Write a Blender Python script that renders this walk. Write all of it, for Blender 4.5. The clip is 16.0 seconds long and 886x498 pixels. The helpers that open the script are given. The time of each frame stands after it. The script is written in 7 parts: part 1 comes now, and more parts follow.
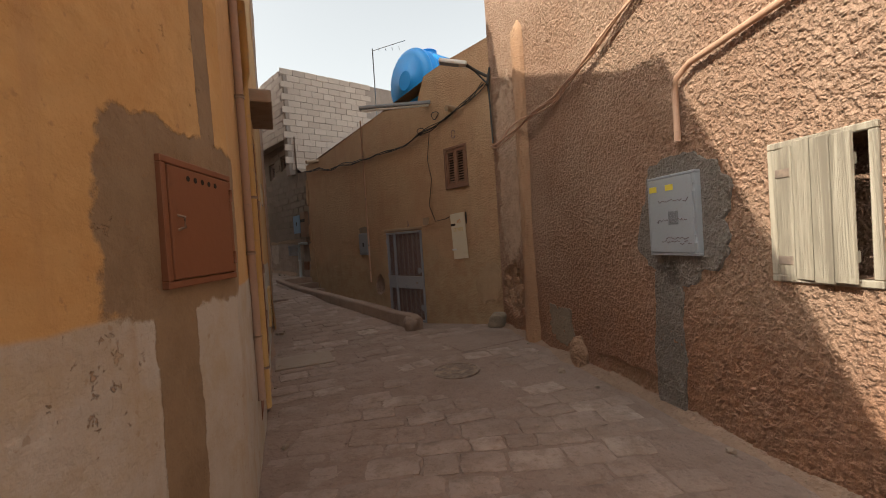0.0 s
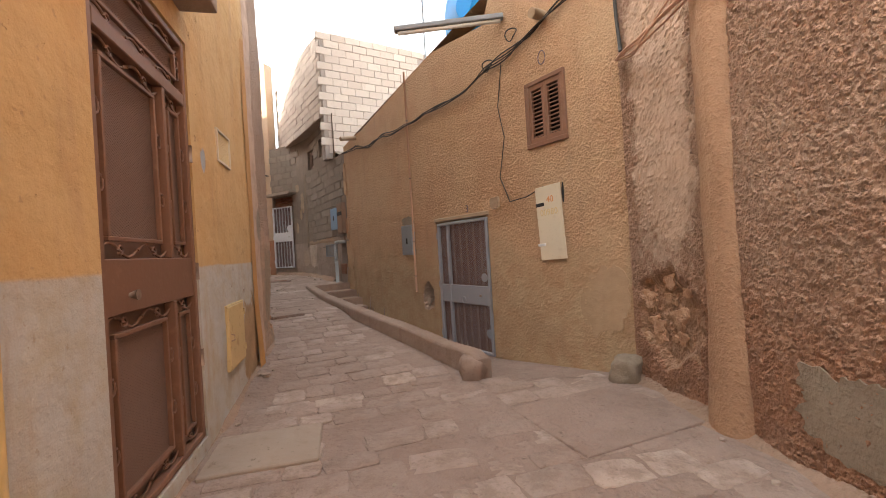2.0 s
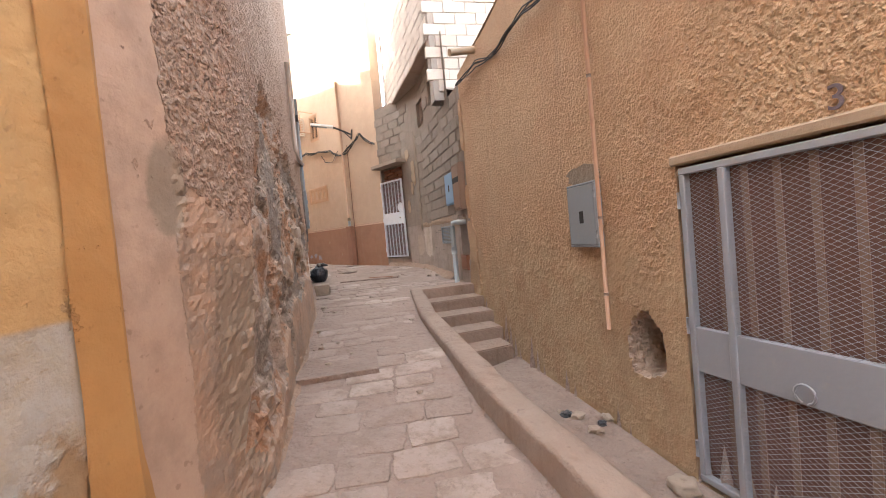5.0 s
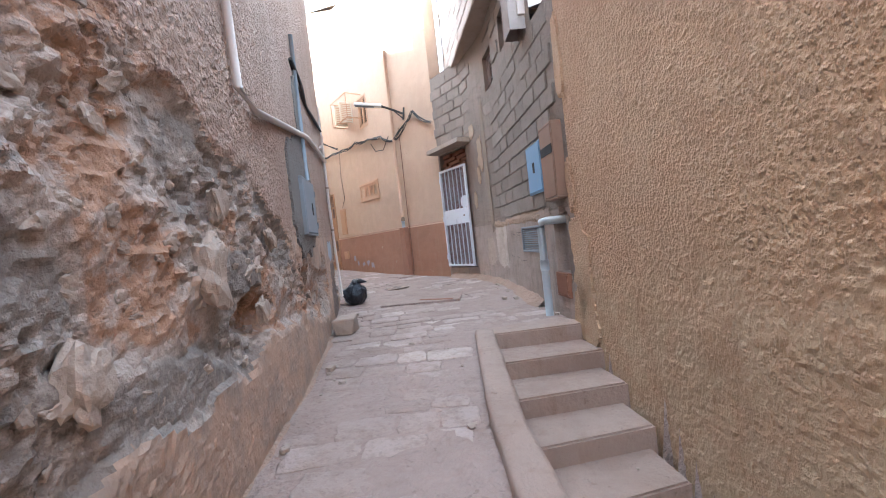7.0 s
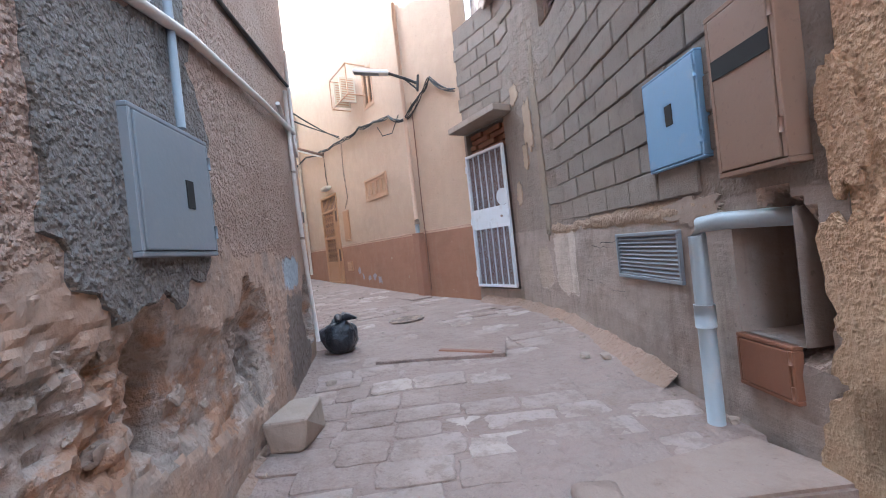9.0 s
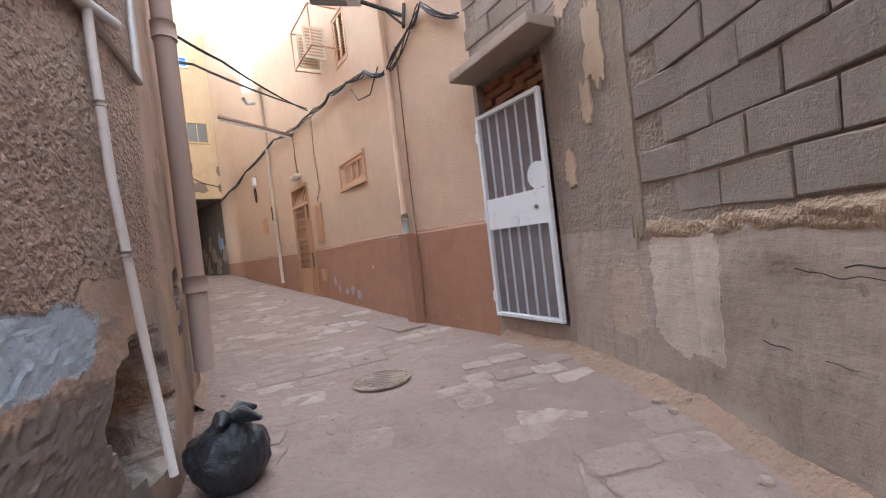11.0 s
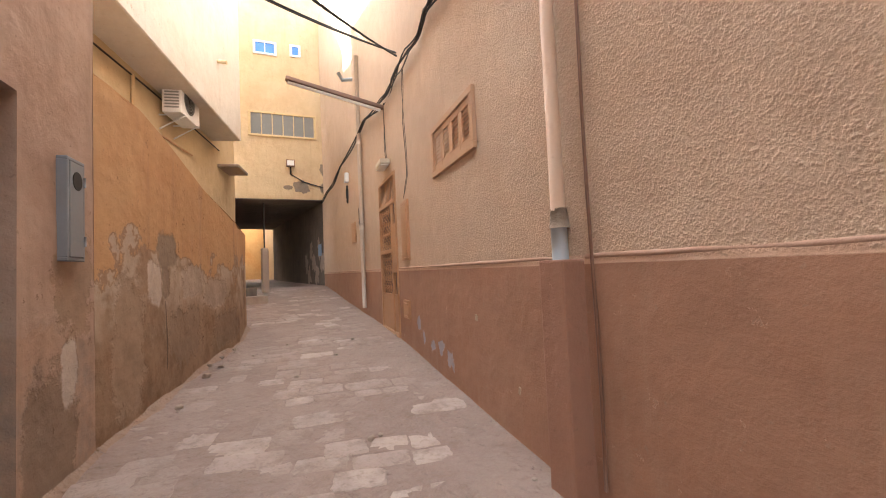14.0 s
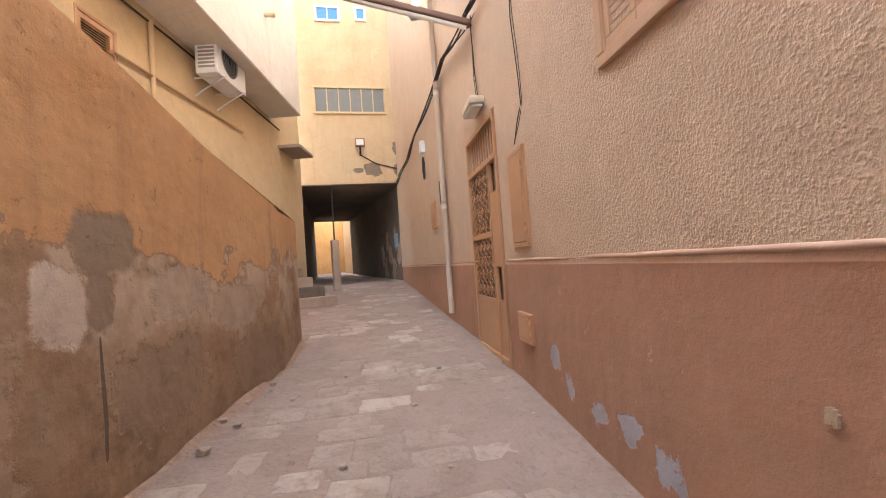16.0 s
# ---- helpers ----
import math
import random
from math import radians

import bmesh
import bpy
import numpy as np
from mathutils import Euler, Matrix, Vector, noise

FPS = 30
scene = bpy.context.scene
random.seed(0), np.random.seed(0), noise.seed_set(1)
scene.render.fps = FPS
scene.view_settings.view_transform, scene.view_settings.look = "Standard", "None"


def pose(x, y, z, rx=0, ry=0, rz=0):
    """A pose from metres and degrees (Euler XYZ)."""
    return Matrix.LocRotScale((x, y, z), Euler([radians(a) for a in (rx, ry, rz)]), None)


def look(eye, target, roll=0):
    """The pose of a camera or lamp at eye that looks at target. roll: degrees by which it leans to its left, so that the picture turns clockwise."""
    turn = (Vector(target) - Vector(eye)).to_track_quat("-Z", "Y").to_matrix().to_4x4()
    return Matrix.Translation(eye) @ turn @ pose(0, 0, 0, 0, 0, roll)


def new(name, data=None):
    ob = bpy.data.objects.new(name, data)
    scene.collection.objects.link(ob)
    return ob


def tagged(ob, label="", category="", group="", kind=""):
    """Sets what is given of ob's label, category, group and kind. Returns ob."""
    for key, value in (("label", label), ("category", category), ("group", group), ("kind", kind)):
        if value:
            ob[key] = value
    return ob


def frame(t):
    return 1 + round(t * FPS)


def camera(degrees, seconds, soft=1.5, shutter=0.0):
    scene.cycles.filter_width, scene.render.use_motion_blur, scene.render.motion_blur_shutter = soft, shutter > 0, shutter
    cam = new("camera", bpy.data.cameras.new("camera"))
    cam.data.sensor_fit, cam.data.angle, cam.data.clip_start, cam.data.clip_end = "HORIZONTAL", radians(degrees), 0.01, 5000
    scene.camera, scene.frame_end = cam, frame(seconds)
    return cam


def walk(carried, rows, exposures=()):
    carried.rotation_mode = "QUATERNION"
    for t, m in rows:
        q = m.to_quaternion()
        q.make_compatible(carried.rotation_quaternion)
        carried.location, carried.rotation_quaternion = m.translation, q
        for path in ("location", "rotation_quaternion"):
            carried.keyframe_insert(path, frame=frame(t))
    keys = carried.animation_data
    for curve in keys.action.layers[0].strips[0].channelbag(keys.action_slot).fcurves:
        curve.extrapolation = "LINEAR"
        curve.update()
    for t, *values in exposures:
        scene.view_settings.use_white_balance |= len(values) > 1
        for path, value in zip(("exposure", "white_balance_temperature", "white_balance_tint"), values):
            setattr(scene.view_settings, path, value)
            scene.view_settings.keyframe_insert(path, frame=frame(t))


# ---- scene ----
cam = camera(93.4, 16.0, soft=1.0)
METRES, EYE, TILT, LEAN, TURN = 19.6, 1.5, 0.0, 0.0, 0.0
ROWS = [
    (0.0, 0.0, 0.0, 0.0, -0.08, -1.17, 3.73),
    (0.5, -0.0004, 0.0335, -0.0014, 0.02, 1.26, 5.23),
    (1.0, -0.0041, 0.0681, -0.0037, 0.56, 2.02, 3.65),
    (1.5, -0.005, 0.1084, -0.0099, 3.05, 1.73, 5.02),
    (2.0, -0.0119, 0.144, -0.0082, 8.15, 0.02, 3.47),
    (2.5, -0.0118, 0.1762, -0.007, 10.03, 1.56, 4.5),
    (3.0, -0.0211, 0.2051, -0.0077, 12.97, 2.15, 0.72),
    (3.5, -0.0315, 0.2343, -0.0073, 16.62, 1.19, 2.11),
    (4.0, -0.0431, 0.2657, -0.0052, 25.63, -0.13, 2.91),
    (4.5, -0.0596, 0.2959, -0.0031, 25.93, -2.3, 2.17),
    (5.0, -0.0727, 0.3296, -0.0015, 26.16, -1.75, 5.32),
    (7.5, -0.1584, 0.4712, 0.0074, 38.47, -0.75, 4.4),
    (8.0, -0.1807, 0.4933, 0.0096, 39.7, 0.27, 2.29),
    (8.5, -0.1982, 0.5186, 0.0098, 38.76, 0.15, 6.02),
    (11.0, -0.2872, 0.6357, 0.0171, 38.48, -0.75, 6.66),
    (11.5, -0.3061, 0.6554, 0.017, 42.61, -1.07, 3.0),
    (12.0, -0.3271, 0.6737, 0.0196, 44.39, -1.58, 2.39),
    (12.5, -0.3478, 0.6965, 0.0229, 49.16, -0.36, 4.97),
    (13.0, -0.3697, 0.7168, 0.0236, 49.69, 2.4, 1.41),
    (13.5, -0.3896, 0.7367, 0.0233, 48.93, 2.24, 2.94),
    (14.0, -0.4092, 0.7515, 0.0257, 54.31, 2.64, 2.57),
    (14.5, -0.4361, 0.7621, 0.027, 56.7, 1.71, 1.86),
    (15.0, -0.4617, 0.7736, 0.0261, 61.94, 1.74, 2.51),
    (15.5, -0.4865, 0.7839, 0.0268, 67.29, 2.09, 2.02),
    (16.0, -0.512, 0.7947, 0.0286, 65.06, 1.76, 4.12),
]
walk(cam, [(t, pose(0, 0, EYE, TILT, LEAN, TURN) @ pose(METRES * x, METRES * y, METRES * z, 90 + pitch, roll, yaw)) for t, x, y, z, yaw, pitch, roll in ROWS], exposures=[(0.0, 0.95, 6800, 6), (0.5, 1.45, 7100, 8), (1.0, 1.75, 7200, 8), (1.5, 1.97, 7000, 8), (2.0, 2.6, 6700, 7), (2.5, 2.7, 6700, 8), (3.0, 2.75, 6700, 8), (4.0, 3.05, 6550, 8), (5.0, 3.5, 6200, 6), (7.5, 3.7, 4950, 2), (8.7, 3.65, 4900, 2), (11.0, 3.5, 5450, 5), (11.7, 3.5, 5700, 6), (12.4, 3.5, 5500, 4), (13.0, 3.45, 6300, 8), (13.5, 3.45, 6400, 9), (15.0, 3.55, 6000, 7), (16.0, 3.65, 5900, 7)])

# ---------------------------------------------------------------- world and sun
SUN_AZ, SUN_EL = 120.0, 41.0        # degrees left of +y, above the horizon
world = bpy.data.worlds.new("sky")
scene.world = world
world.use_nodes = True
wn = world.node_tree.nodes
sky = wn.new("ShaderNodeTexSky")
sky.sky_type = "NISHITA"
sky.sun_disc = False
sky.sun_elevation = radians(SUN_EL)
sky.sun_rotation = radians(-SUN_AZ)
sky.dust_density = 4.0
sky.air_density = 1.3
wn["Background"].inputs["Strength"].default_value = 0.15
haze = wn.new("ShaderNodeHueSaturation")       # a pale, dusty sky
haze.inputs["Saturation"].default_value = 0.25
world.node_tree.links.new(sky.outputs[0], haze.inputs["Color"])
world.node_tree.links.new(haze.outputs[0], wn["Background"].inputs["Color"])
sun = new("sun", bpy.data.lights.new("sun", "SUN"))
sun.data.energy, sun.data.angle, sun.data.color = 3.0, radians(0.6), (1.0, 0.93, 0.82)
sd = Vector((-math.sin(radians(SUN_AZ)) * math.cos(radians(SUN_EL)), math.cos(radians(SUN_AZ)) * math.cos(radians(SUN_EL)), math.sin(radians(SUN_EL))))
sun.matrix_world = look(sd * 60, (0, 0, 0))


# ---------------------------------------------------------------- material kit
class Mat:
    """A small builder of node materials; places are in metres of the world."""

    def __init__(self, name, rough=0.85, metal=0.0):
        self.m = bpy.data.materials.new(name)
        self.m.use_nodes = True
        self.t = self.m.node_tree
        self.b = self.t.nodes["Principled BSDF"]
        self.b.inputs["Roughness"].default_value = rough
        self.b.inputs["Metallic"].default_value = metal
        self.co = self.t.nodes.new("ShaderNodeNewGeometry").outputs["Position"]
        self.height = None

    def local(self):
        self.co = self.t.nodes.new("ShaderNodeTexCoord").outputs["Object"]
        return self

    def n(self, kind, **kw):
        node = self.t.nodes.new(kind)
        for key, v in kw.items():
            if isinstance(v, bpy.types.NodeSocket):
                self.t.links.new(v, node.inputs[key])
            else:
                node.inputs[key].default_value = v
        return node

    def noise(self, scale, detail=4.0, rough=0.55, stretch=None, distort=0.0):
        co = self.co
        if stretch:
            mp = self.n("ShaderNodeMapping", Vector=co, Scale=stretch)
            co = mp.outputs[0]
        return self.n("ShaderNodeTexNoise", Vector=co, Scale=scale, Detail=detail, Roughness=rough, Distortion=distort).outputs[0]

    def voro(self, scale, feature="F1", rand=1.0):
        node = self.n("ShaderNodeTexVoronoi", Vector=self.co, Scale=scale, Randomness=rand)
        node.feature = feature
        return node.outputs["Distance"]

    def ramp(self, v, lo, hi):
        node = self.n("ShaderNodeMapRange", Value=v)
        node.inputs["From Min"].default_value, node.inputs["From Max"].default_value = lo, hi
        node.interpolation_type = "SMOOTHSTEP"
        return node.outputs[0]

    def math(self, op, a, b=0.0):
        node = self.t.nodes.new("ShaderNodeMath")
        node.operation = op
        for i, v in ((0, a), (1, b)):
            if isinstance(v, bpy.types.NodeSocket):
                self.t.links.new(v, node.inputs[i])
            else:
                node.inputs[i].default_value = v
        return node.outputs[0]

    def mix(self, f, a, b, mode="MIX"):
        node = self.t.nodes.new("ShaderNodeMix")
        node.data_type = "RGBA"
        node.blend_type = mode
        for i, v in ((0, f), (6, a), (7, b)):
            if isinstance(v, bpy.types.NodeSocket):
                self.t.links.new(v, node.inputs[i])
            elif i == 0:
                node.inputs[0].default_value = v
            else:
                node.inputs[i].default_value = (*v, 1.0)
        return node.outputs[2]

    def axis(self, k):
        return self.n("ShaderNodeSeparateXYZ", Vector=self.co).outputs[k]

    def rand(self):
        return self.t.nodes.new("ShaderNodeObjectInfo").outputs["Random"]

    def island(self):
        return self.t.nodes.new("ShaderNodeNewGeometry").outputs["Random Per Island"]

    def blot(self, x, y, z, rx, rz, ragged, power):
        """A mask, 1 inside a ragged upright blot round a point."""
        d = self.n("ShaderNodeSeparateXYZ", Vector=self.co)
        dx, dy = self.math("SUBTRACT", d.outputs[0], x), self.math("SUBTRACT", d.outputs[1], y)
        u = self.math("DIVIDE", self.math("SQRT", self.math("ADD", self.math("MULTIPLY", dx, dx), self.math("MULTIPLY", dy, dy))), rx)
        v = self.math("DIVIDE", self.math("ABSOLUTE", self.math("SUBTRACT", d.outputs[2], z)), rz)
        r = self.math("POWER", self.math("ADD", self.math("POWER", u, power), self.math("POWER", v, power)), 1.0 / power)
        e = self.math("MULTIPLY", self.math("SUBTRACT", self.noise(7.0, 6, 0.62), 0.5), ragged * 2.4)
        return self.math("SUBTRACT", 1.0, self.ramp(self.math("ADD", r, e), 0.94 if power > 5 else 0.76, 1.0))

    def color(self, v):
        if isinstance(v, bpy.types.NodeSocket):
            self.t.links.new(v, self.b.inputs["Base Color"])
        else:
            self.b.inputs["Base Color"].default_value = (*v, 1)
        return self

    def bump(self, h, dist, strength=1.0):
        node = self.n("ShaderNodeBump", Height=h, Distance=dist, Strength=strength)
        if self.height:
            self.t.links.new(self.height, node.inputs["Normal"])
        self.height = node.outputs[0]
        self.t.links.new(self.height, self.b.inputs["Normal"])
        return self

    def rough(self, v):
        self.t.links.new(v, self.b.inputs["Roughness"])
        return self


def scaled(c, k):
    return tuple(min(1.0, v * k) for v in c)


def plaster(name, base, second, dirt=(0.28, 0.2, 0.14), stucco=0.0, stain=0.6, relief=0.006, grain=90.0, zone=None, rows=36.0, line=None, swell=0.03, rim=None, cast_from=None, blots=()):
    """Wall plaster: two tones, dirt blotches and streaks, trowel relief; stucco gives thrown roughcast.
    zone: (height, waviness, low tone, low second tone, stucco below 0..1) for a dado or bare foot of another colour."""
    m = Mat(name, 0.92)
    base, second, dirt = (scaled(v, 0.78) for v in (base, second, dirt))
    big = m.ramp(m.noise(0.9, 5, 0.6), 0.38, 0.66)
    mid = m.ramp(m.noise(4.5, 6, 0.65), 0.4, 0.68)
    c = m.mix(big, base, second)
    c = m.mix(m.math("MULTIPLY", mid, 0.35), c, scaled(base, 1.18))
    keep = 1.0
    if zone:
        z0, wave, low, low2, keep = zone[:5]
        edge = zone[5] if len(zone) > 5 else 0.012
        low, low2 = scaled(low, 0.78), scaled(low2, 0.78)
        h = m.math("ADD", m.axis(2), m.math("MULTIPLY", m.math("SUBTRACT", m.noise(1.6, 6, 0.62), 0.5), wave))
        up = m.ramp(h, z0 - edge, z0 + edge)
        d = m.mix(mid, low, low2)
        d = m.mix(m.math("MULTIPLY", m.ramp(m.noise(1.5, 4, 0.6), 0.5, 0.7), 0.5), d, scaled(low2, 0.8))
        if rim:
            band = m.math("MULTIPLY", m.ramp(h, z0 - 0.75, z0 - 0.05), m.ramp(m.noise(2.4, 4, 0.6), 0.4, 0.52))
            d = m.mix(m.math("MULTIPLY", band, 0.85), d, scaled(rim, 0.78))
        c = m.mix(up, d, c)
        if line:
            on = m.math("MULTIPLY", m.ramp(h, z0 - 0.02, z0 - 0.015), m.math("SUBTRACT", 1.0, m.ramp(h, z0 + 0.022, z0 + 0.03)))
            c = m.mix(m.math("MULTIPLY", on, 0.85), c, line)
    streak = m.ramp(m.noise(2.2, 5, 0.6, (3.0, 3.0, 0.35)), 0.52, 0.74)
    c = m.mix(m.math("MULTIPLY", streak, stain), c, dirt)
    bare = 0.0
    for x, y, z, rx, rz, ragged, power, tone in blots:
        on = m.blot(x, y, z, rx, rz, ragged, power)
        c = m.mix(on, c, m.mix(mid, tone, scaled(tone, 0.8)))
        bare = m.math("MAXIMUM", bare, on)
    spots = m.ramp(m.noise(22, 3, 0.5), 0.66, 0.74)
    c = m.mix(m.math("MULTIPLY", spots, 0.4), c, scaled(dirt, 0.7))
    fine = m.noise(grain, 4, 0.6)
    c = m.mix(m.math("MULTIPLY", fine, 0.3), c, scaled(base, 0.72))
    chips = m.math("MULTIPLY", m.ramp(m.noise(8, 6, 0.72), 0.64, 0.67), m.ramp(m.noise(1.1, 3, 0.5), 0.42, 0.6))
    c = m.mix(m.math("MULTIPLY", chips, 0.55), c, scaled(dirt, 1.05))
    m.color(c)
    m.bump(m.noise(3.2, 3, 0.5), swell)
    m.bump(m.noise(14, 5, 0.6), relief)
    m.bump(m.math("SUBTRACT", 1.0, chips), relief)
    if blots:
        m.bump(m.math("SUBTRACT", 1.0, bare), 0.004)
    if stucco:
        lumps = m.math("MULTIPLY", m.ramp(m.noise(rows, 3, 0.55, (1.0, 1.0, 0.8)), 0.3, 0.7), m.math("SUBTRACT", 1.25, m.voro(rows * 1.6)))
        if blots:
            lumps = m.math("MULTIPLY", lumps, m.math("SUBTRACT", 1.0, bare))
        if cast_from is not None:
            lumps = m.math("MULTIPLY", lumps, m.ramp(m.axis(0), cast_from - 0.1, cast_from + 0.1))
        if zone:
            lumps = m.math("MULTIPLY", lumps, m.math("MAXIMUM", up, keep))
        m.bump(lumps, stucco)
    m.bump(fine, 0.002)
    return m


def metal(name, base, wear=(0.16, 0.08, 0.05), amount=0.5, rough=0.5, metallic=0.0):
    m = Mat(name, rough, metallic)
    w = m.ramp(m.noise(9, 6, 0.65), 0.55, 0.7)
    c = m.mix(m.math("MULTIPLY", w, amount), base, wear)
    c = m.mix(m.math("MULTIPLY", m.noise(1.7, 3), 0.3), c, scaled(base, 0.75))
    d = m.ramp(m.noise(40, 3), 0.62, 0.7)
    c = m.mix(m.math("MULTIPLY", d, amount * 0.7), c, scaled(wear, 0.8))
    m.color(c)
    m.bump(m.noise(30, 4), 0.0012)
    return m


M_r1 = plaster("roughcast pink plaster", (0.475, 0.305, 0.21), (0.42, 0.243, 0.157), (0.30, 0.15, 0.09), 0.026, 0.4, zone=(0.85, 0.9, (0.42, 0.21, 0.12), (0.36, 0.19, 0.12), 0.8, 0.4), rows=34, blots=[(1.1, 6.45, 2.5, 0.42, 1.5, 0.5, 4.0, (0.50, 0.36, 0.265))])
M_r2 = plaster("ochre roughcast", (0.63, 0.415, 0.245), (0.60, 0.36, 0.205), (0.42, 0.26, 0.165), 0.016, 0.3, zone=(1.25, 1.5, (0.57, 0.415, 0.255), (0.52, 0.335, 0.195), 0.3, 0.3), rows=40)
M_r3 = plaster("bare grey mortar", (0.32, 0.255, 0.205), (0.26, 0.205, 0.162), (0.17, 0.13, 0.1), 0.006, 0.5, zone=(1.8, 0.12, (0.50, 0.40, 0.335), (0.41, 0.325, 0.27), 0.12), rows=30, blots=[(-6.05, 15.13, 1.42, 0.27, 0.38, 0.25, 6.0, (0.56, 0.465, 0.39)), (-6.45, 15.45, 1.3, 0.2, 0.3, 0.5, 3.0, (0.46, 0.36, 0.28))])
M_r3.bump(M_r3.noise(2.2, 5, 0.62, (0.7, 0.7, 3.5)), 0.014)
M_r3u = plaster("pale block mortar", (0.46, 0.39, 0.34), (0.42, 0.35, 0.3), (0.3, 0.25, 0.2), 0.004, 0.3)
M_l1 = plaster("yellow lime paint", (0.75, 0.51, 0.245), (0.72, 0.435, 0.175), (0.50, 0.32, 0.19), 0.0, 0.4, zone=(1.32, 0.06, (0.66, 0.68, 0.68), (0.60, 0.56, 0.47), 0.0), relief=0.01, blots=[
    (-1.09, 1.83, 1.66, 0.55, 0.39, 0.14, 7.0, (0.26, 0.205, 0.15)), (-1.075, 1.66, 0.6, 0.14, 0.85, 0.2, 8.0, (0.26, 0.205, 0.15)), (-1.1, 2.0, 2.62, 0.07, 0.75, 0.2, 8.0, (0.26, 0.205, 0.15)),
    (-2.42, 5.72, 2.12, 0.07, 0.11, 0.4, 2.0, (0.40, 0.46, 0.53)), (-2.9, 6.9, 0.5, 0.35, 0.5, 0.5, 3.0, (0.40, 0.27, 0.16))])
M_l2 = plaster("pink roughcast", (0.575, 0.405, 0.305), (0.49, 0.32, 0.235), (0.32, 0.2, 0.14), 0.024, 0.35, zone=(1.75, 0.8, (0.58, 0.39, 0.275), (0.40, 0.31, 0.25), 0.1), cast_from=-8.25, blots=[
    (-3.06, 7.3, 2.2, 0.22, 3.6, 0.2, 8.0, (0.56, 0.405, 0.31)), (-3.13, 7.48, 1.76, 0.11, 0.22, 0.35, 2.0, (0.35, 0.28, 0.215)), (-3.26, 7.9, 0.95, 0.3, 0.62, 0.45, 3.0, (0.30, 0.23, 0.17)),
    (-7.6, 12.73, 1.02, 0.5, 0.5, 0.3, 4.0, (0.165, 0.135, 0.115)), (-7.55, 12.68, 1.64, 0.34, 0.16, 0.45, 3.0, (0.40, 0.47, 0.53)), (-8.6, 13.4, 1.55, 0.28, 0.35, 0.35, 4.0, (0.46, 0.33, 0.23)), (-9.1, 13.62, 1.25, 0.3, 0.4, 0.5, 3.0, (0.26, 0.2, 0.15)), (-11.1, 14.32, 1.1, 0.3, 0.5, 0.5, 3.0, (0.27, 0.19, 0.13)), (-9.62, 13.9, 2.0, 0.12, 1.6, 0.6, 4.0, (0.25, 0.175, 0.12)), (-11.35, 14.4, 2.0, 0.25, 0.35, 0.7, 3.0, (0.38, 0.26, 0.175)), (-11.3, 14.38, 1.5, 0.1, 0.2, 0.6, 3.0, (0.55, 0.47, 0.4)), (-8.8, 13.5, 2.1, 0.35, 0.5, 0.7, 3.0, (0.36, 0.25, 0.18))])
M_rub = plaster("crumbling earth and rubble", (0.58, 0.45, 0.36), (0.44, 0.275, 0.185), (0.24, 0.15, 0.095), 0.035, 0.4, relief=0.04, rows=14)
M_earth = plaster("bare orange earth", (0.46, 0.285, 0.185), (0.38, 0.22, 0.135), (0.24, 0.14, 0.085), 0.02, 0.4, relief=0.03, rows=18)
M_ll = plaster("orange worn plaster", (0.70, 0.43, 0.215), (0.64, 0.365, 0.17), (0.40, 0.24, 0.15), 0.0, 0.5, zone=(2.15, 1.7, (0.40, 0.27, 0.175), (0.235, 0.145, 0.085), 0.5, 0.05), line=(0.28, 0.18, 0.115), rim=(0.66, 0.54, 0.42), blots=[
    (-12.42, 14.83, 1.98, 0.17, 0.22, 0.5, 3.0, (0.56, 0.48, 0.41)), (-13.3, 15.17, 1.98, 0.36, 0.2, 0.55, 3.0, (0.45, 0.365, 0.29)), (-13.95, 15.46, 1.82, 0.4, 0.2, 0.55, 3.0, (0.43, 0.34, 0.265)), (-13.1, 15.09, 1.45, 0.5, 0.3, 0.6, 3.0, (0.28, 0.2, 0.14)), (-12.0, 14.64, 1.5, 0.25, 0.6, 0.55, 3.0, (0.37, 0.27, 0.19)), (-14.3, 15.63, 1.35, 0.5, 0.25, 0.6, 3.0, (0.26, 0.185, 0.13)),
    (-12.68, 14.94, 2.28, 0.26, 0.19, 0.35, 3.0, (0.25, 0.195, 0.145)), (-12.64, 14.92, 2.0, 0.1, 0.2, 0.5, 3.0, (0.26, 0.2, 0.15)), (-12.62, 14.91, 1.65, 0.014, 0.5, 0.3, 6.0, (0.09, 0.065, 0.05))])
M_r4 = plaster("peach painted plaster", (0.70, 0.515, 0.365), (0.66, 0.475, 0.33), (0.56, 0.39, 0.27), 0.0045, 0.2, zone=(2.01, 0.012, (0.465, 0.235, 0.142), (0.425, 0.21, 0.125), 0.05), line=(0.72, 0.5, 0.36), swell=0.012, rows=60.0, blots=[
    (x, 17.52 - 0.319 * (x + 12.59), z, 0.1, 0.08, 1.5, 2.0, (0.38, 0.37, 0.43)) for x, z in ((-12.31, 1.36), (-12.15, 1.22), (-11.78, 1.17), (-11.5, 1.22), (-11.22, 1.13))])
M_end = plaster("pale yellow plaster", (0.76, 0.58, 0.35), (0.70, 0.50, 0.29), (0.5, 0.36, 0.2), 0.002, 0.3)
M_hl = plaster("cream plaster", (0.80, 0.64, 0.40), (0.75, 0.58, 0.35), (0.6, 0.45, 0.27), 0.0, 0.2)
M_white = plaster("whitewash", (0.82, 0.78, 0.70), (0.78, 0.72, 0.62), (0.6, 0.5, 0.38), 0.0, 0.25)
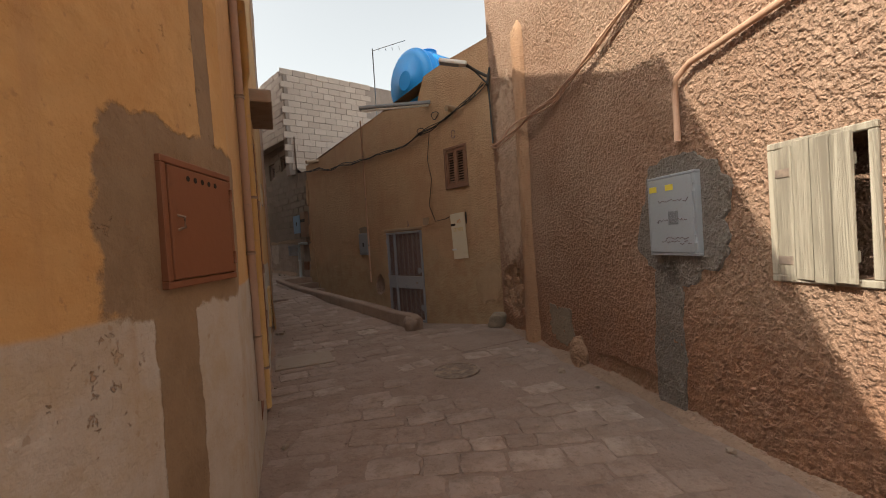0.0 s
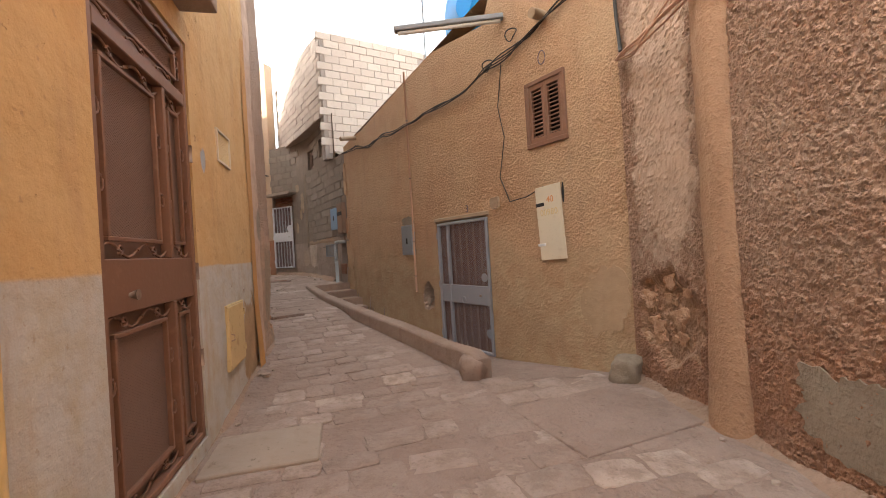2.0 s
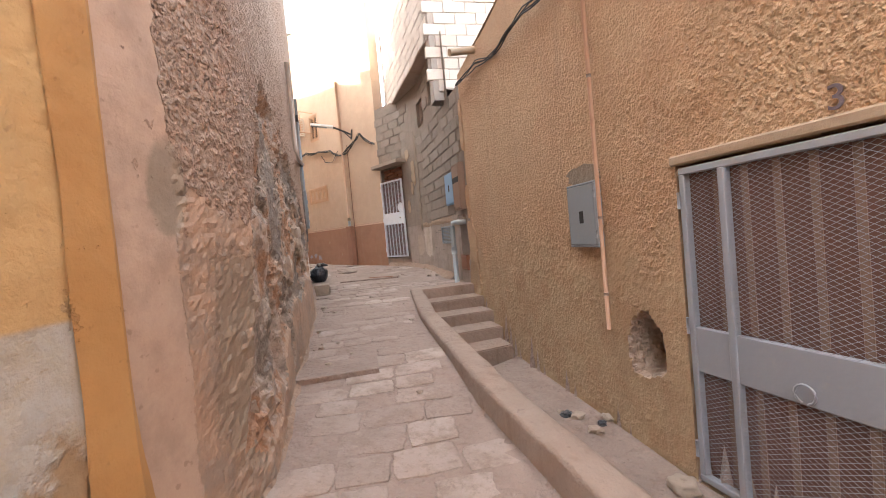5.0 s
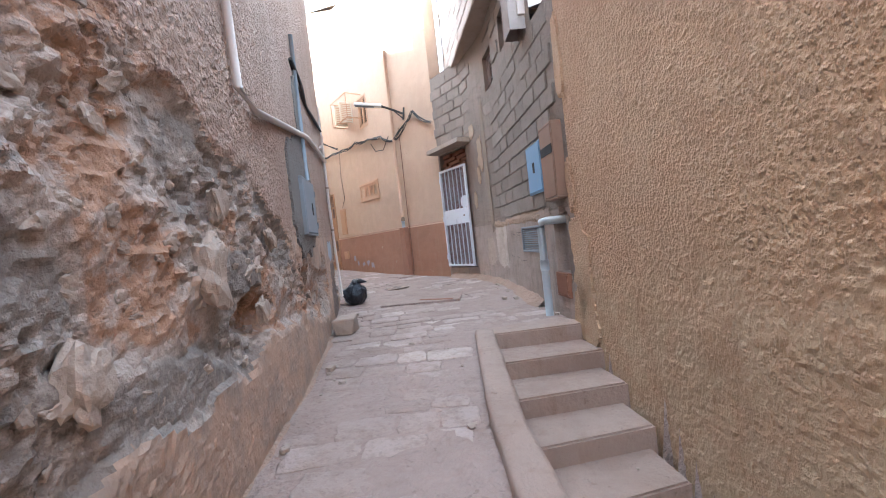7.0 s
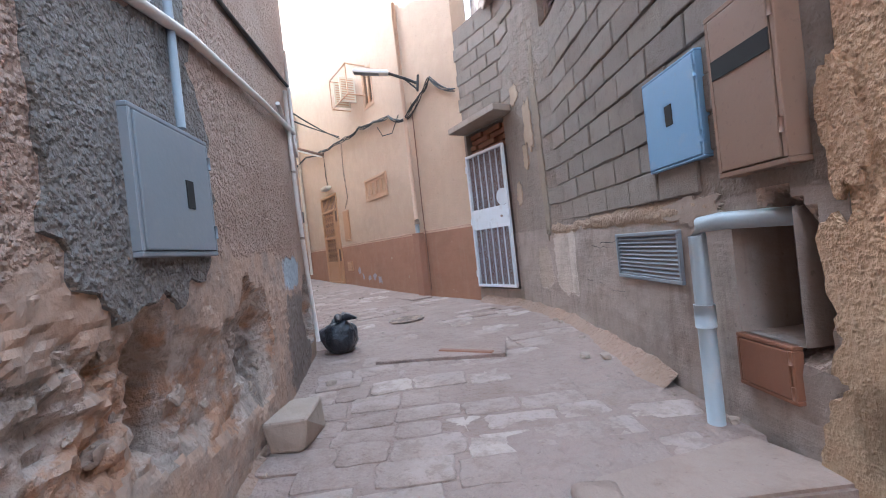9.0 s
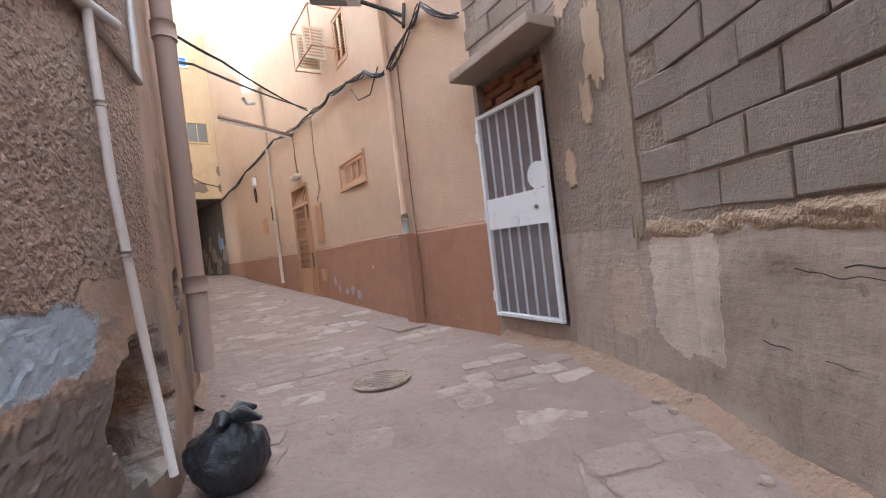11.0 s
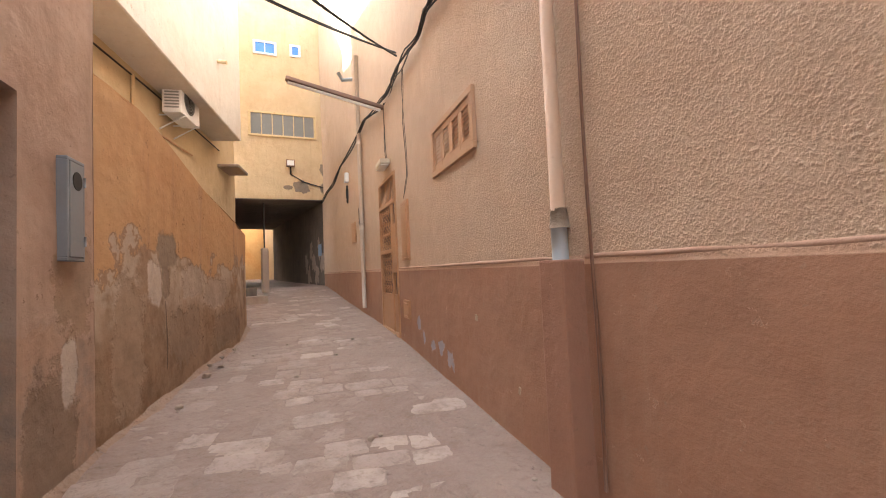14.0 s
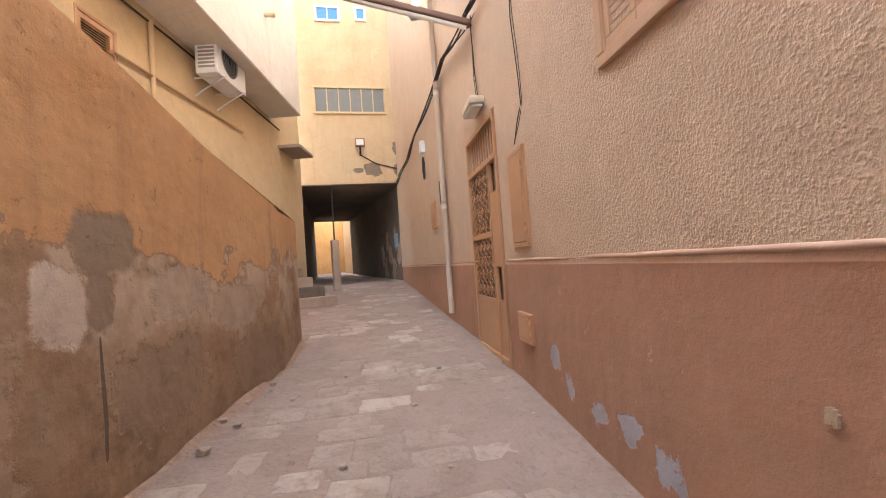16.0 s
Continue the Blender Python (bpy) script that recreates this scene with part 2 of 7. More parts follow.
M_dark = plaster("dark concrete", (0.2, 0.16, 0.13), (0.14, 0.12, 0.1), (0.08, 0.07, 0.06), 0.0, 0.5)
M_floor = plaster("dusty sand and mortar", (0.40, 0.295, 0.245), (0.32, 0.23, 0.185), (0.21, 0.148, 0.11), 0.012, 0.35, 0.02, rows=16)
M_conc = plaster("weathered concrete", (0.46, 0.37, 0.3), (0.4, 0.3, 0.23), (0.28, 0.2, 0.14), 0.0, 0.4)
M_cem = plaster("grey cement patch", (0.33, 0.26, 0.19), (0.28, 0.22, 0.16), (0.22, 0.16, 0.12), 0.004, 0.4)
M_cemr = plaster("rough grey cement", (0.28, 0.245, 0.215), (0.24, 0.205, 0.175), (0.22, 0.16, 0.12), 0.02, 0.4)
M_rubl = Mat("fallen plaster, mortar and earth", 0.95)      # grey mortar, orange earth, pale stone
_z = M_rubl.noise(1.7, 4, 0.6)
_c = M_rubl.mix(M_rubl.ramp(_z, 0.42, 0.5), (0.25, 0.205, 0.17), (0.44, 0.345, 0.28))
_c = M_rubl.mix(M_rubl.ramp(_z, 0.51, 0.58), _c, (0.41, 0.24, 0.15))
_c = M_rubl.mix(M_rubl.math("MULTIPLY", M_rubl.ramp(M_rubl.noise(6.5, 6, 0.7), 0.5, 0.62), 0.7), _c, (0.51, 0.42, 0.355))
_c = M_rubl.mix(M_rubl.math("MULTIPLY", M_rubl.ramp(M_rubl.noise(19, 5, 0.65), 0.5, 0.66), 0.6), _c, (0.21, 0.15, 0.115))
for x, y, z, rx, rz in ((-5.05, 10.09, 1.54, 0.31, 0.15), (-4.55, 9.5, 1.12, 0.45, 0.16), (-3.95, 8.78, 1.75, 0.25, 0.4)):
    _c = M_rubl.mix(M_rubl.blot(x, y, z, rx, rz, 0.3, 3.0), _c, M_rubl.mix(M_rubl.ramp(M_rubl.noise(9, 6, 0.7), 0.4, 0.65), (0.235, 0.195, 0.165), (0.31, 0.255, 0.215)))
M_rubl.color(_c).bump(M_rubl.noise(11, 6, 0.68), 0.035).bump(M_rubl.noise(48, 4, 0.6), 0.008)
M_orange = plaster("bright orange paint", (0.66, 0.37, 0.14), (0.60, 0.31, 0.11), (0.45, 0.24, 0.1), 0.0, 0.4)


# ---------------------------------------------------------------- mesh kit
def mesh_object(name, bm, material, parent=None, label="", smooth=False):
    me = bpy.data.meshes.new(name)
    bm.normal_update()
    bm.to_mesh(me)
    bm.free()
    for m in (material if isinstance(material, (list, tuple)) else [material]):
        me.materials.append(m.m)
    if smooth:
        me.shade_smooth()
    ob = new(name, me)
    if parent:
        ob.parent = parent
    if label:
        ob["label"] = label
    return ob


part = mesh_object


def thing(name, m, label, category, group="", kind=""):
    """An Empty at a thing's base."""
    ob = new(name)
    ob.matrix_world = m
    return tagged(ob, label, category, group, kind)


def add_box(bm, lo, hi, bevel=0.0, seg=1, mi=0, m=None):
    """A box between two corners, its edges rounded by bevel."""
    sx, sy, sz = (h - l for h, l in zip(hi, lo))
    mat = Matrix.Translation([(h + l) / 2 for h, l in zip(hi, lo)]) @ Matrix.Diagonal((sx, sy, sz, 1))
    if m:
        mat = m @ mat
    made = bmesh.ops.create_cube(bm, size=1.0, matrix=mat)
    vs = made["verts"]
    faces = {f for v in vs for f in v.link_faces}
    if bevel:
        edges = list({e for v in vs for e in v.link_edges})
        r = bmesh.ops.bevel(bm, geom=edges, offset=min(bevel, 0.45 * min(abs(sx), abs(sy), abs(sz))), segments=seg, affect="EDGES", profile=0.6)
        faces |= set(r["faces"])
    for f in faces:
        if f.is_valid:
            f.material_index = mi


def box(lo, hi, bevel=0.0, seg=1):
    bm = bmesh.new()
    add_box(bm, lo, hi, bevel, seg)
    return bm


def add_tube(bm, pts, r, sides=8, caps=True):
    """A round tube along points."""
    pts = [Vector(p) for p in pts]
    rings = []
    up = Vector((0, 0, 1))
    for i, p in enumerate(pts):
        d = (pts[min(i + 1, len(pts) - 1)] - pts[max(i - 1, 0)]).normalized()
        a = d.cross(up if abs(d.z) < 0.95 else Vector((1, 0, 0))).normalized()
        b = d.cross(a).normalized()
        k = r[i] if isinstance(r, (list, tuple)) else r
        rings.append([bm.verts.new(p + (a * math.cos(w) + b * math.sin(w)) * k) for w in (2 * math.pi * j / sides for j in range(sides))])
    for q0, q1 in zip(rings, rings[1:]):
        for j in range(sides):
            f = bm.faces.new((q0[j], q0[(j + 1) % sides], q1[(j + 1) % sides], q1[j]))
            f.smooth = True
    if caps:
        bm.faces.new(rings[0])
        bm.faces.new(rings[-1][::-1])


def tube(pts, r, sides=8):
    bm = bmesh.new()
    add_tube(bm, pts, r, sides)
    return bm


# ---------------------------------------------------------------- walls as lines on the plan
class Line:
    """A wall's foot line on the plan; side +1 where the alley lies to the left of its run, -1 to the right."""

    def __init__(self, pts, side):
        self.p = [Vector((x, y)) for x, y in pts]
        self.side = side
        self.s = [0.0]
        for a, b in zip(self.p, self.p[1:]):
            self.s.append(self.s[-1] + (b - a).length)
        self.length = self.s[-1]

    def seg(self, s):
        i = 0
        while i < len(self.p) - 2 and s > self.s[i + 1]:
            i += 1
        return i

    def at(self, s):
        i = self.seg(s)
        d = (self.p[i + 1] - self.p[i]).normalized()
        return self.p[i] + d * (s - self.s[i])

    def normal(self, s, w=0.04):
        out = Vector((0, 0))
        for k in (s - w, s + w):
            i = self.seg(min(max(k, 0.0), self.length))
            d = (self.p[i + 1] - self.p[i]).normalized()
            out += Vector((-d.y, d.x)) * self.side
        return out.normalized()

    def find(self, x, y):
        """How far along the line the plan point (x, y) lies."""
        best = (1e9, 0)
        for i in range(len(self.p) - 1):
            a, b = self.p[i], self.p[i + 1]
            k = max(0, min(1, (Vector((x, y)) - a).dot(b - a) / (b - a).length_squared))
            q = a + (b - a) * k
            best = min(best, ((q - Vector((x, y))).length, self.s[i] + k * (b - a).length))
        return best[1]

    def place(self, x, y, z, off=0.0):
        """A pose on the wall: Y points out into the alley, Z up."""
        return self.place_s(self.find(x, y), z, off)

    def place_s(self, s, z, off=0.0):
        n = self.normal(s)
        p = self.at(s) + n * off
        return Matrix(((n.y, n.x, 0, p.x), (-n.x, n.y, 0, p.y), (0, 0, 1, z), (0, 0, 0, 1)))

    def between(self, a, b, z, off=0.0):
        """The pose midway between two plan points on the wall, turned along them, and the width."""
        s0, s1 = sorted((self.find(*a), self.find(*b)))
        pa, pb = self.at(s0), self.at(s1)
        mid, d = (pa + pb) / 2, (pb - pa).normalized()
        n = Vector((-d.y, d.x)) * self.side
        p = mid + n * off
        return Matrix(((n.y, n.x, 0, p.x), (-n.x, n.y, 0, p.y), (0, 0, 1, z), (0, 0, 0, 1))), (pb - pa).length


def knots(table):
    xs, ys = [a for a, b in table], [b for a, b in table]
    return lambda v: float(np.interp(v, xs, ys))


def wall(name, line, low, high, material, holes=(), thick=0.35, step=0.12, rough=0.012, label="", crumble=None, fine=0.0, fine_z=3.4, cast=0.0, cast_scale=28.0, fine_s=(0.0, 1e9)):
    """A wall along a line, from low(s) to high(s), with holes (s0, s1, z0, z1, depth) sunk into it or, at depth 0, right through."""
    lo = low if callable(low) else (lambda s: low)
    hi = high if callable(high) else (lambda s: high)
    zs0, zs1 = min(lo(s) for s in line.s), max(hi(s) for s in np.linspace(0, line.length, 40))
    ss = set(np.round(np.linspace(0, line.length, max(2, int(line.length / step))), 4)) | {round(v, 4) for v in line.s}
    zz = set(np.round(np.linspace(zs0, zs1, max(2, int((zs1 - zs0) / step))), 4))
    if fine:
        ss |= set(np.round(np.arange(max(0, fine_s[0]), min(line.length, fine_s[1]), fine), 4))
        zz |= set(np.round(np.arange(zs0, min(fine_z, zs1), fine), 4))
    for h in holes:
        ss = {v for v in ss if min(abs(v - h[0]), abs(v - h[1])) > 0.03 or round(v, 4) in {round(q, 4) for q in line.s}} | {round(h[0], 4), round(h[1], 4)}
        zz = {v for v in zz if min(abs(v - h[2]), abs(v - h[3])) > 0.03} | {round(h[2], 4), round(h[3], 4)}
    ss, zz = sorted(ss), sorted(zz)
    bm = bmesh.new()
    grid, deep = [], set()
    for s in ss:
        p, n = line.at(s), line.normal(s)
        a, b = lo(s), hi(s)
        col = []
        for z in zz:
            q = min(max(z, a), b)
            v3 = Vector((p.x, p.y, q))
            near = min([max(h[0] - s, s - h[1], h[2] - q, q - h[3]) for h in holes], default=1.0)
            k = rough * (noise.noise(v3 * 0.9) * 1.5 + noise.noise(v3 * 4.0) * 0.6) * min(1, max(0, near * 5))
            dep = crumble(v3) if crumble else 0.0
            if cast and near > 0 and fine_s[0] < s < fine_s[1] and q < fine_z:
                w = noise.noise(v3 * cast_scale) + 0.5 * noise.noise(v3 * cast_scale * 2.1)
                k += cast * (max(0.0, w + 0.15) - 0.25) * min(1.0, near * 12) * (0.7 + 0.6 * noise.noise(v3 * 1.1))
            v = bm.verts.new((p.x + n.x * (k - dep), p.y + n.y * (k - dep), q))
            if dep > 0.025:
                deep.add(v)
            col.append(v)
        grid.append(col)
    flip = line.side > 0

    def face(vs):
        vs = list(dict.fromkeys(vs))
        if len(vs) > 2 and len({tuple(round(c, 5) for c in v.co) for v in vs}) > 2:
            f = bm.faces.new(vs if not flip else vs[::-1])
            if deep and any(v in deep for v in vs):
                f.material_index = 1

    def hole(s, z):
        for h in holes:
            if h[0] < s < h[1] and h[2] < z < h[3]:
                return h
        return None

    for i in range(len(ss) - 1):
        for j in range(len(zz) - 1):
            if zz[j + 1] <= min(lo(ss[i]), lo(ss[i + 1])) or zz[j] >= max(hi(ss[i]), hi(ss[i + 1])):
                continue
            if not hole((ss[i] + ss[i + 1]) / 2, (zz[j] + zz[j + 1]) / 2):
                face((grid[i][j], grid[i][j + 1], grid[i + 1][j + 1], grid[i + 1][j]))
    for h in holes:
        d = h[4] or thick
        c = [(h[0], h[2]), (h[1], h[2]), (h[1], h[3]), (h[0], h[3])]
        f, b = [], []
        for s, z in c:
            n, p = line.normal((h[0] + h[1]) / 2), line.at(s)
            f.append(bm.verts.new((p.x, p.y, z)))
            b.append(bm.verts.new((p.x - n.x * d, p.y - n.y * d, z)))
        for k in range(4):
            face((f[k], f[(k + 1) % 4], b[(k + 1) % 4], b[k]))
        if h[4]:
            face((b[0], b[3], b[2], b[1]))
    back = []
    for s in line.s:
        n, p = line.normal(s), line.at(s)
        back.append([bm.verts.new((p.x - n.x * thick, p.y - n.y * thick, z)) for z in (lo(s), hi(s))] + [bm.verts.new((p.x, p.y, z)) for z in (lo(s), hi(s))])
    for a, b in zip(back, back[1:]):
        if not any(h[4] == 0 for h in holes):
            face((a[0], b[0], b[1], a[1]))
        face((a[3], a[1], b[1], b[3]))
    face((back[0][2], back[0][0], back[0][1], back[0][3]))
    face((back[-1][2], back[-1][3], back[-1][1], back[-1][0]))
    ob = mesh_object(name, bm, material)
    for f in ob.data.polygons:
        f.use_smooth = False
    return tagged(ob, label, "wall", "", "structure")


R1 = Line([(3.6, -4.6), (1.99, 2.45), (1.1, 6.4), (0.95, 6.96)], 1)
R2 = Line([(0.95, 6.96), (0.53, 7.42), (-1.25, 9.35), (-4.0, 12.75)], 1)
R3 = Line([(-4.0, 12.77), (-4.2, 13.0), (-6.0, 15.1), (-7.02, 15.88), (-7.98, 16.22)], 1)
R4 = Line([(-7.98, 16.22), (-9.4, 16.5), (-11.5, 17.17), (-14.1, 18.0), (-21.5, 19.6)], 1)
L1 = Line([(-0.98, -4.6), (-1.02, 0.0), (-1.075, 1.59), (-1.10, 2.2), (-2.1, 4.8), (-2.95, 7.0), (-3.03, 7.22)], -1)
L2 = Line([(-3.03, 7.22), (-3.3, 8.0), (-5.53, 10.68), (-6.4, 11.6), (-8.1, 13.2), (-9.72, 13.94), (-10.17, 14.08), (-11.12, 14.33), (-11.6, 14.47)], -1)
LL = Line([(-11.6, 14.47), (-12.3, 14.77), (-13.6, 15.3), (-14.7, 15.85), (-15.75, 16.15)], -1)
HL = Line([(-11.6, 12.6), (-21.3, 16.93)], -1)
SPINE = Line([(0.4, -5.0), (0, 0), (-0.3, 4), (-1.4, 6.5), (-3.5, 9.6), (-5.6, 12.45), (-8.0, 14.9), (-10.5, 16), (-14.2, 17.2), (-21.3, 18.2), (-32, 19.6), (-60, 23)], 1)
RISE = [(0, 0, 0.0), (-0.3, 4, 0.0), (-1.4, 6.5, 0.03), (-2.4, 8.0, 0.2), (-3.5, 9.6, 0.42), (-5.6, 12.45, 0.63), (-8.0, 14.9, 0.78), (-10.5, 16.0, 0.88), (-14.2, 17.2, 1.04), (-17.5, 17.8, 1.28), (-21.3, 18.2, 1.6), (-32, 19.6, 1.8)]
floor_s = knots([(SPINE.find(x, y), z) for x, y, z in RISE])


def ground(x, y):
    return floor_s(SPINE.find(x, y))


WELL_EDGE = [(-0.46, 6.98), (-1.42, 8.07), (-2.47, 9.12), (-3.87, 10.85), (-4.9, 12.36), (-4.3, 13.1), (-1.3, 9.5), (0.6, 7.42), (0.95, 7.05)]


def inside(poly, x, y):
    c = False
    for (x0, y0), (x1, y1) in zip(poly, poly[1:] + poly[:1]):
        if (y0 > y) != (y1 > y) and x < (x1 - x0) * (y - y0) / (y1 - y0) + x0:
            c = not c
    return c


def build_floor():
    bm = bmesh.new()
    xs = np.concatenate([np.linspace(-400, -36, 6), np.arange(-35, -9, 0.4), np.arange(-9, 1.2, 0.1), np.arange(1.2, 5, 0.4), np.linspace(6, 400, 6)])
    ys = np.concatenate([np.linspace(-400, -8, 6), np.arange(-7, 6.6, 0.4), np.arange(6.6, 13.4, 0.1), np.arange(13.4, 24, 0.4), np.linspace(25, 400, 6)])
    g = [[bm.verts.new((x, y, -0.5 if inside(WELL_EDGE, x, y) else ground(x, y) + 0.012 * noise.noise((x * 1.3, y * 1.3, 0)))) for y in ys] for x in xs]
    for i in range(len(xs) - 1):
        for j in range(len(ys) - 1):
            bm.faces.new((g[i][j], g[i + 1][j], g[i + 1][j + 1], g[i][j + 1])).smooth = True
    return tagged(mesh_object("ground", bm, M_floor), "dusty sandy mortar ground between the paving stones", "ground", "", "structure")


build_floor()


def span(line, a, b, z0, z1, d):
    s0, s1 = sorted((line.find(*a), line.find(*b)))
    return (s0, s1, z0, z1, d)


top_r2 = knots([(0, 4.8), (0.9, 4.78), (1.65, 4.7), (1.9, 4.25), (3.1, 4.4), (6.3, 4.08), (9, 3.95)])


def pit(v, x, y, z, rx, rz, d, ragged=0.35):
    """How deep a ragged pit round (x, y, z) goes at v."""
    q = Vector(v) * 7
    r = math.sqrt(((v[0] - x) ** 2 + (v[1] - y) ** 2) / rx ** 2 + ((v[2] - z) / rz) ** 2) + ragged * noise.noise(q)
    return d * min(1.0, max(0.0, (1.15 - r) * 3.0))


def crumble_l2(v):
    s = L2.find(v[0], v[1])
    k = 0.0
    if v[2] < 3.4:
        # fallen plaster: a ragged field whose upper edge slopes down along the wall
        up = np.interp(s, (0.0, 0.6, 0.9, 1.6, 2.6, 4.1, 4.8, 6.6), (0.0, 0.5, 1.7, 2.75, 2.6, 2.0, 1.6, 1.35))
        down = np.interp(s, (0.6, 1.3, 2.6, 4.4, 6.6), (0.4, 0.5, 1.0, 1.05, 0.8))
        e = 0.22 * noise.noise((s * 1.9, v[2] * 1.9, 3.0)) + 0.08 * noise.noise((s * 7, v[2] * 7, 1.0))
        inside = min(up - v[2], v[2] - down, s - 0.6, 6.4 - s) + e
        if inside > 0:
            k += min(1.0, inside * 9) * (0.05 + 0.06 * noise.noise((s * 2.3, v[2] * 2.9, 0)) + (0.012 + 0.04 * min(1.0, max(0.0, 0.5 + 2.2 * noise.noise((s * 1.5, v[2] * 1.8, 9.0))))) * (noise.noise((s * 8, v[2] * 10, 5.0)) + 0.7 * noise.noise((s * 19, v[2] * 23, 2.0))))
            for s1, z1, a, b in ((3.48, 1.54, 0.31, 0.15), (2.72, 1.12, 0.45, 0.16), (1.85, 1.75, 0.25, 0.4)):
                flat = 1.15 - math.hypot((s - s1) / a, (v[2] - z1 - 0.25 * (s1 - s)) / b) + 0.35 * noise.noise((s * 5, v[2] * 5, 1.5))
                k += min(1.0, max(0.0, flat * 4)) * (0.03 + 0.006 * noise.noise((s * 6, v[2] * 6, 0)) - k)
        k += pit(v, -5.12, 10.18, 1.28, 0.25, 0.14, 0.13, 0.6) + pit(v, -6.03, 11.2, 1.3, 0.1, 0.28, 0.16) + pit(v, -7.95, 13.06, 1.22, 0.23, 0.29, 0.5) + pit(v, -8.93, 13.53, 1.75, 0.14, 0.14, 0.14)
        k += pit(v, -3.75, 8.54, 0.95, 0.1, 0.35, 0.07) + pit(v, -4.1, 8.96, 0.8, 0.08, 0.3, 0.06) + pit(v, -6.75, 11.93, 1.3, 0.25, 0.3, 0.08)
    return max(k, 0.0)


def crumble_r2(v):
    if v[2] > 1.3:
        return 0.0
    return pit(v, -1.5, 9.66, 0.56, 0.17, 0.19, 0.28, 0.25) + pit(v, -3.84, 12.55, 0.98, 0.05, 0.05, 0.12, 0.1)


def crumble_r3(v):
    return pit(v, -4.2, 12.99, 1.4, 0.17, 0.36, 0.3, 0.25) if 0.9 < v[2] < 1.95 else 0.0


def crumble_r1(v):
    if v[2] > 1.5:
        return 0.0
    return pit(v, 1.07, 6.48, 0.66, 0.4, 0.36, 0.07, 0.4) + pit(v, 1.68, 3.8, 0.12, 0.5, 0.12, 0.04, 0.5)


# Tops out of view are stepped to cast the shadow edge on R1.
top_l1 = knots([(0, 3.2), (5.5, 3.2), (5.75, 3.6), (6.2, 5.7), (9.3, 5.8), (9.8, 8.2), (13, 8.6)])
WALL_R1 = wall("wall_right_stucco", R1, -0.3, 7.2, [M_r1, M_earth], [span(R1, (1.99, 2.45), (2.09, 2.02), 1.17, 1.9, 0.2)], label="pink roughcast plaster house wall", crumble=crumble_r1, fine=0.014, fine_z=4.4, cast=0.018, cast_scale=33.0, fine_s=(6.2, 20.0))
WALL_R2 = wall("wall_ochre_house", R2, -0.4, top_r2, [M_r2, M_rub], [span(R2, (-0.41, 8.44), (-1.26, 9.36), -0.17, 1.76, 0.15), span(R2, (0.14, 7.84), (0.53, 7.42), 2.44, 3.2, 0.1)], label="ochre roughcast house wall with sloping parapet", crumble=crumble_r2, fine=0.024, fine_z=3.4, cast=0.01, cast_scale=26.0)
WALL_R3 = wall("wall_concrete_block", R3, 0.2, knots([(0, 3.9), (0.66, 3.9), (0.68, 5.1), (9, 5.1)]), [M_r3, M_rub], [span(R3, (-7.07, 15.9), (-7.93, 16.2), 1.0, 3.42, 0.3), (0.24, 0.6, 1.12, 1.72, 0.32), span(R3, (-5.75, 14.8), (-6.1, 15.17), 4.05, 4.6, 0.2), span(R3, (-5.0, 13.93), (-5.35, 14.34), 4.2, 4.7, 0.2)], label="bare grey concrete block wall", crumble=crumble_r3, fine=0.06, fine_z=2.0)
WALL_R4 = wall("wall_peach_house", R4, 0.4, knots([(0, 8.1), (4.2, 8.7), (8, 10.4), (20, 10.4)]), M_r4, [span(R4, (-13.34, 17.76), (-14.52, 18.09), 1.0, 3.5, 0.08), span(R4, (-10.6, 16.88), (-11.1, 17.04), 4.9, 5.75, 0.1)], label="peach painted house wall with brick-red dado")
WALL_L1 = wall("wall_yellow_house", L1, -0.3, top_l1, M_l1, [span(L1, (-1.94, 4.39), (-2.37, 5.5), 0.12, 2.9, 0.14)], label="yellow limewashed house wall with whitish dado")
# The unseen top at 9.5 keeps the sun off R2 and R3.
WALL_L2 = wall("wall_crumbling_house", L2, 0.0, 9.5, [M_l2, M_rubl], [span(L2, (-9.78, 13.95), (-10.8, 14.25), 0.95, 2.95, 0.16)], label="pink roughcast wall crumbling to rubble at its foot", crumble=crumble_l2, fine=0.022, cast=0.013, cast_scale=26.0, fine_s=(0.3, 7.6))
WALL_LL = wall("wall_worn_orange", LL, 0.5, knots([(0, 3.42), (0.6, 3.42), (1.66, 3.2), (2.3, 3.04), (3.6, 2.74), (6, 2.7)]), M_ll, label="low orange plaster wall with a sloping top")
# The top, never in view, is raised to block sun from R4.
WALL_HL = wall("wall_cream_house", HL, 0.5, 10.3, M_hl, [span(HL, (-15.1, 14.17), (-15.6, 14.38), 4.45, 4.85, 0.08)], label="cream plastered house wall")
END = Line([(-21.2, 19.62), (-22.0, 16.0)], 1)
WALL_END = wall("wall_over_passage", END, 4.4, 12.0, M_end, thick=0.3, label="pale yellow house wall bridging the covered passage")
TR = Line([(-21.5, 19.6), (-30.5, 20.2)], 1)
TL = Line([(-21.7, 16.88), (-30.5, 18.5)], -1)
wall("wall_passage_north", TR, 1.0, 4.5, M_dark, step=0.4, label="dark grey passage wall")
wall("wall_passage_south", TL, 1.0, 4.5, M_dark, step=0.4, label="dark grey passage wall")
bm = bmesh.new()
for z in (4.38, 4.7):
    for x, y in ((-21.2, 19.9), (-21.95, 16.3), (-30.5, 17.4), (-30.5, 20.5)):
        bm.verts.new((x, y, z))
bm.verts.ensure_lookup_table()
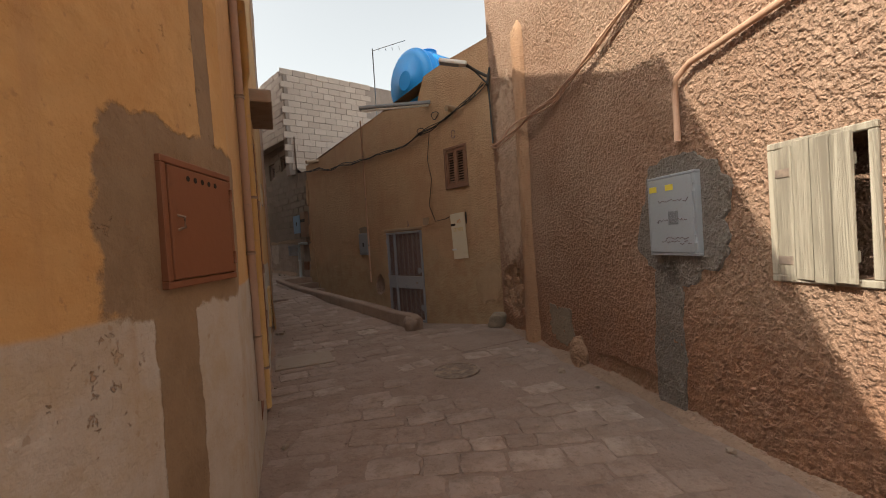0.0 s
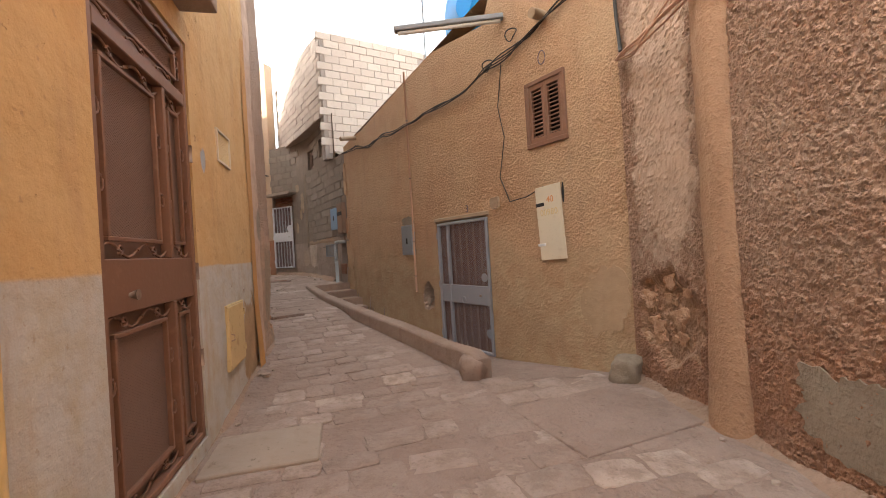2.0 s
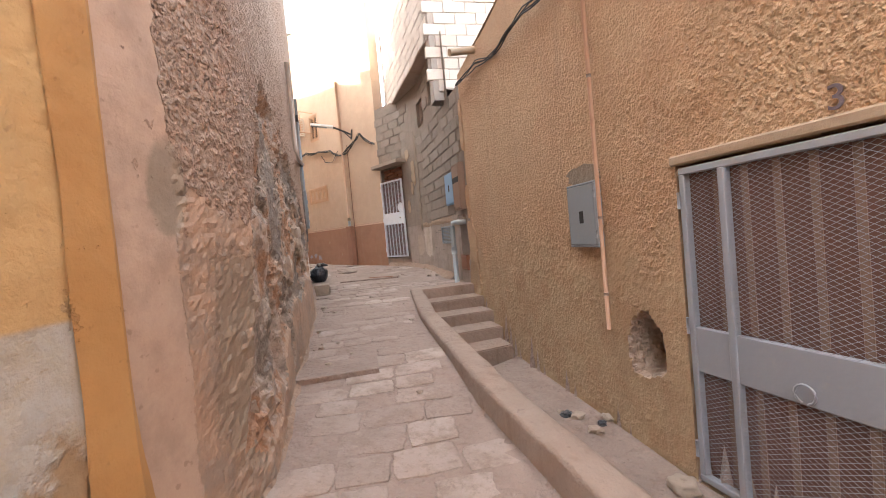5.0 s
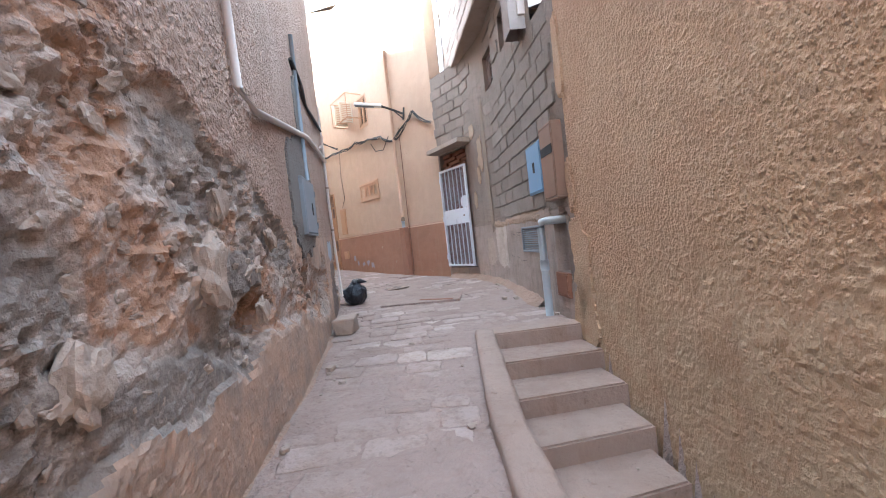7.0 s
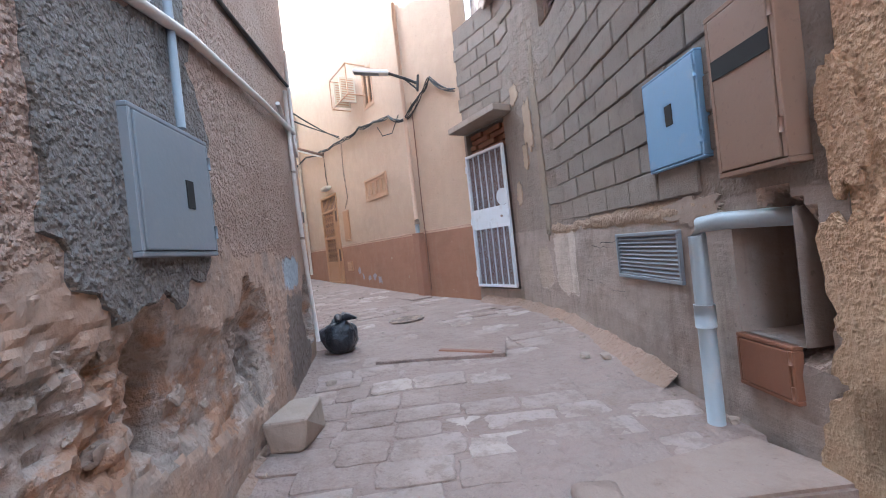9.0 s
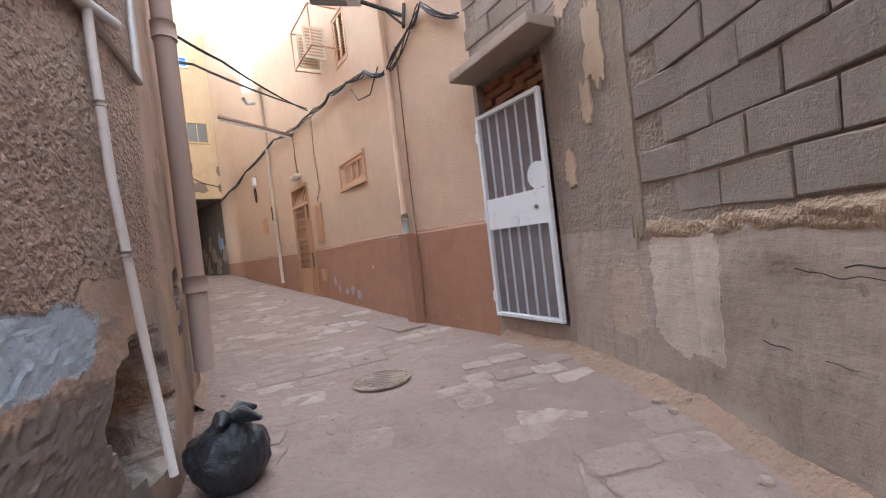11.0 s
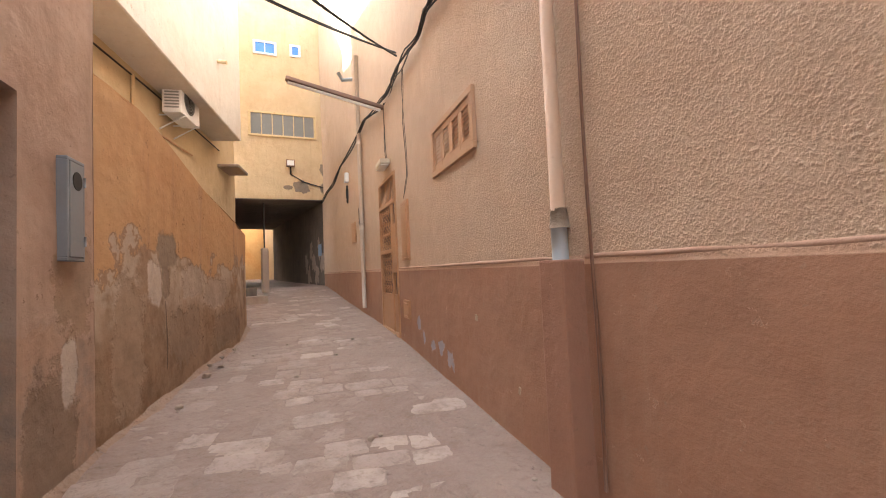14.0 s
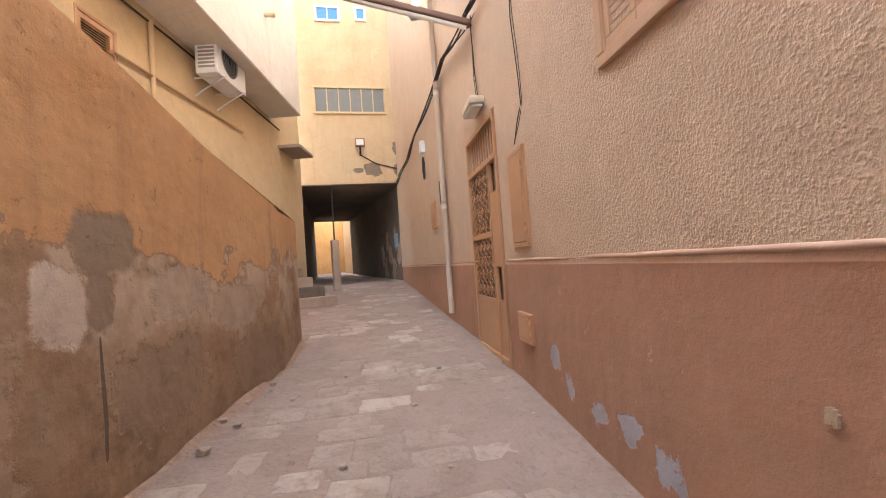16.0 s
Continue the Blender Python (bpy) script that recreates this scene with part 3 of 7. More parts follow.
for f in ((0, 1, 2, 3), (4, 5, 6, 7), (0, 1, 5, 4), (1, 2, 6, 5), (2, 3, 7, 6), (3, 0, 4, 7)):
    bm.faces.new([bm.verts[i] for i in f])
bmesh.ops.recalc_face_normals(bm, faces=bm.faces)
tagged(mesh_object("ceiling", bm, M_dark), "dark flat ceiling of the covered passage", "ceiling", "", "structure")

OV = Line([(-4.68, 13.26), (-7.85, 16.62)], 1)
WALL_OV = wall("wall_upper_blocks", OV, 5.05, 7.22, M_r3u, thick=0.3, rough=0.004, label="bare block upper storey jutting over the alley")
OVS = Line([(-0.9, 16.3), (-4.68, 13.26)], 1)
WALL_OVS = wall("wall_upper_blocks_south", OVS, 3.9, 7.22, M_r3u, thick=0.3, rough=0.004, label="bare block upper storey wall above the ochre house")

# the overhanging upper storey of the cream house, and walls that close the place
bm = bmesh.new()
pose_hl = HL.place(-19.6, 16.2, 5.42)
# Storey height above the view is made up, to shade lower R4.
add_box(bm, (0, -0.3, 0), (9.0, 0.66, 4.9), 0.02, m=pose_hl)
tagged(mesh_object("wall_cream_upper_storey", bm, M_white), "whitewashed upper storey jutting over the alley", "wall", "", "structure")
FAR = Line([(-43, 24.5), (-43.5, 18.0)], 1)
wall("wall_beyond_passage", FAR, 1.0, 6.5, M_l1, step=0.5, label="yellow house wall at the far end of the lane")
FARN = Line([(-30.5, 20.3), (-37, 21.2), (-43.2, 22.6)], 1)
wall("wall_beyond_passage_north", FARN, 1.0, 6.5, M_end, step=0.5, label="yellow house wall beyond the passage")
FARS = Line([(-30.5, 18.5), (-37, 19.0), (-43.2, 20.3)], -1)
# Unseen height of 9 is chosen to keep sun out of this lane.
wall("wall_beyond_passage_south", FARS, 1.0, 9.0, M_l1, step=0.5, label="tall ochre house wall beyond the passage")
BACK = Line([(-1.2, -4.6), (3.7, -4.6)], 1)
wall("wall_behind", BACK, -0.3, 5.0, M_r1, step=0.4, label="pink plaster wall closing the lane")
# roof of the ochre house
bm = bmesh.new()
vs = [bm.verts.new((x, y, 3.7)) for x, y in ((1.2, 7.1), (-1.0, 9.6), (-4.0, 13.2), (-0.9, 16.0), (6, 14), (6, 8))]
bm.faces.new(vs)
tagged(mesh_object("roof", bm, M_conc), "flat earthen roof behind the parapet", "roof", "", "structure")

# ---------------------------------------------------------------- materials of the things
M_brown = metal("brown painted steel", (0.205, 0.105, 0.066), (0.34, 0.2, 0.13), 0.35, 0.55)
M_brown2 = metal("rust-brown sheet", (0.23, 0.098, 0.052), (0.2, 0.09, 0.05), 0.4, 0.6)
M_grey = metal("grey painted steel", (0.30, 0.31, 0.34), (0.4, 0.38, 0.36), 0.35, 0.45)
M_panel = metal("grey-brown sheet", (0.30, 0.22, 0.18), (0.22, 0.15, 0.12), 0.4, 0.6)
M_wsteel = metal("white painted steel", (0.72, 0.75, 0.78), (0.45, 0.38, 0.33), 0.35, 0.4)
M_silver = metal("bare aluminium sheet", (0.62, 0.64, 0.66), (0.45, 0.43, 0.4), 0.25, 0.42, 0.1)
M_gbox = metal("blue-grey plastic", (0.24, 0.26, 0.28), (0.33, 0.31, 0.29), 0.3, 0.55)
M_blue = metal("sky-blue painted sheet", (0.22, 0.36, 0.53), (0.36, 0.38, 0.41), 0.25, 0.5)
M_tank = metal("blue moulded plastic", (0.01, 0.32, 0.85), (0.05, 0.4, 0.85), 0.2, 0.4)
M_cream = metal("pale yellow painted sheet", (0.62, 0.47, 0.24), (0.36, 0.2, 0.08), 0.6, 0.6)
M_plate = metal("cream painted board", (0.66, 0.58, 0.44), (0.5, 0.4, 0.28), 0.3, 0.65)
M_pvc = metal("dusty white plastic pipe", (0.62, 0.54, 0.48), (0.42, 0.33, 0.27), 0.35, 0.5)
M_pvcg = metal("grey plastic pipe", (0.34, 0.37, 0.38), (0.45, 0.38, 0.32), 0.3, 0.45)
M_pipe = metal("painted brown-pink pipe", (0.50, 0.30, 0.2), (0.36, 0.2, 0.13), 0.4, 0.6)
M_opipe = metal("ochre painted pipe, paint worn off", (0.50, 0.33, 0.13), (0.34, 0.28, 0.22), 0.7, 0.65)
M_ppipe = metal("pipe painted brownish peach", (0.50, 0.33, 0.22), (0.40, 0.25, 0.17), 0.4, 0.65)
M_spipe = metal("pipe painted like the wall", (0.52, 0.43, 0.34), (0.42, 0.33, 0.26), 0.4, 0.6)
M_bpipe = metal("mud-stained asbestos pipe", (0.36, 0.25, 0.195), (0.3, 0.24, 0.21), 0.6, 0.75)
M_orsteel = metal("tan painted ironwork", (0.48, 0.27, 0.14), (0.35, 0.18, 0.1), 0.35, 0.5)
M_tan = metal("tan shutter paint", (0.52, 0.33, 0.2), (0.4, 0.24, 0.14), 0.3, 0.6)
M_black = metal("black cable rubber", (0.03, 0.027, 0.025), (0.16, 0.12, 0.1), 0.5, 0.65)
M_back = metal("dark door backing", (0.14, 0.066, 0.048), (0.2, 0.12, 0.09), 0.4, 0.7)
# Near-black colour stands in for the shade inside holes, slots and cracks.
M_hole = metal("near-black hollow paint", (0.02, 0.018, 0.016), (0.03, 0.02, 0.02), 0.3, 0.9)
M_glass = metal("dusty grey glass", (0.17, 0.17, 0.155), (0.34, 0.3, 0.25), 0.3, 0.5)
M_bglass = metal("blue window glass", (0.05, 0.2, 0.6), (0.3, 0.4, 0.6), 0.15, 0.2)
M_slat = metal("brown door sheet", (0.22, 0.135, 0.10), (0.30, 0.19, 0.13), 0.4, 0.65)
M_cab = metal("brown varnished board", (0.25, 0.152, 0.1), (0.19, 0.11, 0.075), 0.45, 0.6)
M_alu = metal("dull grey-blue aluminium sheet", (0.35, 0.38, 0.41), (0.34, 0.32, 0.3), 0.4, 0.5, 0.1)
M_lampw = metal("lamp diffuser", (0.75, 0.74, 0.7), (0.6, 0.55, 0.48), 0.2, 0.35)
M_bag = Mat("black plastic film", 0.28)
M_bag.color(M_bag.mix(M_bag.noise(3), (0.012, 0.013, 0.017), (0.03, 0.032, 0.04))).bump(M_bag.noise(16, 5, 0.6, None, 1.0), 0.02)
M_wood = Mat("weathered grey plank", 0.85)
_g = M_wood.noise(9, 6, 0.65, (1.0, 1.0, 0.08), 0.6)
M_wood.color(M_wood.mix(M_wood.ramp(_g, 0.35, 0.65), (0.20, 0.17, 0.13), (0.42, 0.37, 0.29))).bump(M_wood.ramp(_g, 0.4, 0.6), 0.004)
M_iron = Mat("cast iron", 0.6, 0.3)
M_iron.color(M_iron.mix(M_iron.ramp(M_iron.noise(8, 5), 0.4, 0.7), (0.22, 0.17, 0.14), (0.4, 0.3, 0.23))).bump(M_iron.noise(40), 0.002)
M_ink = metal("faded marker ink", (0.16, 0.12, 0.13), (0.3, 0.26, 0.24), 0.4, 0.8)
M_inko = metal("orange stencil paint", (0.6, 0.22, 0.06), (0.6, 0.4, 0.25), 0.3, 0.8)
M_yel = metal("yellow paint smear", (0.75, 0.62, 0.06), (0.6, 0.5, 0.2), 0.3, 0.7)
M_flake = plaster("pale flaked paint", (0.52, 0.39, 0.27), (0.46, 0.33, 0.22), (0.36, 0.25, 0.17), 0.0, 0.3)


# ---------------------------------------------------------------- details on walls
def patch(name, parent, line, x, y, z, w, h, material, seed=0, proud=0.006, ragged=0.22, label="", lean=0.0, power=3.0):
    """A thin ragged skin of plaster or paint that lies on a wall."""
    s0 = line.find(x, y)
    rnd = random.Random(seed)
    off = rnd.random() * 50
    bm = bmesh.new()
    rings = []
    N = 90
    for level, k in ((proud, 0.98), (proud - 0.05, 1.0)):
        ring = []
        for i in range(N):
            a = 2 * math.pi * i / N
            c, s = math.cos(a), math.sin(a)
            e = (abs(c) ** power + abs(s) ** power) ** (-1 / power)
            r = e * (1 + ragged * (noise.noise((c * 1.3 + off, s * 1.3, 0)) + 0.6 * noise.noise((c * 4 + off, s * 4, 7)) + 0.3 * noise.noise((c * 9 + off, s * 9, 7)) + 0.12 * noise.noise((c * 22 + off, s * 22, 7)))) * k
            dz = s * r * h / 2
            q = line.place_s(s0 + c * r * w / 2 + dz * lean, z + dz, level)
            ring.append(bm.verts.new(q.translation))
        rings.append(ring)
    mid = bm.verts.new(line.place_s(s0, z, proud).translation)
    for i in range(N):
        j = (i + 1) % N
        bm.faces.new((rings[0][i], rings[0][j], mid))
        bm.faces.new((rings[1][i], rings[1][j], rings[0][j], rings[0][i]))
    bmesh.ops.recalc_face_normals(bm, faces=bm.faces)
    return part(name, bm, material, parent, label)


def hatch(name, line, a, b, z0, z1, material, label, category, frame_w=0.03, proud=0.03, holes=0, handle=True, tilt=0.0, frame_mat=None):
    """A wall cabinet or hatch: frame, door leaf, hinges and a latch."""
    m, w = line.between(a, b, z0, 0.0)
    t = thing(name, m @ pose(0, 0, 0, 0, tilt, 0), label, category)
    h = z1 - z0
    bm = bmesh.new()
    for lo, hi in (((-w / 2, -0.02, 0), (w / 2, proud, frame_w)), ((-w / 2, -0.02, h - frame_w), (w / 2, proud, h)), ((-w / 2, -0.02, frame_w), (-w / 2 + frame_w, proud, h - frame_w)), ((w / 2 - frame_w, -0.02, frame_w), (w / 2, proud, h - frame_w))):
        add_box(bm, lo, hi, 0.004)
    part("frame", bm, frame_mat or material, t)
    leaf = part("door", box((-w / 2 + frame_w + 0.004, -0.01, frame_w + 0.004), (w / 2 - frame_w - 0.004, proud + 0.004, h - frame_w - 0.004), 0.006, 2), material, t)
    for k in (0.2, 0.8):
        part("hinge", tube([(-w / 2 + frame_w * 0.6, proud + 0.004, h * k - 0.03), (-w / 2 + frame_w * 0.6, proud + 0.004, h * k + 0.03)], 0.008), material, t)
    for i in range(holes):
        part("vent_hole", tube([((i - (holes - 1) / 2) * w * 0.1, proud + 0.0035, h * 0.86), ((i - (holes - 1) / 2) * w * 0.1, proud + 0.006, h * 0.86)], 0.012), M_hole, leaf)
    if handle:
        bm = bmesh.new()
        add_tube(bm, [(w / 2 - frame_w - 0.05, proud, h * 0.5 - 0.03), (w / 2 - frame_w - 0.05, proud + 0.03, h * 0.5 - 0.02), (w / 2 - frame_w - 0.05, proud + 0.03, h * 0.5 + 0.02), (w / 2 - frame_w - 0.05, proud, h * 0.5 + 0.03)], 0.006)
        part("latch", bm, M_iron, t, "worn iron latch")
    return t, w, h


def bars_text(parent, rows, material, y):
    """Unreadable scribble: short crooked strokes."""
    for x0, x1, z, seed in rows:
        rnd = random.Random(seed)
        bm = bmesh.new()
        x = x0
        while x < x1:
            e = min(x1, x + rnd.uniform(0.02, 0.05))
            add_tube(bm, [(x, y, z + rnd.uniform(-0.012, 0.012)), ((x + e) / 2, y, z + rnd.uniform(-0.02, 0.02)), (e, y, z + rnd.uniform(-0.012, 0.012))], 0.0032, 4)
            x = e + rnd.uniform(0.002, 0.012)
        part("scribble", bm, material, parent, "faint handwritten marks")


def writing(name, text, m, size, material, parent, extrude=0.0015):
    cu = bpy.data.curves.new(name, "FONT")
    cu.body, cu.size, cu.extrude, cu.align_x = text, size, extrude, "CENTER"
    me = bpy.data.meshes.new_from_object(new("tmp_text", cu))
    old = bpy.data.objects["tmp_text"]
    bpy.data.objects.remove(old)
    me.materials.append(material.m)
    ob = new(name, me)
    ob.matrix_world = m
    if parent:
        ob.parent = parent
        ob.matrix_parent_inverse = parent.matrix_world.inverted()
    return ob


FLAT = Matrix(((-1, 0, 0, 0), (0, 0, 1, 0), (0, 1, 0, 0), (0, 0, 0, 1)))     # text upright on a wall, read from the alley


def mesh_panel(w, h, pitch, r=0.0011):
    """Expanded-metal lattice across w x h, centred on x, from z = 0."""
    bm = bmesh.new()

    def wire(x0, z0, x1, z1, y):
        d = Vector((x1 - x0, 0, z1 - z0))
        if d.length < 0.01:
            return
        n = Vector((-d.z, 0, d.x)).normalized() * r
        a, b = Vector((x0, y, z0)), Vector((x1, y, z1))
        o = Vector((0, r, 0))
        f = [bm.verts.new(p) for p in (a - n, a + o, a + n, b - n, b + o, b + n)]
        bm.faces.new((f[0], f[1], f[4], f[3]))
        bm.faces.new((f[1], f[2], f[5], f[4]))

    k = 1.9
    for sgn in (1, -1):
        c = -h * k
        while c < w:
            pts = []
            for z in (0.0, h):
                x = c + z * k
                pts.append((x, z))
            (xa, za), (xb, zb) = pts
            if xa < 0:
                za, xa = -xa / k, 0
            if xb > w:
                zb, xb = h - (xb - w) / k, w
            if zb > za:
                if sgn > 0:
                    wire(xa - w / 2, za, xb - w / 2, zb, 0.0)
                else:
                    wire(w / 2 - xa, za, w / 2 - xb, zb, r)
            c += pitch
    return bm


def grille_door(name, m, w, h, frame_mat, panel_mat, label, cols, band=(0.42, 0.56), fixed=0.0, pitch=0.03, lock_side=-1, plate=True, fw=0.04, bw=0.022, bar_mat=None, side_leaf=0.0, lat_mat=None):
    """A steel door leaf: outer frame, solid lock band, vertical bars over a lattice above and below, sheet behind."""
    t = thing(name, m, label, "door")
    bm = bmesh.new()
    for lo, hi in (((-w / 2, 0, 0), (w / 2, 0.05, fw)), ((-w / 2, 0, h - fw), (w / 2, 0.05, h)), ((-w / 2, 0, fw), (-w / 2 + fw, 0.05, h - fw)), ((w / 2 - fw, 0, fw), (w / 2, 0.05, h - fw))):
        add_box(bm, lo, hi, 0.005)
    part("frame", bm, frame_mat, t)
    zb0, zb1 = h * band[0], h * band[1]
    lb = part("lock_band", box((-w / 2 + fw, 0.004, zb0), (w / 2 - fw, 0.044, zb1), 0.004), frame_mat, t)
    part("backing_sheet", box((-w / 2 + fw * 0.5, -0.03, fw * 0.5), (w / 2 - fw * 0.5, -0.012, h - fw * 0.5), 0.002), panel_mat, t, "dusty dull sheet behind the lattice")
    iw = w - 2 * fw
    for z0, z1 in ((fw, zb0), (zb1, h - fw)):
        lat = part("lattice", mesh_panel(iw, z1 - z0, pitch), lat_mat or frame_mat, t, "diamond steel lattice")
        lat.location = (0, 0.037, z0)
        for i in range(1, cols):
            x = -w / 2 + fw + iw * i / cols
            part("bar", box((x - bw / 2, 0.012, z0), (x + bw / 2, 0.034, z1), 0.003) if not bar_mat else box((x - bw, -0.012, z0), (x + bw, -0.002, z1), 0.003), bar_mat or frame_mat, t)
    if side_leaf:
        x = w / 2 - side_leaf * w
        part("stile", box((x - 0.02, 0.004, fw), (x + 0.02, 0.056, h - fw), 0.005), frame_mat, t)
        part("lower_plate", tube([(lock_side * (w / 2 - fw - 0.03), 0.036, h * 0.16), (lock_side * (w / 2 - fw - 0.03), 0.046, h * 0.16)], 0.06, 18), frame_mat, t)
    ring = bmesh.new()
    add_tube(ring, [(lock_side * w * 0.02 + 0.045 * math.sin(a), 0.062, zb0 + 0.06 - 0.045 * math.cos(a)) for a in np.linspace(0.3, 6.0, 14)], 0.006, 6)
    part("knocker_ring", ring, frame_mat, lb)
    part("lock_cylinder", tube([(lock_side * w * 0.33, 0.04, (zb0 + zb1) / 2), (lock_side * w * 0.33, 0.06, (zb0 + zb1) / 2)], 0.018, 10), M_iron, lb, "dark iron lock cylinder")
    if plate:
        bm = bmesh.new()
        add_tube(bm, [(lock_side * (w / 2 - fw - 0.07), 0.036, zb1 + 0.12), (lock_side * (w / 2 - fw - 0.07), 0.046, zb1 + 0.12)], 0.06 if side_leaf else 0.12, 20)
        part("hand_plate", bm, frame_mat, t)
    for k in (0.1, 0.5, 0.9):
        part("hinge", tube([(-lock_side * (w / 2 + 0.008), 0.045, h * k - 0.05), (-lock_side * (w / 2 + 0.008), 0.045, h * k + 0.05)], 0.011), frame_mat, t)
    return t


def shutter(name, m, w, h, material, label, leaves=2, slats=12, fr=0.05, category="window"):
    """A louvred wooden shutter window: outer frame, leaves with tilted slats."""
    t = thing(name, m, label, category)
    bm = bmesh.new()
    for lo, hi in (((-w / 2, -0.05, 0), (w / 2, 0.03, fr)), ((-w / 2, -0.05, h - fr), (w / 2, 0.03, h)), ((-w / 2, -0.05, fr), (-w / 2 + fr, 0.03, h - fr)), ((w / 2 - fr, -0.05, fr), (w / 2, 0.03, h - fr))):
        add_box(bm, lo, hi, 0.005)
    part("window_frame", bm, material, t)
    # A near-black sheet paints the shade seen between the slats.
    part("backing", box((-w / 2 + 0.01, -0.06, 0.01), (w / 2 - 0.01, -0.045, h - 0.01)), M_hole, t, "near-black sheet standing in for the unlit interior")
    lw = (w - 2 * fr) / leaves
    for i in range(leaves):
        x0 = -w / 2 + fr + lw * i
        st = min(0.045, lw * 0.18)
        bm = bmesh.new()
        for lo, hi in (((0.003, -0.03, 0.0), (lw - 0.003, 0.015, st * 1.3)), ((0.003, -0.03, h - 2 * fr - st * 1.3), (lw - 0.003, 0.015, h - 2 * fr)), ((0.003, -0.03, st * 1.3), (st, 0.015, h - 2 * fr - st * 1.3)), ((lw - st, -0.03, st * 1.3), (lw - 0.003, 0.015, h - 2 * fr - st * 1.3))):
            add_box(bm, lo, hi, 0.003)
        leaf = part("shutter_leaf", bm, material, t)
        leaf.location = (x0, 0, fr)
        gap = (h - 2 * fr - 2.6 * st) / slats
        for k in range(slats):
            sl = part("slat", box((st, -0.02, -0.004), (lw - st, 0.022, 0.004), 0.002), material, leaf)
            sl.location = (0, -0.008, st * 1.3 + gap * (k + 0.5))
            sl.rotation_euler = (radians(-38), 0, 0)
    return t


def cable(name, pts, r, label, strands=1, material=None, seed=1, sag=0.0, category="cable", steps=6):
    """A loose bundle of cables through points, each strand wandering a little."""
    rnd = random.Random(seed)
    t = thing(name, Matrix.Translation(pts[0]), label, category)
    for k in range(strands):
        path = []
        ph = rnd.random() * 9
        for i, (a, b) in enumerate(zip(pts, pts[1:])):
            a, b = Vector(a), Vector(b)
            for j in range(steps):
                u = j / steps
                q = a.lerp(b, u)
                q.z -= sag * 4 * u * (1 - u)
                w = 0.08 if strands > 2 else 0.03 if strands > 1 else 0.008
                q += Vector((noise.noise((i + u, ph, 0)), noise.noise((i + u, ph, 4)), noise.noise((i + u, ph, 8)))) * w
                path.append(q - Vector(pts[0]))
        path.append(Vector(pts[-1]) - Vector(pts[0]))
        part("strand", tube(path, r * rnd.uniform(0.8, 1.15), 6), material or M_black, t)
    return t


def on(line, x, y, z, off=0.02):
    return tuple(line.place(x, y, z, off).translation)


def pipe_run(name, pts, r, material, label, clips=(), joints=(), sides=12):
    t = thing(name, Matrix.Translation(pts[0]), label, "pipe")
    o = Vector(pts[0])
    part("tube", tube([Vector(p) - o for p in pts], r, sides), material, t)
    for c in list(clips):
        c = Vector(c) - o
        part("clip", tube([c - Vector((0, 0, 0.012)), c + Vector((0, 0, 0.012))], r * 1.2, sides), M_iron, t, "thin metal pipe clip")
    for c in joints:
        c = Vector(c) - o
        part("coupling", tube([c - Vector((0, 0, 0.06)), c + Vector((0, 0, 0.06))], r * 1.18, sides), material, t)
    return t


def rock(name, x, y, r, seed, material, label, flat=0.6, z=None, category="stone", long=1.0):
    bm = bmesh.new()
    bmesh.ops.create_icosphere(bm, subdivisions=3 if r > 0.09 else 2, radius=1.0)
    o = seed * 3.7
    for v in bm.verts:
        k = 0.8 + 0.35 * noise.noise(v.co * 1.2 + Vector((o, 0, 0))) + 0.12 * noise.noise(v.co * 3 + Vector((o, 0, 0)))
        c = v.co.copy()
        v.co = Vector((max(-0.8, min(0.8, c.x)) * r * long, max(-0.8, min(0.8, c.y)) * r, max(-0.75, min(0.75, c.z)) * r * flat)) * k * 1.15
    ob = mesh_object(name, bm, material, smooth=r > 0.09)
    ob.matrix_world = Matrix.Translation((x, y, (ground(x, y) if z is None else z) + r * flat * 0.55)) @ pose(0, 0, 0, 0, 0, seed * 67)
    return tagged(ob, label, category)


# ---------------------------------------------------------------- yellow house, first lane
strip_s = L1.find(-2.98, 7.08)
bm = bmesh.new()
prev = None
for i in range(41):
    z = -0.1 + i * 0.16
    wob = 0.02 * noise.noise((z * 2, 0, 0))
    flare = max(0.0, 0.1 * (1 - z / 0.9)) if z < 0.9 else 0.0
    a = L1.place_s(strip_s - 0.01 + wob - flare * 0.3, z, 0.006 + flare * 0.35).translation
    b = L1.place_s(L1.length, z, 0.012 + flare * 0.5).translation
    c = L1.place_s(L1.length + 0.06 + flare, z, -0.02 + flare * 0.3).translation
    row = [bm.verts.new(v) for v in (a, b, c)]
    if prev:
        bm.faces.new((prev[0], prev[1], row[1], row[0]))
        bm.faces.new((prev[1], prev[2], row[2], row[1]))
    prev = row
part("corner_strip", bm, M_orange, WALL_L1, "bright orange painted house corner")
hatch("metal_hatch", L1, (-1.075, 1.585), (-1.1, 2.15), 1.38, 1.9, M_brown2, "rust-brown sheet metal meter hatch set in cement", "hatch", holes=5)
hatch("rusty_niche_door", L1, (-1.47, 3.16), (-1.58, 3.45), 0.22, 0.72, M_brown2, "small rusted niche door near the ground", "hatch", frame_w=0.015, proud=0.01, handle=False)
hatch("service_hatch", L1, (-2.58, 6.04), (-2.78, 6.55), 0.41, 0.97, M_cream, "pale yellow rusty metal hatch low in the wall", "hatch", frame_w=0.012, proud=0.02)
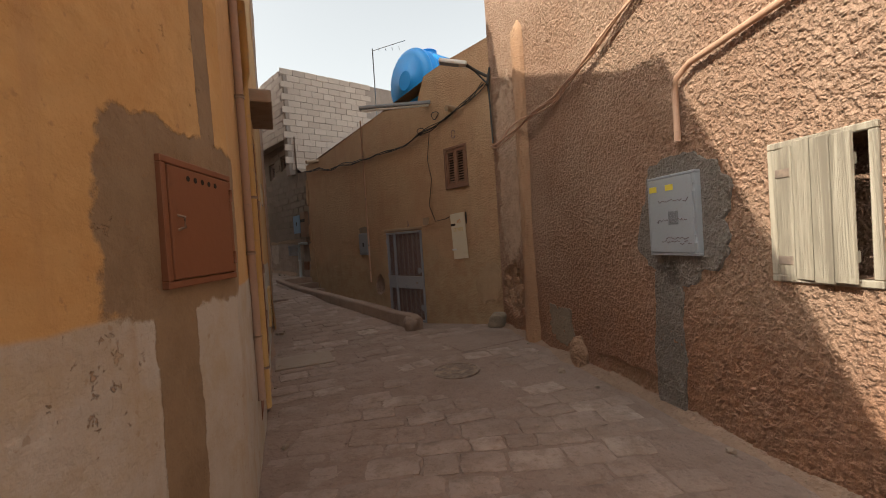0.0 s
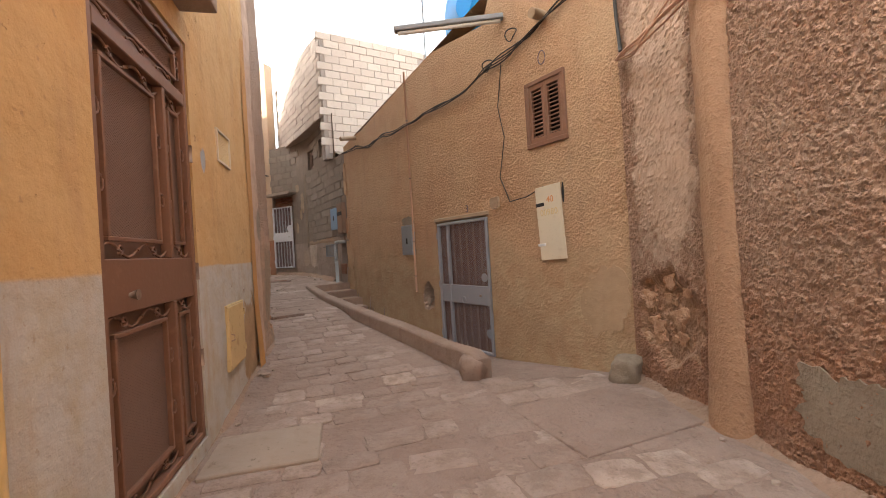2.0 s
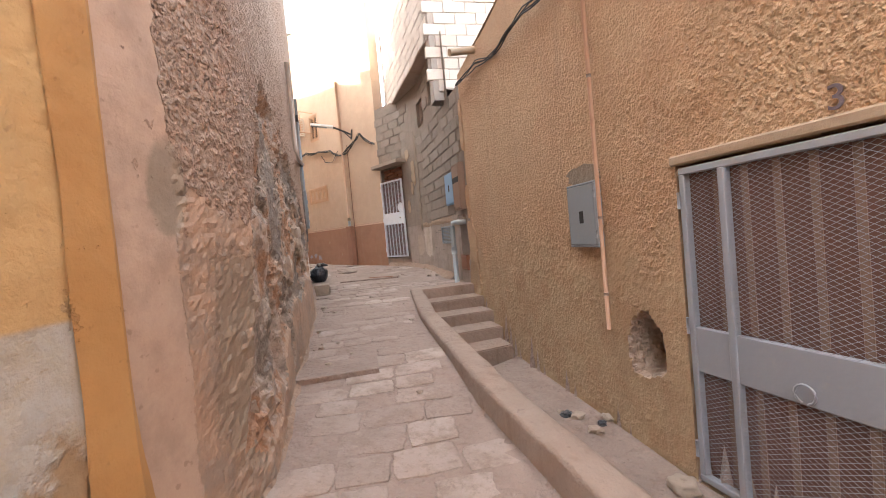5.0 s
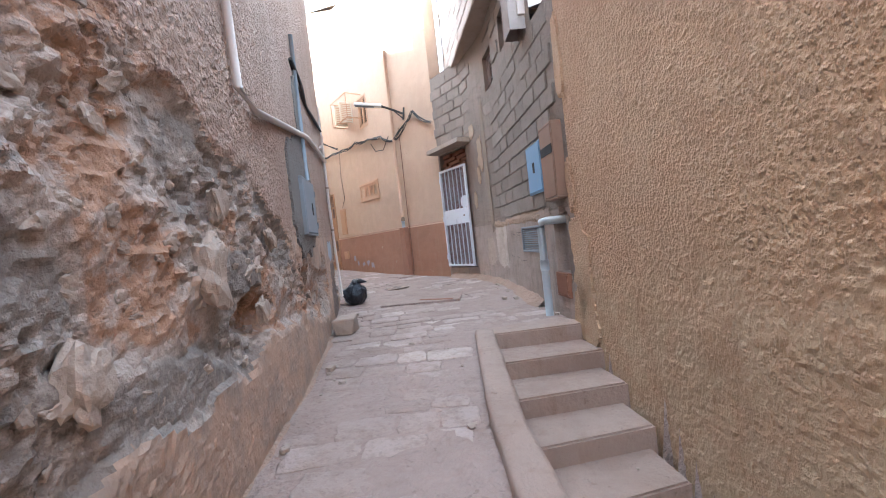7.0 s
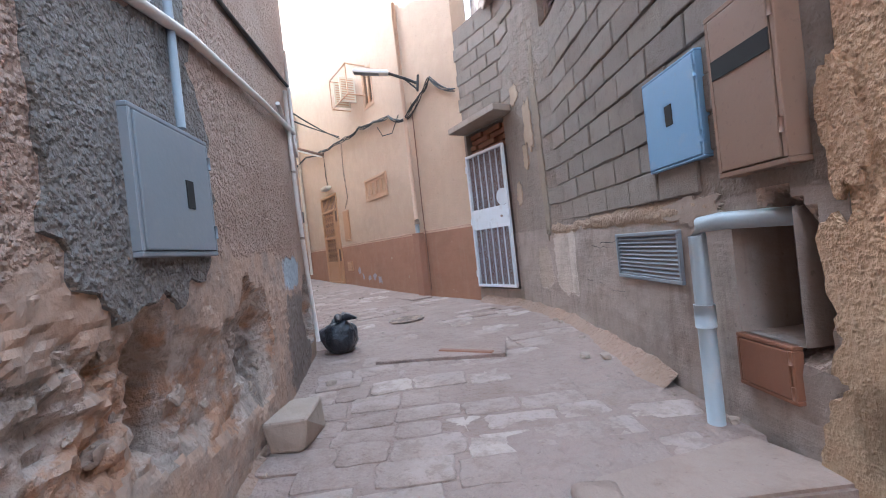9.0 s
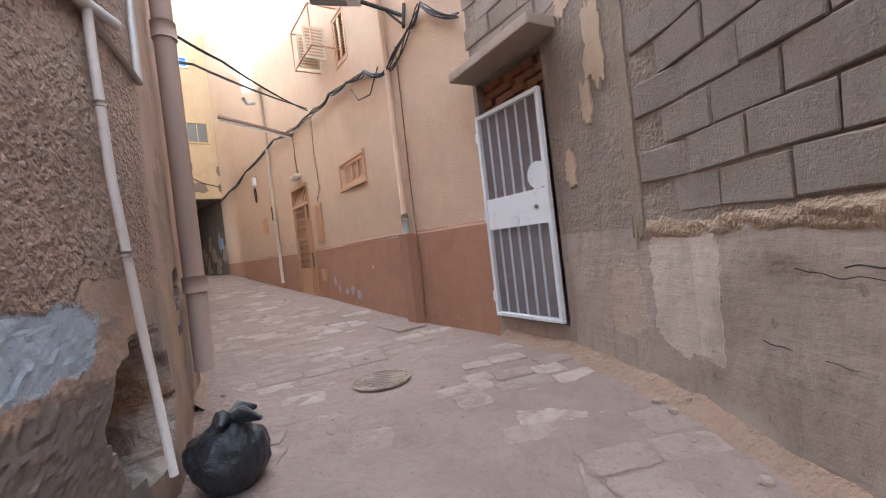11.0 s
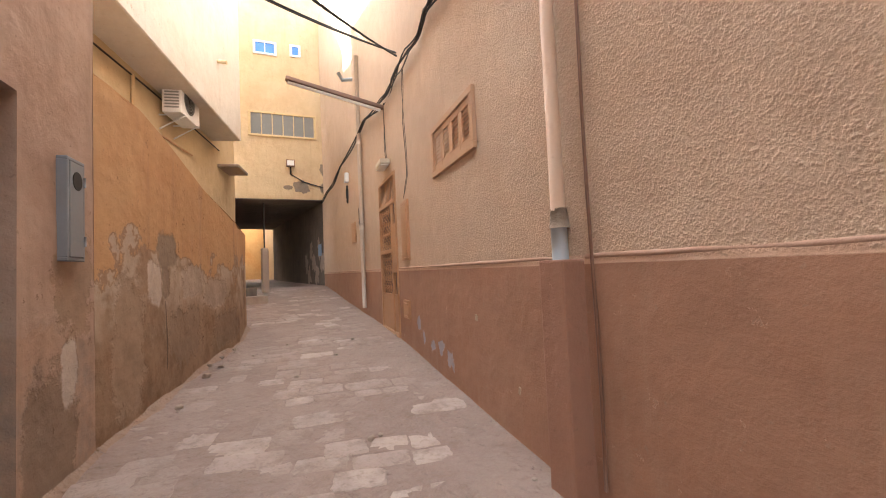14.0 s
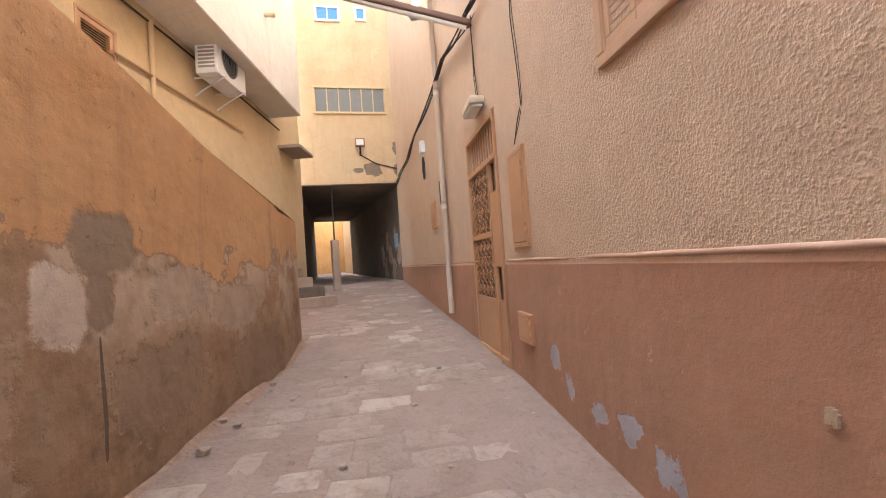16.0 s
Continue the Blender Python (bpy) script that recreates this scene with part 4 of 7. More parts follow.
pipe_run("drain_pipe", [on(L1, -1.39, 2.95, z, 0.03) for z in (0.45, 1.5, 3.0, 5.4)], 0.028, M_bpipe, "thin grey-ochre pipe running up the yellow wall", clips=[on(L1, -1.39, 2.95, z, 0.03) for z in (0.9, 1.5, 2.6)])
pipe_run("drain_pipe", [on(L1, -1.71, 3.79, z, 0.02) for z in (0.08, 1.5, 2.9)] + [on(L1, -1.69, 3.74, 3.1, 0.04), on(L1, -1.65, 3.63, 3.25, 0.05), on(L1, -1.6, 3.5, 3.6, 0.05)], 0.035, M_opipe, "ochre painted pipe beside the iron door", clips=[on(L1, -1.71, 3.79, z, 0.02) for z in (0.45, 2.0)])
m, w = L1.between((-2.58, 6.05), (-2.73, 6.42), 2.2)
vent = thing("vent_grille", m, "square cream vent grille with fine mesh", "vent")
bm = bmesh.new()
for lo, hi in (((-w / 2, -0.02, 0), (w / 2, 0.02, 0.02)), ((-w / 2, -0.02, 0.27), (w / 2, 0.02, 0.29)), ((-w / 2, -0.02, 0.02), (-w / 2 + 0.02, 0.02, 0.27)), ((w / 2 - 0.02, -0.02, 0.02), (w / 2, 0.02, 0.27))):
    add_box(bm, lo, hi, 0.003)
part("frame", bm, M_plate, vent)
lat = part("lattice", mesh_panel(w - 0.04, 0.25, 0.024, 0.0028), M_cream, vent, "fine rusty wire mesh")
lat.location = (0, 0.004, 0.02)
# No recess is cut here; a brown sheet gives its shade by colour.
part("backing", box((-w / 2 + 0.01, -0.03, 0.01), (w / 2 - 0.01, -0.008, 0.28)), M_slat, vent, "brown sheet standing in for the shaded recess")
# concrete hood over the door
m, w = L1.between((-1.96, 4.43), (-2.36, 5.46), 3.1)
hood = mesh_object("door_hood", box((-w / 2, -0.05, 0), (w / 2, 0.24, 0.14), 0.02, 2), M_conc)
hood.matrix_world = m
tagged(hood, "weathered concrete hood slab over the door", "door hood")


def iron_door(m, w, h):
    """The brown door: two leaves and a transom, lattice panels framed in bars with scrollwork between, a solid lock band."""
    t = thing("iron_door", m, "brown wrought-iron double door with scrolls and lattice", "door")
    f = 0.045
    bm = bmesh.new()
    for lo, hi in (((-w / 2, 0, 0), (-w / 2 + f, 0.06, h)), ((w / 2 - f, 0, 0), (w / 2, 0.06, h)), ((-w / 2 + f, 0, h - f), (w / 2 - f, 0.06, h)), ((-w / 2 + f, 0, h * 0.835), (w / 2 - f, 0.06, h * 0.865)), ((-w / 2 + f, 0, 0), (w / 2 - f, 0.06, f))):
        add_box(bm, lo, hi, 0.006)
    part("frame", bm, M_brown, t)
    part("backing_sheet", box((-w / 2 + 0.02, -0.04, 0.02), (w / 2 - 0.02, -0.02, h - 0.02)), M_slat, t, "dull brown sheet behind the lattice")
    part("lock_band", box((-w / 2 + f, 0.01, h * 0.36), (w / 2 - f, 0.05, h * 0.455), 0.004), M_brown, t)
    part("knob", tube([(w * 0.28, 0.05, h * 0.39), (w * 0.28, 0.09, h * 0.39)], [0.012, 0.028], 10), M_iron, t, "round door knob")
    split = -w * 0.17
    cells = [(-w / 2 + f, split - 0.02, h * 0.455, h * 0.835), (split + 0.02, w / 2 - f, h * 0.455, h * 0.835), (-w / 2 + f, split - 0.02, f, h * 0.36), (split + 0.02, w / 2 - f, f, h * 0.36), (-w / 2 + f, w / 2 - f, h * 0.865, h - f)]
    part("stile", box((split - 0.02, 0.0, f), (split + 0.02, 0.06, h * 0.36), 0.004), M_brown, t)
    part("stile", box((split - 0.02, 0.0, h * 0.455), (split + 0.02, 0.06, h * 0.835), 0.004), M_brown, t)
    for x0, x1, z0, z1 in cells:
        g = min(0.085, (z1 - z0) * 0.2)
        ax0, ax1, az0, az1 = x0 + 0.07, x1 - 0.07, z0 + g, z1 - g
        bm = bmesh.new()
        for lo, hi in (((ax0, 0.02, az0), (ax1, 0.045, az0 + 0.022)), ((ax0, 0.02, az1 - 0.022), (ax1, 0.045, az1)), ((ax0, 0.02, az0 + 0.022), (ax0 + 0.022, 0.045, az1 - 0.022)), ((ax1 - 0.022, 0.02, az0 + 0.022), (ax1, 0.045, az1 - 0.022))):
            add_box(bm, lo, hi, 0.003)
        pane = part("panel_frame", bm, M_brown, t)
        lat = part("lattice", mesh_panel(ax1 - ax0 - 0.03, az1 - az0 - 0.03, 0.03), M_slat, pane, "fine diamond wire lattice")
        lat.location = ((ax0 + ax1) / 2, 0.02, az0 + 0.015)
        for zz in ((z0 + az0) / 2, (z1 + az1) / 2):
            n = max(1, int((x1 - x0) / 0.3))
            for i in range(n):
                cx = x0 + (i + 0.5) * (x1 - x0) / n
                hw = (x1 - x0) / n * 0.48
                bm = bmesh.new()
                add_tube(bm, [(cx + hw * u, 0.03, zz + (az0 - z0) * 0.42 * math.sin(u * 3.1)) for u in np.linspace(-1, 1, 9)], 0.008, 5)
                add_tube(bm, [(cx + 0.022 * math.cos(a), 0.035, zz + 0.022 * math.sin(a)) for a in np.linspace(0, 5.6, 9)], 0.007, 5)
                part("scroll", bm, M_brown, t)
        for xx in ((x0 + ax0) / 2, (x1 + ax1) / 2):
            for zz in (az0 + (az1 - az0) * 0.3, az0 + (az1 - az0) * 0.7):
                bm = bmesh.new()
                add_tube(bm, [(xx + 0.028 * math.cos(a), 0.035, zz + 0.04 * math.sin(a)) for a in np.linspace(0, 6.2, 10)], 0.007, 5)
                part("scroll", bm, M_brown, t)
    for k in (0.2, 0.42, 0.72):
        part("hinge", tube([(-w / 2 - 0.005, 0.06, h * k - 0.06), (-w / 2 - 0.005, 0.06, h * k + 0.06)], 0.016), M_iron, t)


m, w = L1.between((-1.945, 4.4), (-2.365, 5.49), 0.13, -0.07)
iron_door(m, w, 2.76)

# ---------------------------------------------------------------- pink roughcast house
s_p = R1.find(1.22, 5.85)
bm = bmesh.new()
prev = None
for i in range(33):
    z = -0.1 + i * 0.143
    k = 1.0 if z < 4.2 else math.sqrt(max(0.02, 1 - ((z - 4.2) / 0.28) ** 2))
    k *= 1 + 0.06 * noise.noise((z * 1.7, 3, 0)) + (0.25 * max(0, 1 - z / 0.7))
    row = [bm.verts.new(R1.place_s(s_p + 0.14 * k * math.cos(a), z, 0.11 * k * math.sin(a) - 0.01 + 0.01 * noise.noise((z * 3, a * 2, 0))).translation) for a in np.linspace(math.pi, 0, 11)]
    if prev:
        for j in range(10):
            bm.faces.new((prev[j], row[j], row[j + 1], prev[j + 1])).smooth = True
    prev = row
bmesh.ops.recalc_face_normals(bm, faces=bm.faces)
M_rib = plaster("smooth brown render", (0.50, 0.30, 0.18), (0.43, 0.245, 0.145), (0.3, 0.17, 0.1), 0.006, 0.4)
part("pilaster", bm, M_rib, WALL_R1, "smooth rounded brown plaster rib covering a pipe")
patch("cement_patch", WALL_R1, R1, 1.82, 3.2, 1.55, 0.85, 0.95, M_cemr, 21, proud=0.012, ragged=0.2, label="grey cement round the meter cabinet")
patch("cement_patch", WALL_R1, R1, 1.78, 3.35, 0.55, 0.34, 1.4, M_cemr, 22, proud=0.012, ragged=0.25, label="grey cement streak below the cabinet")
patch("cement_patch", WALL_R1, R1, 1.4, 5.1, 0.4, 0.55, 0.45, M_cem, 23, proud=0.008, ragged=0.4)
t, w, h = hatch("meter_cabinet", R1, (1.765, 3.45), (1.87, 2.98), 1.27, 1.89, M_alu, "silver metal meter cabinet with faded scrawled marks", "meter cabinet", frame_w=0.02, proud=0.06, handle=False)
bars_text(t, [(-0.18, 0.12, 0.42, 2), (-0.16, 0.14, 0.27, 3), (-0.19, 0.1, 0.1, 4), (-0.17, 0.05, 0.13, 6)], M_ink, 0.066)
bm = mesh_panel(0.1, 0.1, 0.012, 0.003)
v = part("vent_grid", bm, M_gbox, t, "small dark vent grid")
v.location = (-0.03, 0.064, 0.24)
for x, s in ((0.17, 31), (0.0, 32)):
    part("paint_smear", box((x - 0.04, 0.0645, 0.5), (x + 0.04, 0.0665, 0.545), 0.012), M_yel, t, "yellow paint smear")


def plank_shutter(m, w, h):
    t = thing("wooden_hatch_door", m, "weathered grey wooden plank hatch standing ajar", "shutter")
    x = -w / 2
    n = 4
    for i in range(n):
        e = x + w / n
        part("plank", box((x + 0.003, -0.012, -0.01 * (i % 2)), (e - 0.003, 0.012, h + 0.008 * (i % 3)), 0.004), M_wood, t)
        x = e
    for z in (h * 0.18, h * 0.82):
        part("batten", box((-w / 2 + 0.01, -0.035, z - 0.03), (w / 2 - 0.01, -0.0125, z + 0.03), 0.004), M_wood, t)
    for z in (h * 0.14, h * 0.8):
        part("hinge", box((w / 2 - 0.1, 0.012, z - 0.025), (w / 2 + 0.01, 0.017, z + 0.025), 0.003), M_iron, t)


m, w = R1.between((1.995, 2.46), (2.085, 2.06), 1.15, 0.03)
plank_shutter(m @ pose(0, 0, 0, 0, 0, -9), 0.43, 0.76)
bm = bmesh.new()
m, w = R1.between((1.98, 2.5), (2.1, 1.98), 1.13, 0.0)
for lo, hi in (((-w / 2, -0.03, 0), (w / 2, 0.02, 0.04)), ((-w / 2, -0.03, 0.77), (w / 2, 0.02, 0.81)), ((-w / 2, -0.03, 0.04), (-w / 2 + 0.04, 0.02, 0.77)), ((w / 2 - 0.04, -0.03, 0.04), (w / 2, 0.02, 0.77))):
    add_box(bm, lo, hi, 0.006)
wf = part("hatch_frame", bm, M_wood, WALL_R1, "grey wooden frame in the wall")
wf.matrix_world = m
pipe_run("conduit_pipe", [on(R1, 1.83, 3.12, 2.12, 0.05), on(R1, 1.83, 3.12, 2.5, 0.05), on(R1, 1.835, 3.1, 2.58, 0.05), on(R1, 1.86, 2.98, 2.64, 0.05), on(R1, 2.05, 2.2, 2.72, 0.05), on(R1, 2.25, 1.3, 2.8, 0.05)], 0.022, M_pipe, "bent pinkish conduit pipe on roughcast wall", clips=())
cable("cable_bundle", [on(R1, 0.97, 6.9, 3.0, 0.05), on(R1, 1.13, 6.3, 2.86, 0.2), on(R1, 1.25, 5.6, 3.0, 0.12), on(R1, 1.45, 4.85, 3.05, 0.06), on(R1, 1.62, 4.1, 3.22, 0.06), on(R1, 1.85, 3.1, 3.55, 0.06), on(R1, 2.2, 1.5, 4.0, 0.06)], 0.011, "bundle of grey-brown cables across roughcast wall", 4, M_pipe, 4)
cable("cable_drop", [on(R1, 0.965, 6.95, 4.05, 0.05), on(R1, 0.975, 6.9, 3.4, 0.05), on(R1, 1.0, 6.8, 3.02, 0.08)], 0.014, "dark cable dropping from the street lamp", 2, None, 5)
rock("plaster_stump", 1.47, 4.68, 0.14, 2, M_earth, "broken plaster stump at the wall foot", 1.7, category="rubble")
rock("plaster_stump", 0.84, 6.9, 0.17, 5, M_cem, "rounded grey cement lump in the corner", 0.9, category="rubble")


def street_lamp(m, length, label):
    """An arm lamp: wall bracket, arm, flat LED head."""
    t = thing("street_lamp", m, label, "street lamp")
    part("bracket", box((-0.04, -0.02, -0.14), (0.04, 0.02, 0.14), 0.008), M_black, t)
    part("arm", tube([(0, 0.02, 0), (0, 0.2, 0.06), (0, length * 0.5, 0.16)], 0.025, 10), M_black, t)
    part("brace", tube([(0, 0.02, -0.1), (0, 0.22, 0.05)], 0.015, 8), M_black, t)
    head = part("head", box((-0.075, length * 0.45, 0.12), (0.075, length, 0.19), 0.025, 2), M_lampw, t)
    part("lens", box((-0.06, length * 0.6, 0.112), (0.06, length - 0.02, 0.119), 0.003), M_gbox, head, "dark lamp lens")
    return t


street_lamp(look((0.93, 6.94, 4.15), (0.93 - 3, 6.94 + 0.2, 4.15)) @ Matrix.Rotation(radians(-90), 4, "X") @ pose(0, 0, 0, 12), 0.85, "black-armed street lamp with pale flat head")

# ---------------------------------------------------------------- ochre house
M_r2s = plaster("smooth ochre repair", (0.54, 0.38, 0.24), (0.5, 0.34, 0.2), (0.4, 0.26, 0.16), 0.0, 0.4)
m, w = R2.between((0.14, 7.84), (0.53, 7.42), 2.44, 0.0)
shutter("window_shutter", m, w, 0.76, M_brown, "brown wooden louvred shutters, closed", 2, 12)
m, w = R2.between((-0.43, 8.46), (-1.24, 9.34), -0.15, -0.04)
grille_door("lattice_door", m, w, 1.89, M_grey, M_back, "grey steel lattice door with a solid middle band", 7, (0.36, 0.5), lock_side=-1, bw=0.018, pitch=0.05, bar_mat=M_slat, side_leaf=0.23)
part("lintel_trim", box((-w / 2 - 0.06, -0.02, 0), (w / 2 + 0.06, 0.015, 0.06), 0.01), M_flake, WALL_R2).matrix_world = R2.between((-0.43, 8.46), (-1.24, 9.34), 1.76)[0]
m, w = R2.between((0.23, 7.74), (0.475, 7.475), 1.15, 0.035)
bd = thing("notice_board", m @ pose(0, 0, 0, 0, 3, 0), "hanging cream board with stencilled number over a cable hole", "board")
part("board", box((-w / 2, 0.0, 0), (w / 2, 0.014, 0.83), 0.004), M_plate, bd)

writing("number", "00980", bd.matrix_world @ Matrix.Translation((0.0, 0.017, 0.50)) @ FLAT, 0.1, M_cream, bd)
writing("number", "40", bd.matrix_world @ Matrix.Translation((-0.03, 0.017, 0.64)) @ FLAT, 0.1, M_inko, bd)
part("torn_corner", box((0.06, 0.012, 0.61), (w / 2, 0.018, 0.65), 0.004), M_hole, bd, "dark torn edge")
part("clip", box((w / 2 - 0.09, 0.012, 0.16), (w / 2 + 0.02, 0.022, 0.19), 0.003), M_silver, bd)
# Shade of a narrow gap, painted as a black skin on the wall.
patch("hole_shadow", WALL_R2, R2, 0.452, 7.503, 1.88, 0.03, 0.22, M_hole, 41, proud=0.012, ragged=0.1, power=1.5, label="black skin painted as a shaded gap in the plaster")
writing("house_number", "3", R2.place(-0.7, 8.74, 1.84, 0.012) @ FLAT, 0.15, M_ink, WALL_R2, 0.004)
t, w, h = hatch("meter_box", R2, (-1.735, 9.96), (-2.0, 10.29), 1.27, 1.8, M_gbox, "grey plastic meter box on ochre wall", "meter box", frame_w=0.018, proud=0.05, handle=False)
part("window_grid", box((-0.03, 0.054, 0.2), (0.03, 0.0575, 0.3), 0.003), M_hole, t, "dark reading slot")
patch("cement_patch", WALL_R2, R2, -1.88, 10.13, 1.87, 0.5, 0.16, M_cem, 42, label="grey cement smear")
patch("plaster_patch", WALL_R2, R2, 0.75, 7.2, 0.75, 0.5, 0.75, M_r2s, 43, ragged=0.35, label="smooth pale replastered patch")
patch("plaster_patch", WALL_R2, R2, -0.3, 8.3, 1.9, 0.16, 0.16, M_flake, 45, proud=0.03)
pipe_run("conduit_pipe", [on(R2, -1.74, 9.95, z, 0.025) for z in (0.62, 1.6, 1.85)] + [on(R2, -1.74, 9.95, 4.45, 0.025)], 0.016, M_pipe, "thin vertical conduit beside the meter box", clips=[on(R2, -1.74, 9.95, z, 0.025) for z in (0.9, 1.5, 2.6, 3.6)])
TOPC = [(0.9, 7.02, 4.05), (0.55, 7.4, 3.85), (0.15, 7.83, 3.72), (-0.25, 8.26, 3.6), (-0.75, 8.8, 3.5), (-1.3, 9.4, 3.5), (-1.75, 9.97, 3.52), (-2.3, 10.65, 3.6), (-2.9, 11.4, 3.62), (-3.35, 11.95, 3.78), (-4.1, 12.9, 3.85)]
cable("cable_bundle", [on(R2, x, y, z, 0.05) for x, y, z in TOPC], 0.008, "sagging bundle of dark cables along ochre parapet", 4, None, 11, 0.02)
cable("hanging_cable", [on(R2, *p, 0.02) for p in ((-0.1, 8.1, 3.62), (-0.18, 8.18, 3.1), (-0.12, 8.12, 2.7), (-0.2, 8.2, 2.2), (-0.1, 8.1, 1.88), (0.1, 7.88, 1.9), (0.28, 7.7, 1.98))], 0.007, "loose dark cable hanging to the board", 1, None, 12)
for i, (x, y, z) in enumerate(((-0.25, 8.26, 3.65), (0.05, 7.93, 3.85))):
    loop = bmesh.new()
    mm = R2.place(x, y, z, 0.06)
    add_tube(loop, [mm @ Vector((0.09 * math.cos(a), 0.02 * math.sin(2 * a), 0.07 * math.sin(a))) for a in np.linspace(0, 6.2, 18)], 0.008, 6)
    tagged(mesh_object("cable_loop", loop, M_black), "coiled loop of spare dark cable", "cable")
ring = bmesh.new()
mm = R2.place(0.33, 7.64, 3.42, 0.01)
add_tube(ring, [mm @ Vector((0.05 * math.cos(a), 0, 0.075 * math.sin(a))) for a in np.linspace(0, 6.2, 16)], 0.007, 6)
part("painted_ring", ring, M_ink, WALL_R2, "dark painted oval number mark")
pipe_run("drain_spout", [on(R2, 0.38, 7.6, 3.86, -0.05), on(R2, 0.38, 7.6, 3.84, 0.2)], 0.055, M_flake, "short clay drain spout stub")
pipe_run("rain_spout", [on(R2, -3.42, 12.04, 4.02, -0.1), on(R2, -3.36, 11.97, 3.93, 0.38)], 0.05, M_flake, "pale rain spout poking from the parapet")


def tube_lamp(m, length, label, housing=None):
    t = thing("tube_lamp", m, label, "lamp")
    part("housing", box((-0.05, 0, 0), (0.05, length, 0.06), 0.015, 2), housing or M_gbox, t)
    part("tube", tube([(0, 0.04, -0.02), (0, length - 0.04, -0.02)], 0.024, 10), M_lampw, t, "milky fluorescent tube")
    return t


tube_lamp(R2.place(-0.05, 8.04, 4.12, 0.02) @ pose(0, 0, 0, -4, 0, -34), 1.35, "long grey fluorescent street light on the parapet")
# water tank on the roof
tk = thing("water_tank", Matrix.Translation((-0.05, 9.5, 4.25)) @ pose(0, 0, 0, 0, 0, 42), "bright blue ribbed plastic water tank on the roof", "water tank")
bm = bmesh.new()
zs = [(-0.72, 0.2), (-0.68, 0.55)]
for i in range(8):
    u = -0.62 + i * 0.17
    zs += [(u, 0.66), (u + 0.06, 0.7), (u + 0.1, 0.7), (u + 0.13, 0.65)]
zs += [(0.76, 0.55), (0.8, 0.2)]
add_tube(bm, [(u, 0, 0.72) for u, r in zs], [r for u, r in zs], 28)
part("body", bm, M_tank, tk)
part("lid", tube([(0.0, 0, 1.36), (0.0, 0, 1.5)], 0.2, 18), M_tank, tk)
for u in (-0.5, 0.5):
    part("foot", box((u - 0.08, -0.4, -0.55), (u + 0.08, 0.4, 0.14), 0.01), M_conc, tk, "concrete block support")
bm = bmesh.new()
add_tube(bm, [(-1.35, 9.9, 3.7), (-1.35, 9.9, 6.1)], 0.014, 6)
add_tube(bm, [(-1.35, 9.9, 6.05), (-0.55, 9.6, 6.1)], 0.008, 6)
for k in range(4):
    add_tube(bm, [(-1.2 + k * 0.16, 9.72 + 0.06, 6.06), (-1.2 + k * 0.16, 9.95, 6.06)], 0.005, 5)
tagged(mesh_object("aerial", bm, M_pvcg), "thin grey television aerial on a mast", "aerial")

# ---------------------------------------------------------------- sunken threshold, kerb wall and steps
KERB = Line([(-0.57, 6.98), (-1.5, 8.0), (-2.55, 9.05), (-3.95, 10.78), (-4.98, 12.3)], 1)
kz = knots([(0, 0.26), (0.5, 0.28), (2.9, 0.48), (5.1, 0.58), (7, 0.67)])
bm = bmesh.new()
prev = None
n = 46
for i in range(n + 1):
    s = KERB.length * i / n
    top = kz(s) + 0.012 * noise.noise((s * 2, 0, 0)) - (0.05 if i == 0 else 0)
    ww = 0.2 + 0.012 * noise.noise((s * 3, 5, 0))
    row = []
    for off, z in ((0.0, -0.35), (0.0, top - 0.035), (-0.008, top - 0.01), (-0.035, top), (-ww + 0.035, top), (-ww + 0.01, top - 0.012), (-ww, top - 0.04), (-ww, -0.35)):
        row.append(bm.verts.new(KERB.place_s(s, z, off + 0.008 * noise.noise((s * 5, z * 5, off * 9))).translation))
    if prev:
        for j in range(7):
            bm.faces.new((prev[j], prev[j + 1], row[j + 1], row[j])).smooth = True
    if i in (0, n):
        bm.faces.new(row if i else row[::-1])
    prev = row
bmesh.ops.recalc_face_normals(bm, faces=bm.faces)
M_kerb = plaster("worn plastered kerb", (0.41, 0.30, 0.24), (0.33, 0.23, 0.175), (0.27, 0.175, 0.12), 0.0, 0.5, 0.018)
kerb = tagged(mesh_object("kerb", bm, M_kerb), "low rounded plaster kerb wall along the lane", "kerb", "", "structure")
rock("kerb_stone", -0.6, 7.02, 0.15, 9, M_kerb, "broken pale kerb end stone", 1.25, z=-0.02, category="kerb stone")
# well floor between kerb and house, and its opening towards the lane
bm = bmesh.new()
WELL = [(1.0, 6.8, 0.0), (0.78, 7.2, 0.004), (-0.4, 8.4, -0.15), (-1.3, 9.38, -0.17), (-3.0, 11.55, -0.13)]
INNER = [(-0.5, 6.65, 0.0), (-0.45, 6.95, 0.002), (-1.32, 8.1, -0.14), (-2.32, 9.2, -0.17), (-3.45, 10.5, -0.13)]
prev = None
for (ax, ay, az), (bx, by, bz) in zip(WELL, INNER):
    row = [bm.verts.new((ax + (bx - ax) * u, ay + (by - ay) * u, az + (bz - az) * u)) for u in (0, 0.5, 1)]
    if prev:
        for j in (0, 1):
            bm.faces.new((prev[j], prev[j + 1], row[j + 1], row[j]))
    prev = row
bmesh.ops.recalc_face_normals(bm, faces=bm.faces)
tagged(mesh_object("well_floor", bm, M_floor), "dusty sunken floor before the lattice door", "floor", "", "structure")
steps = thing("stone_steps", Matrix.Translation((-3.9, 12.0, 0.0)), "five dusty cement steps between kerb and house", "steps", "", "structure")
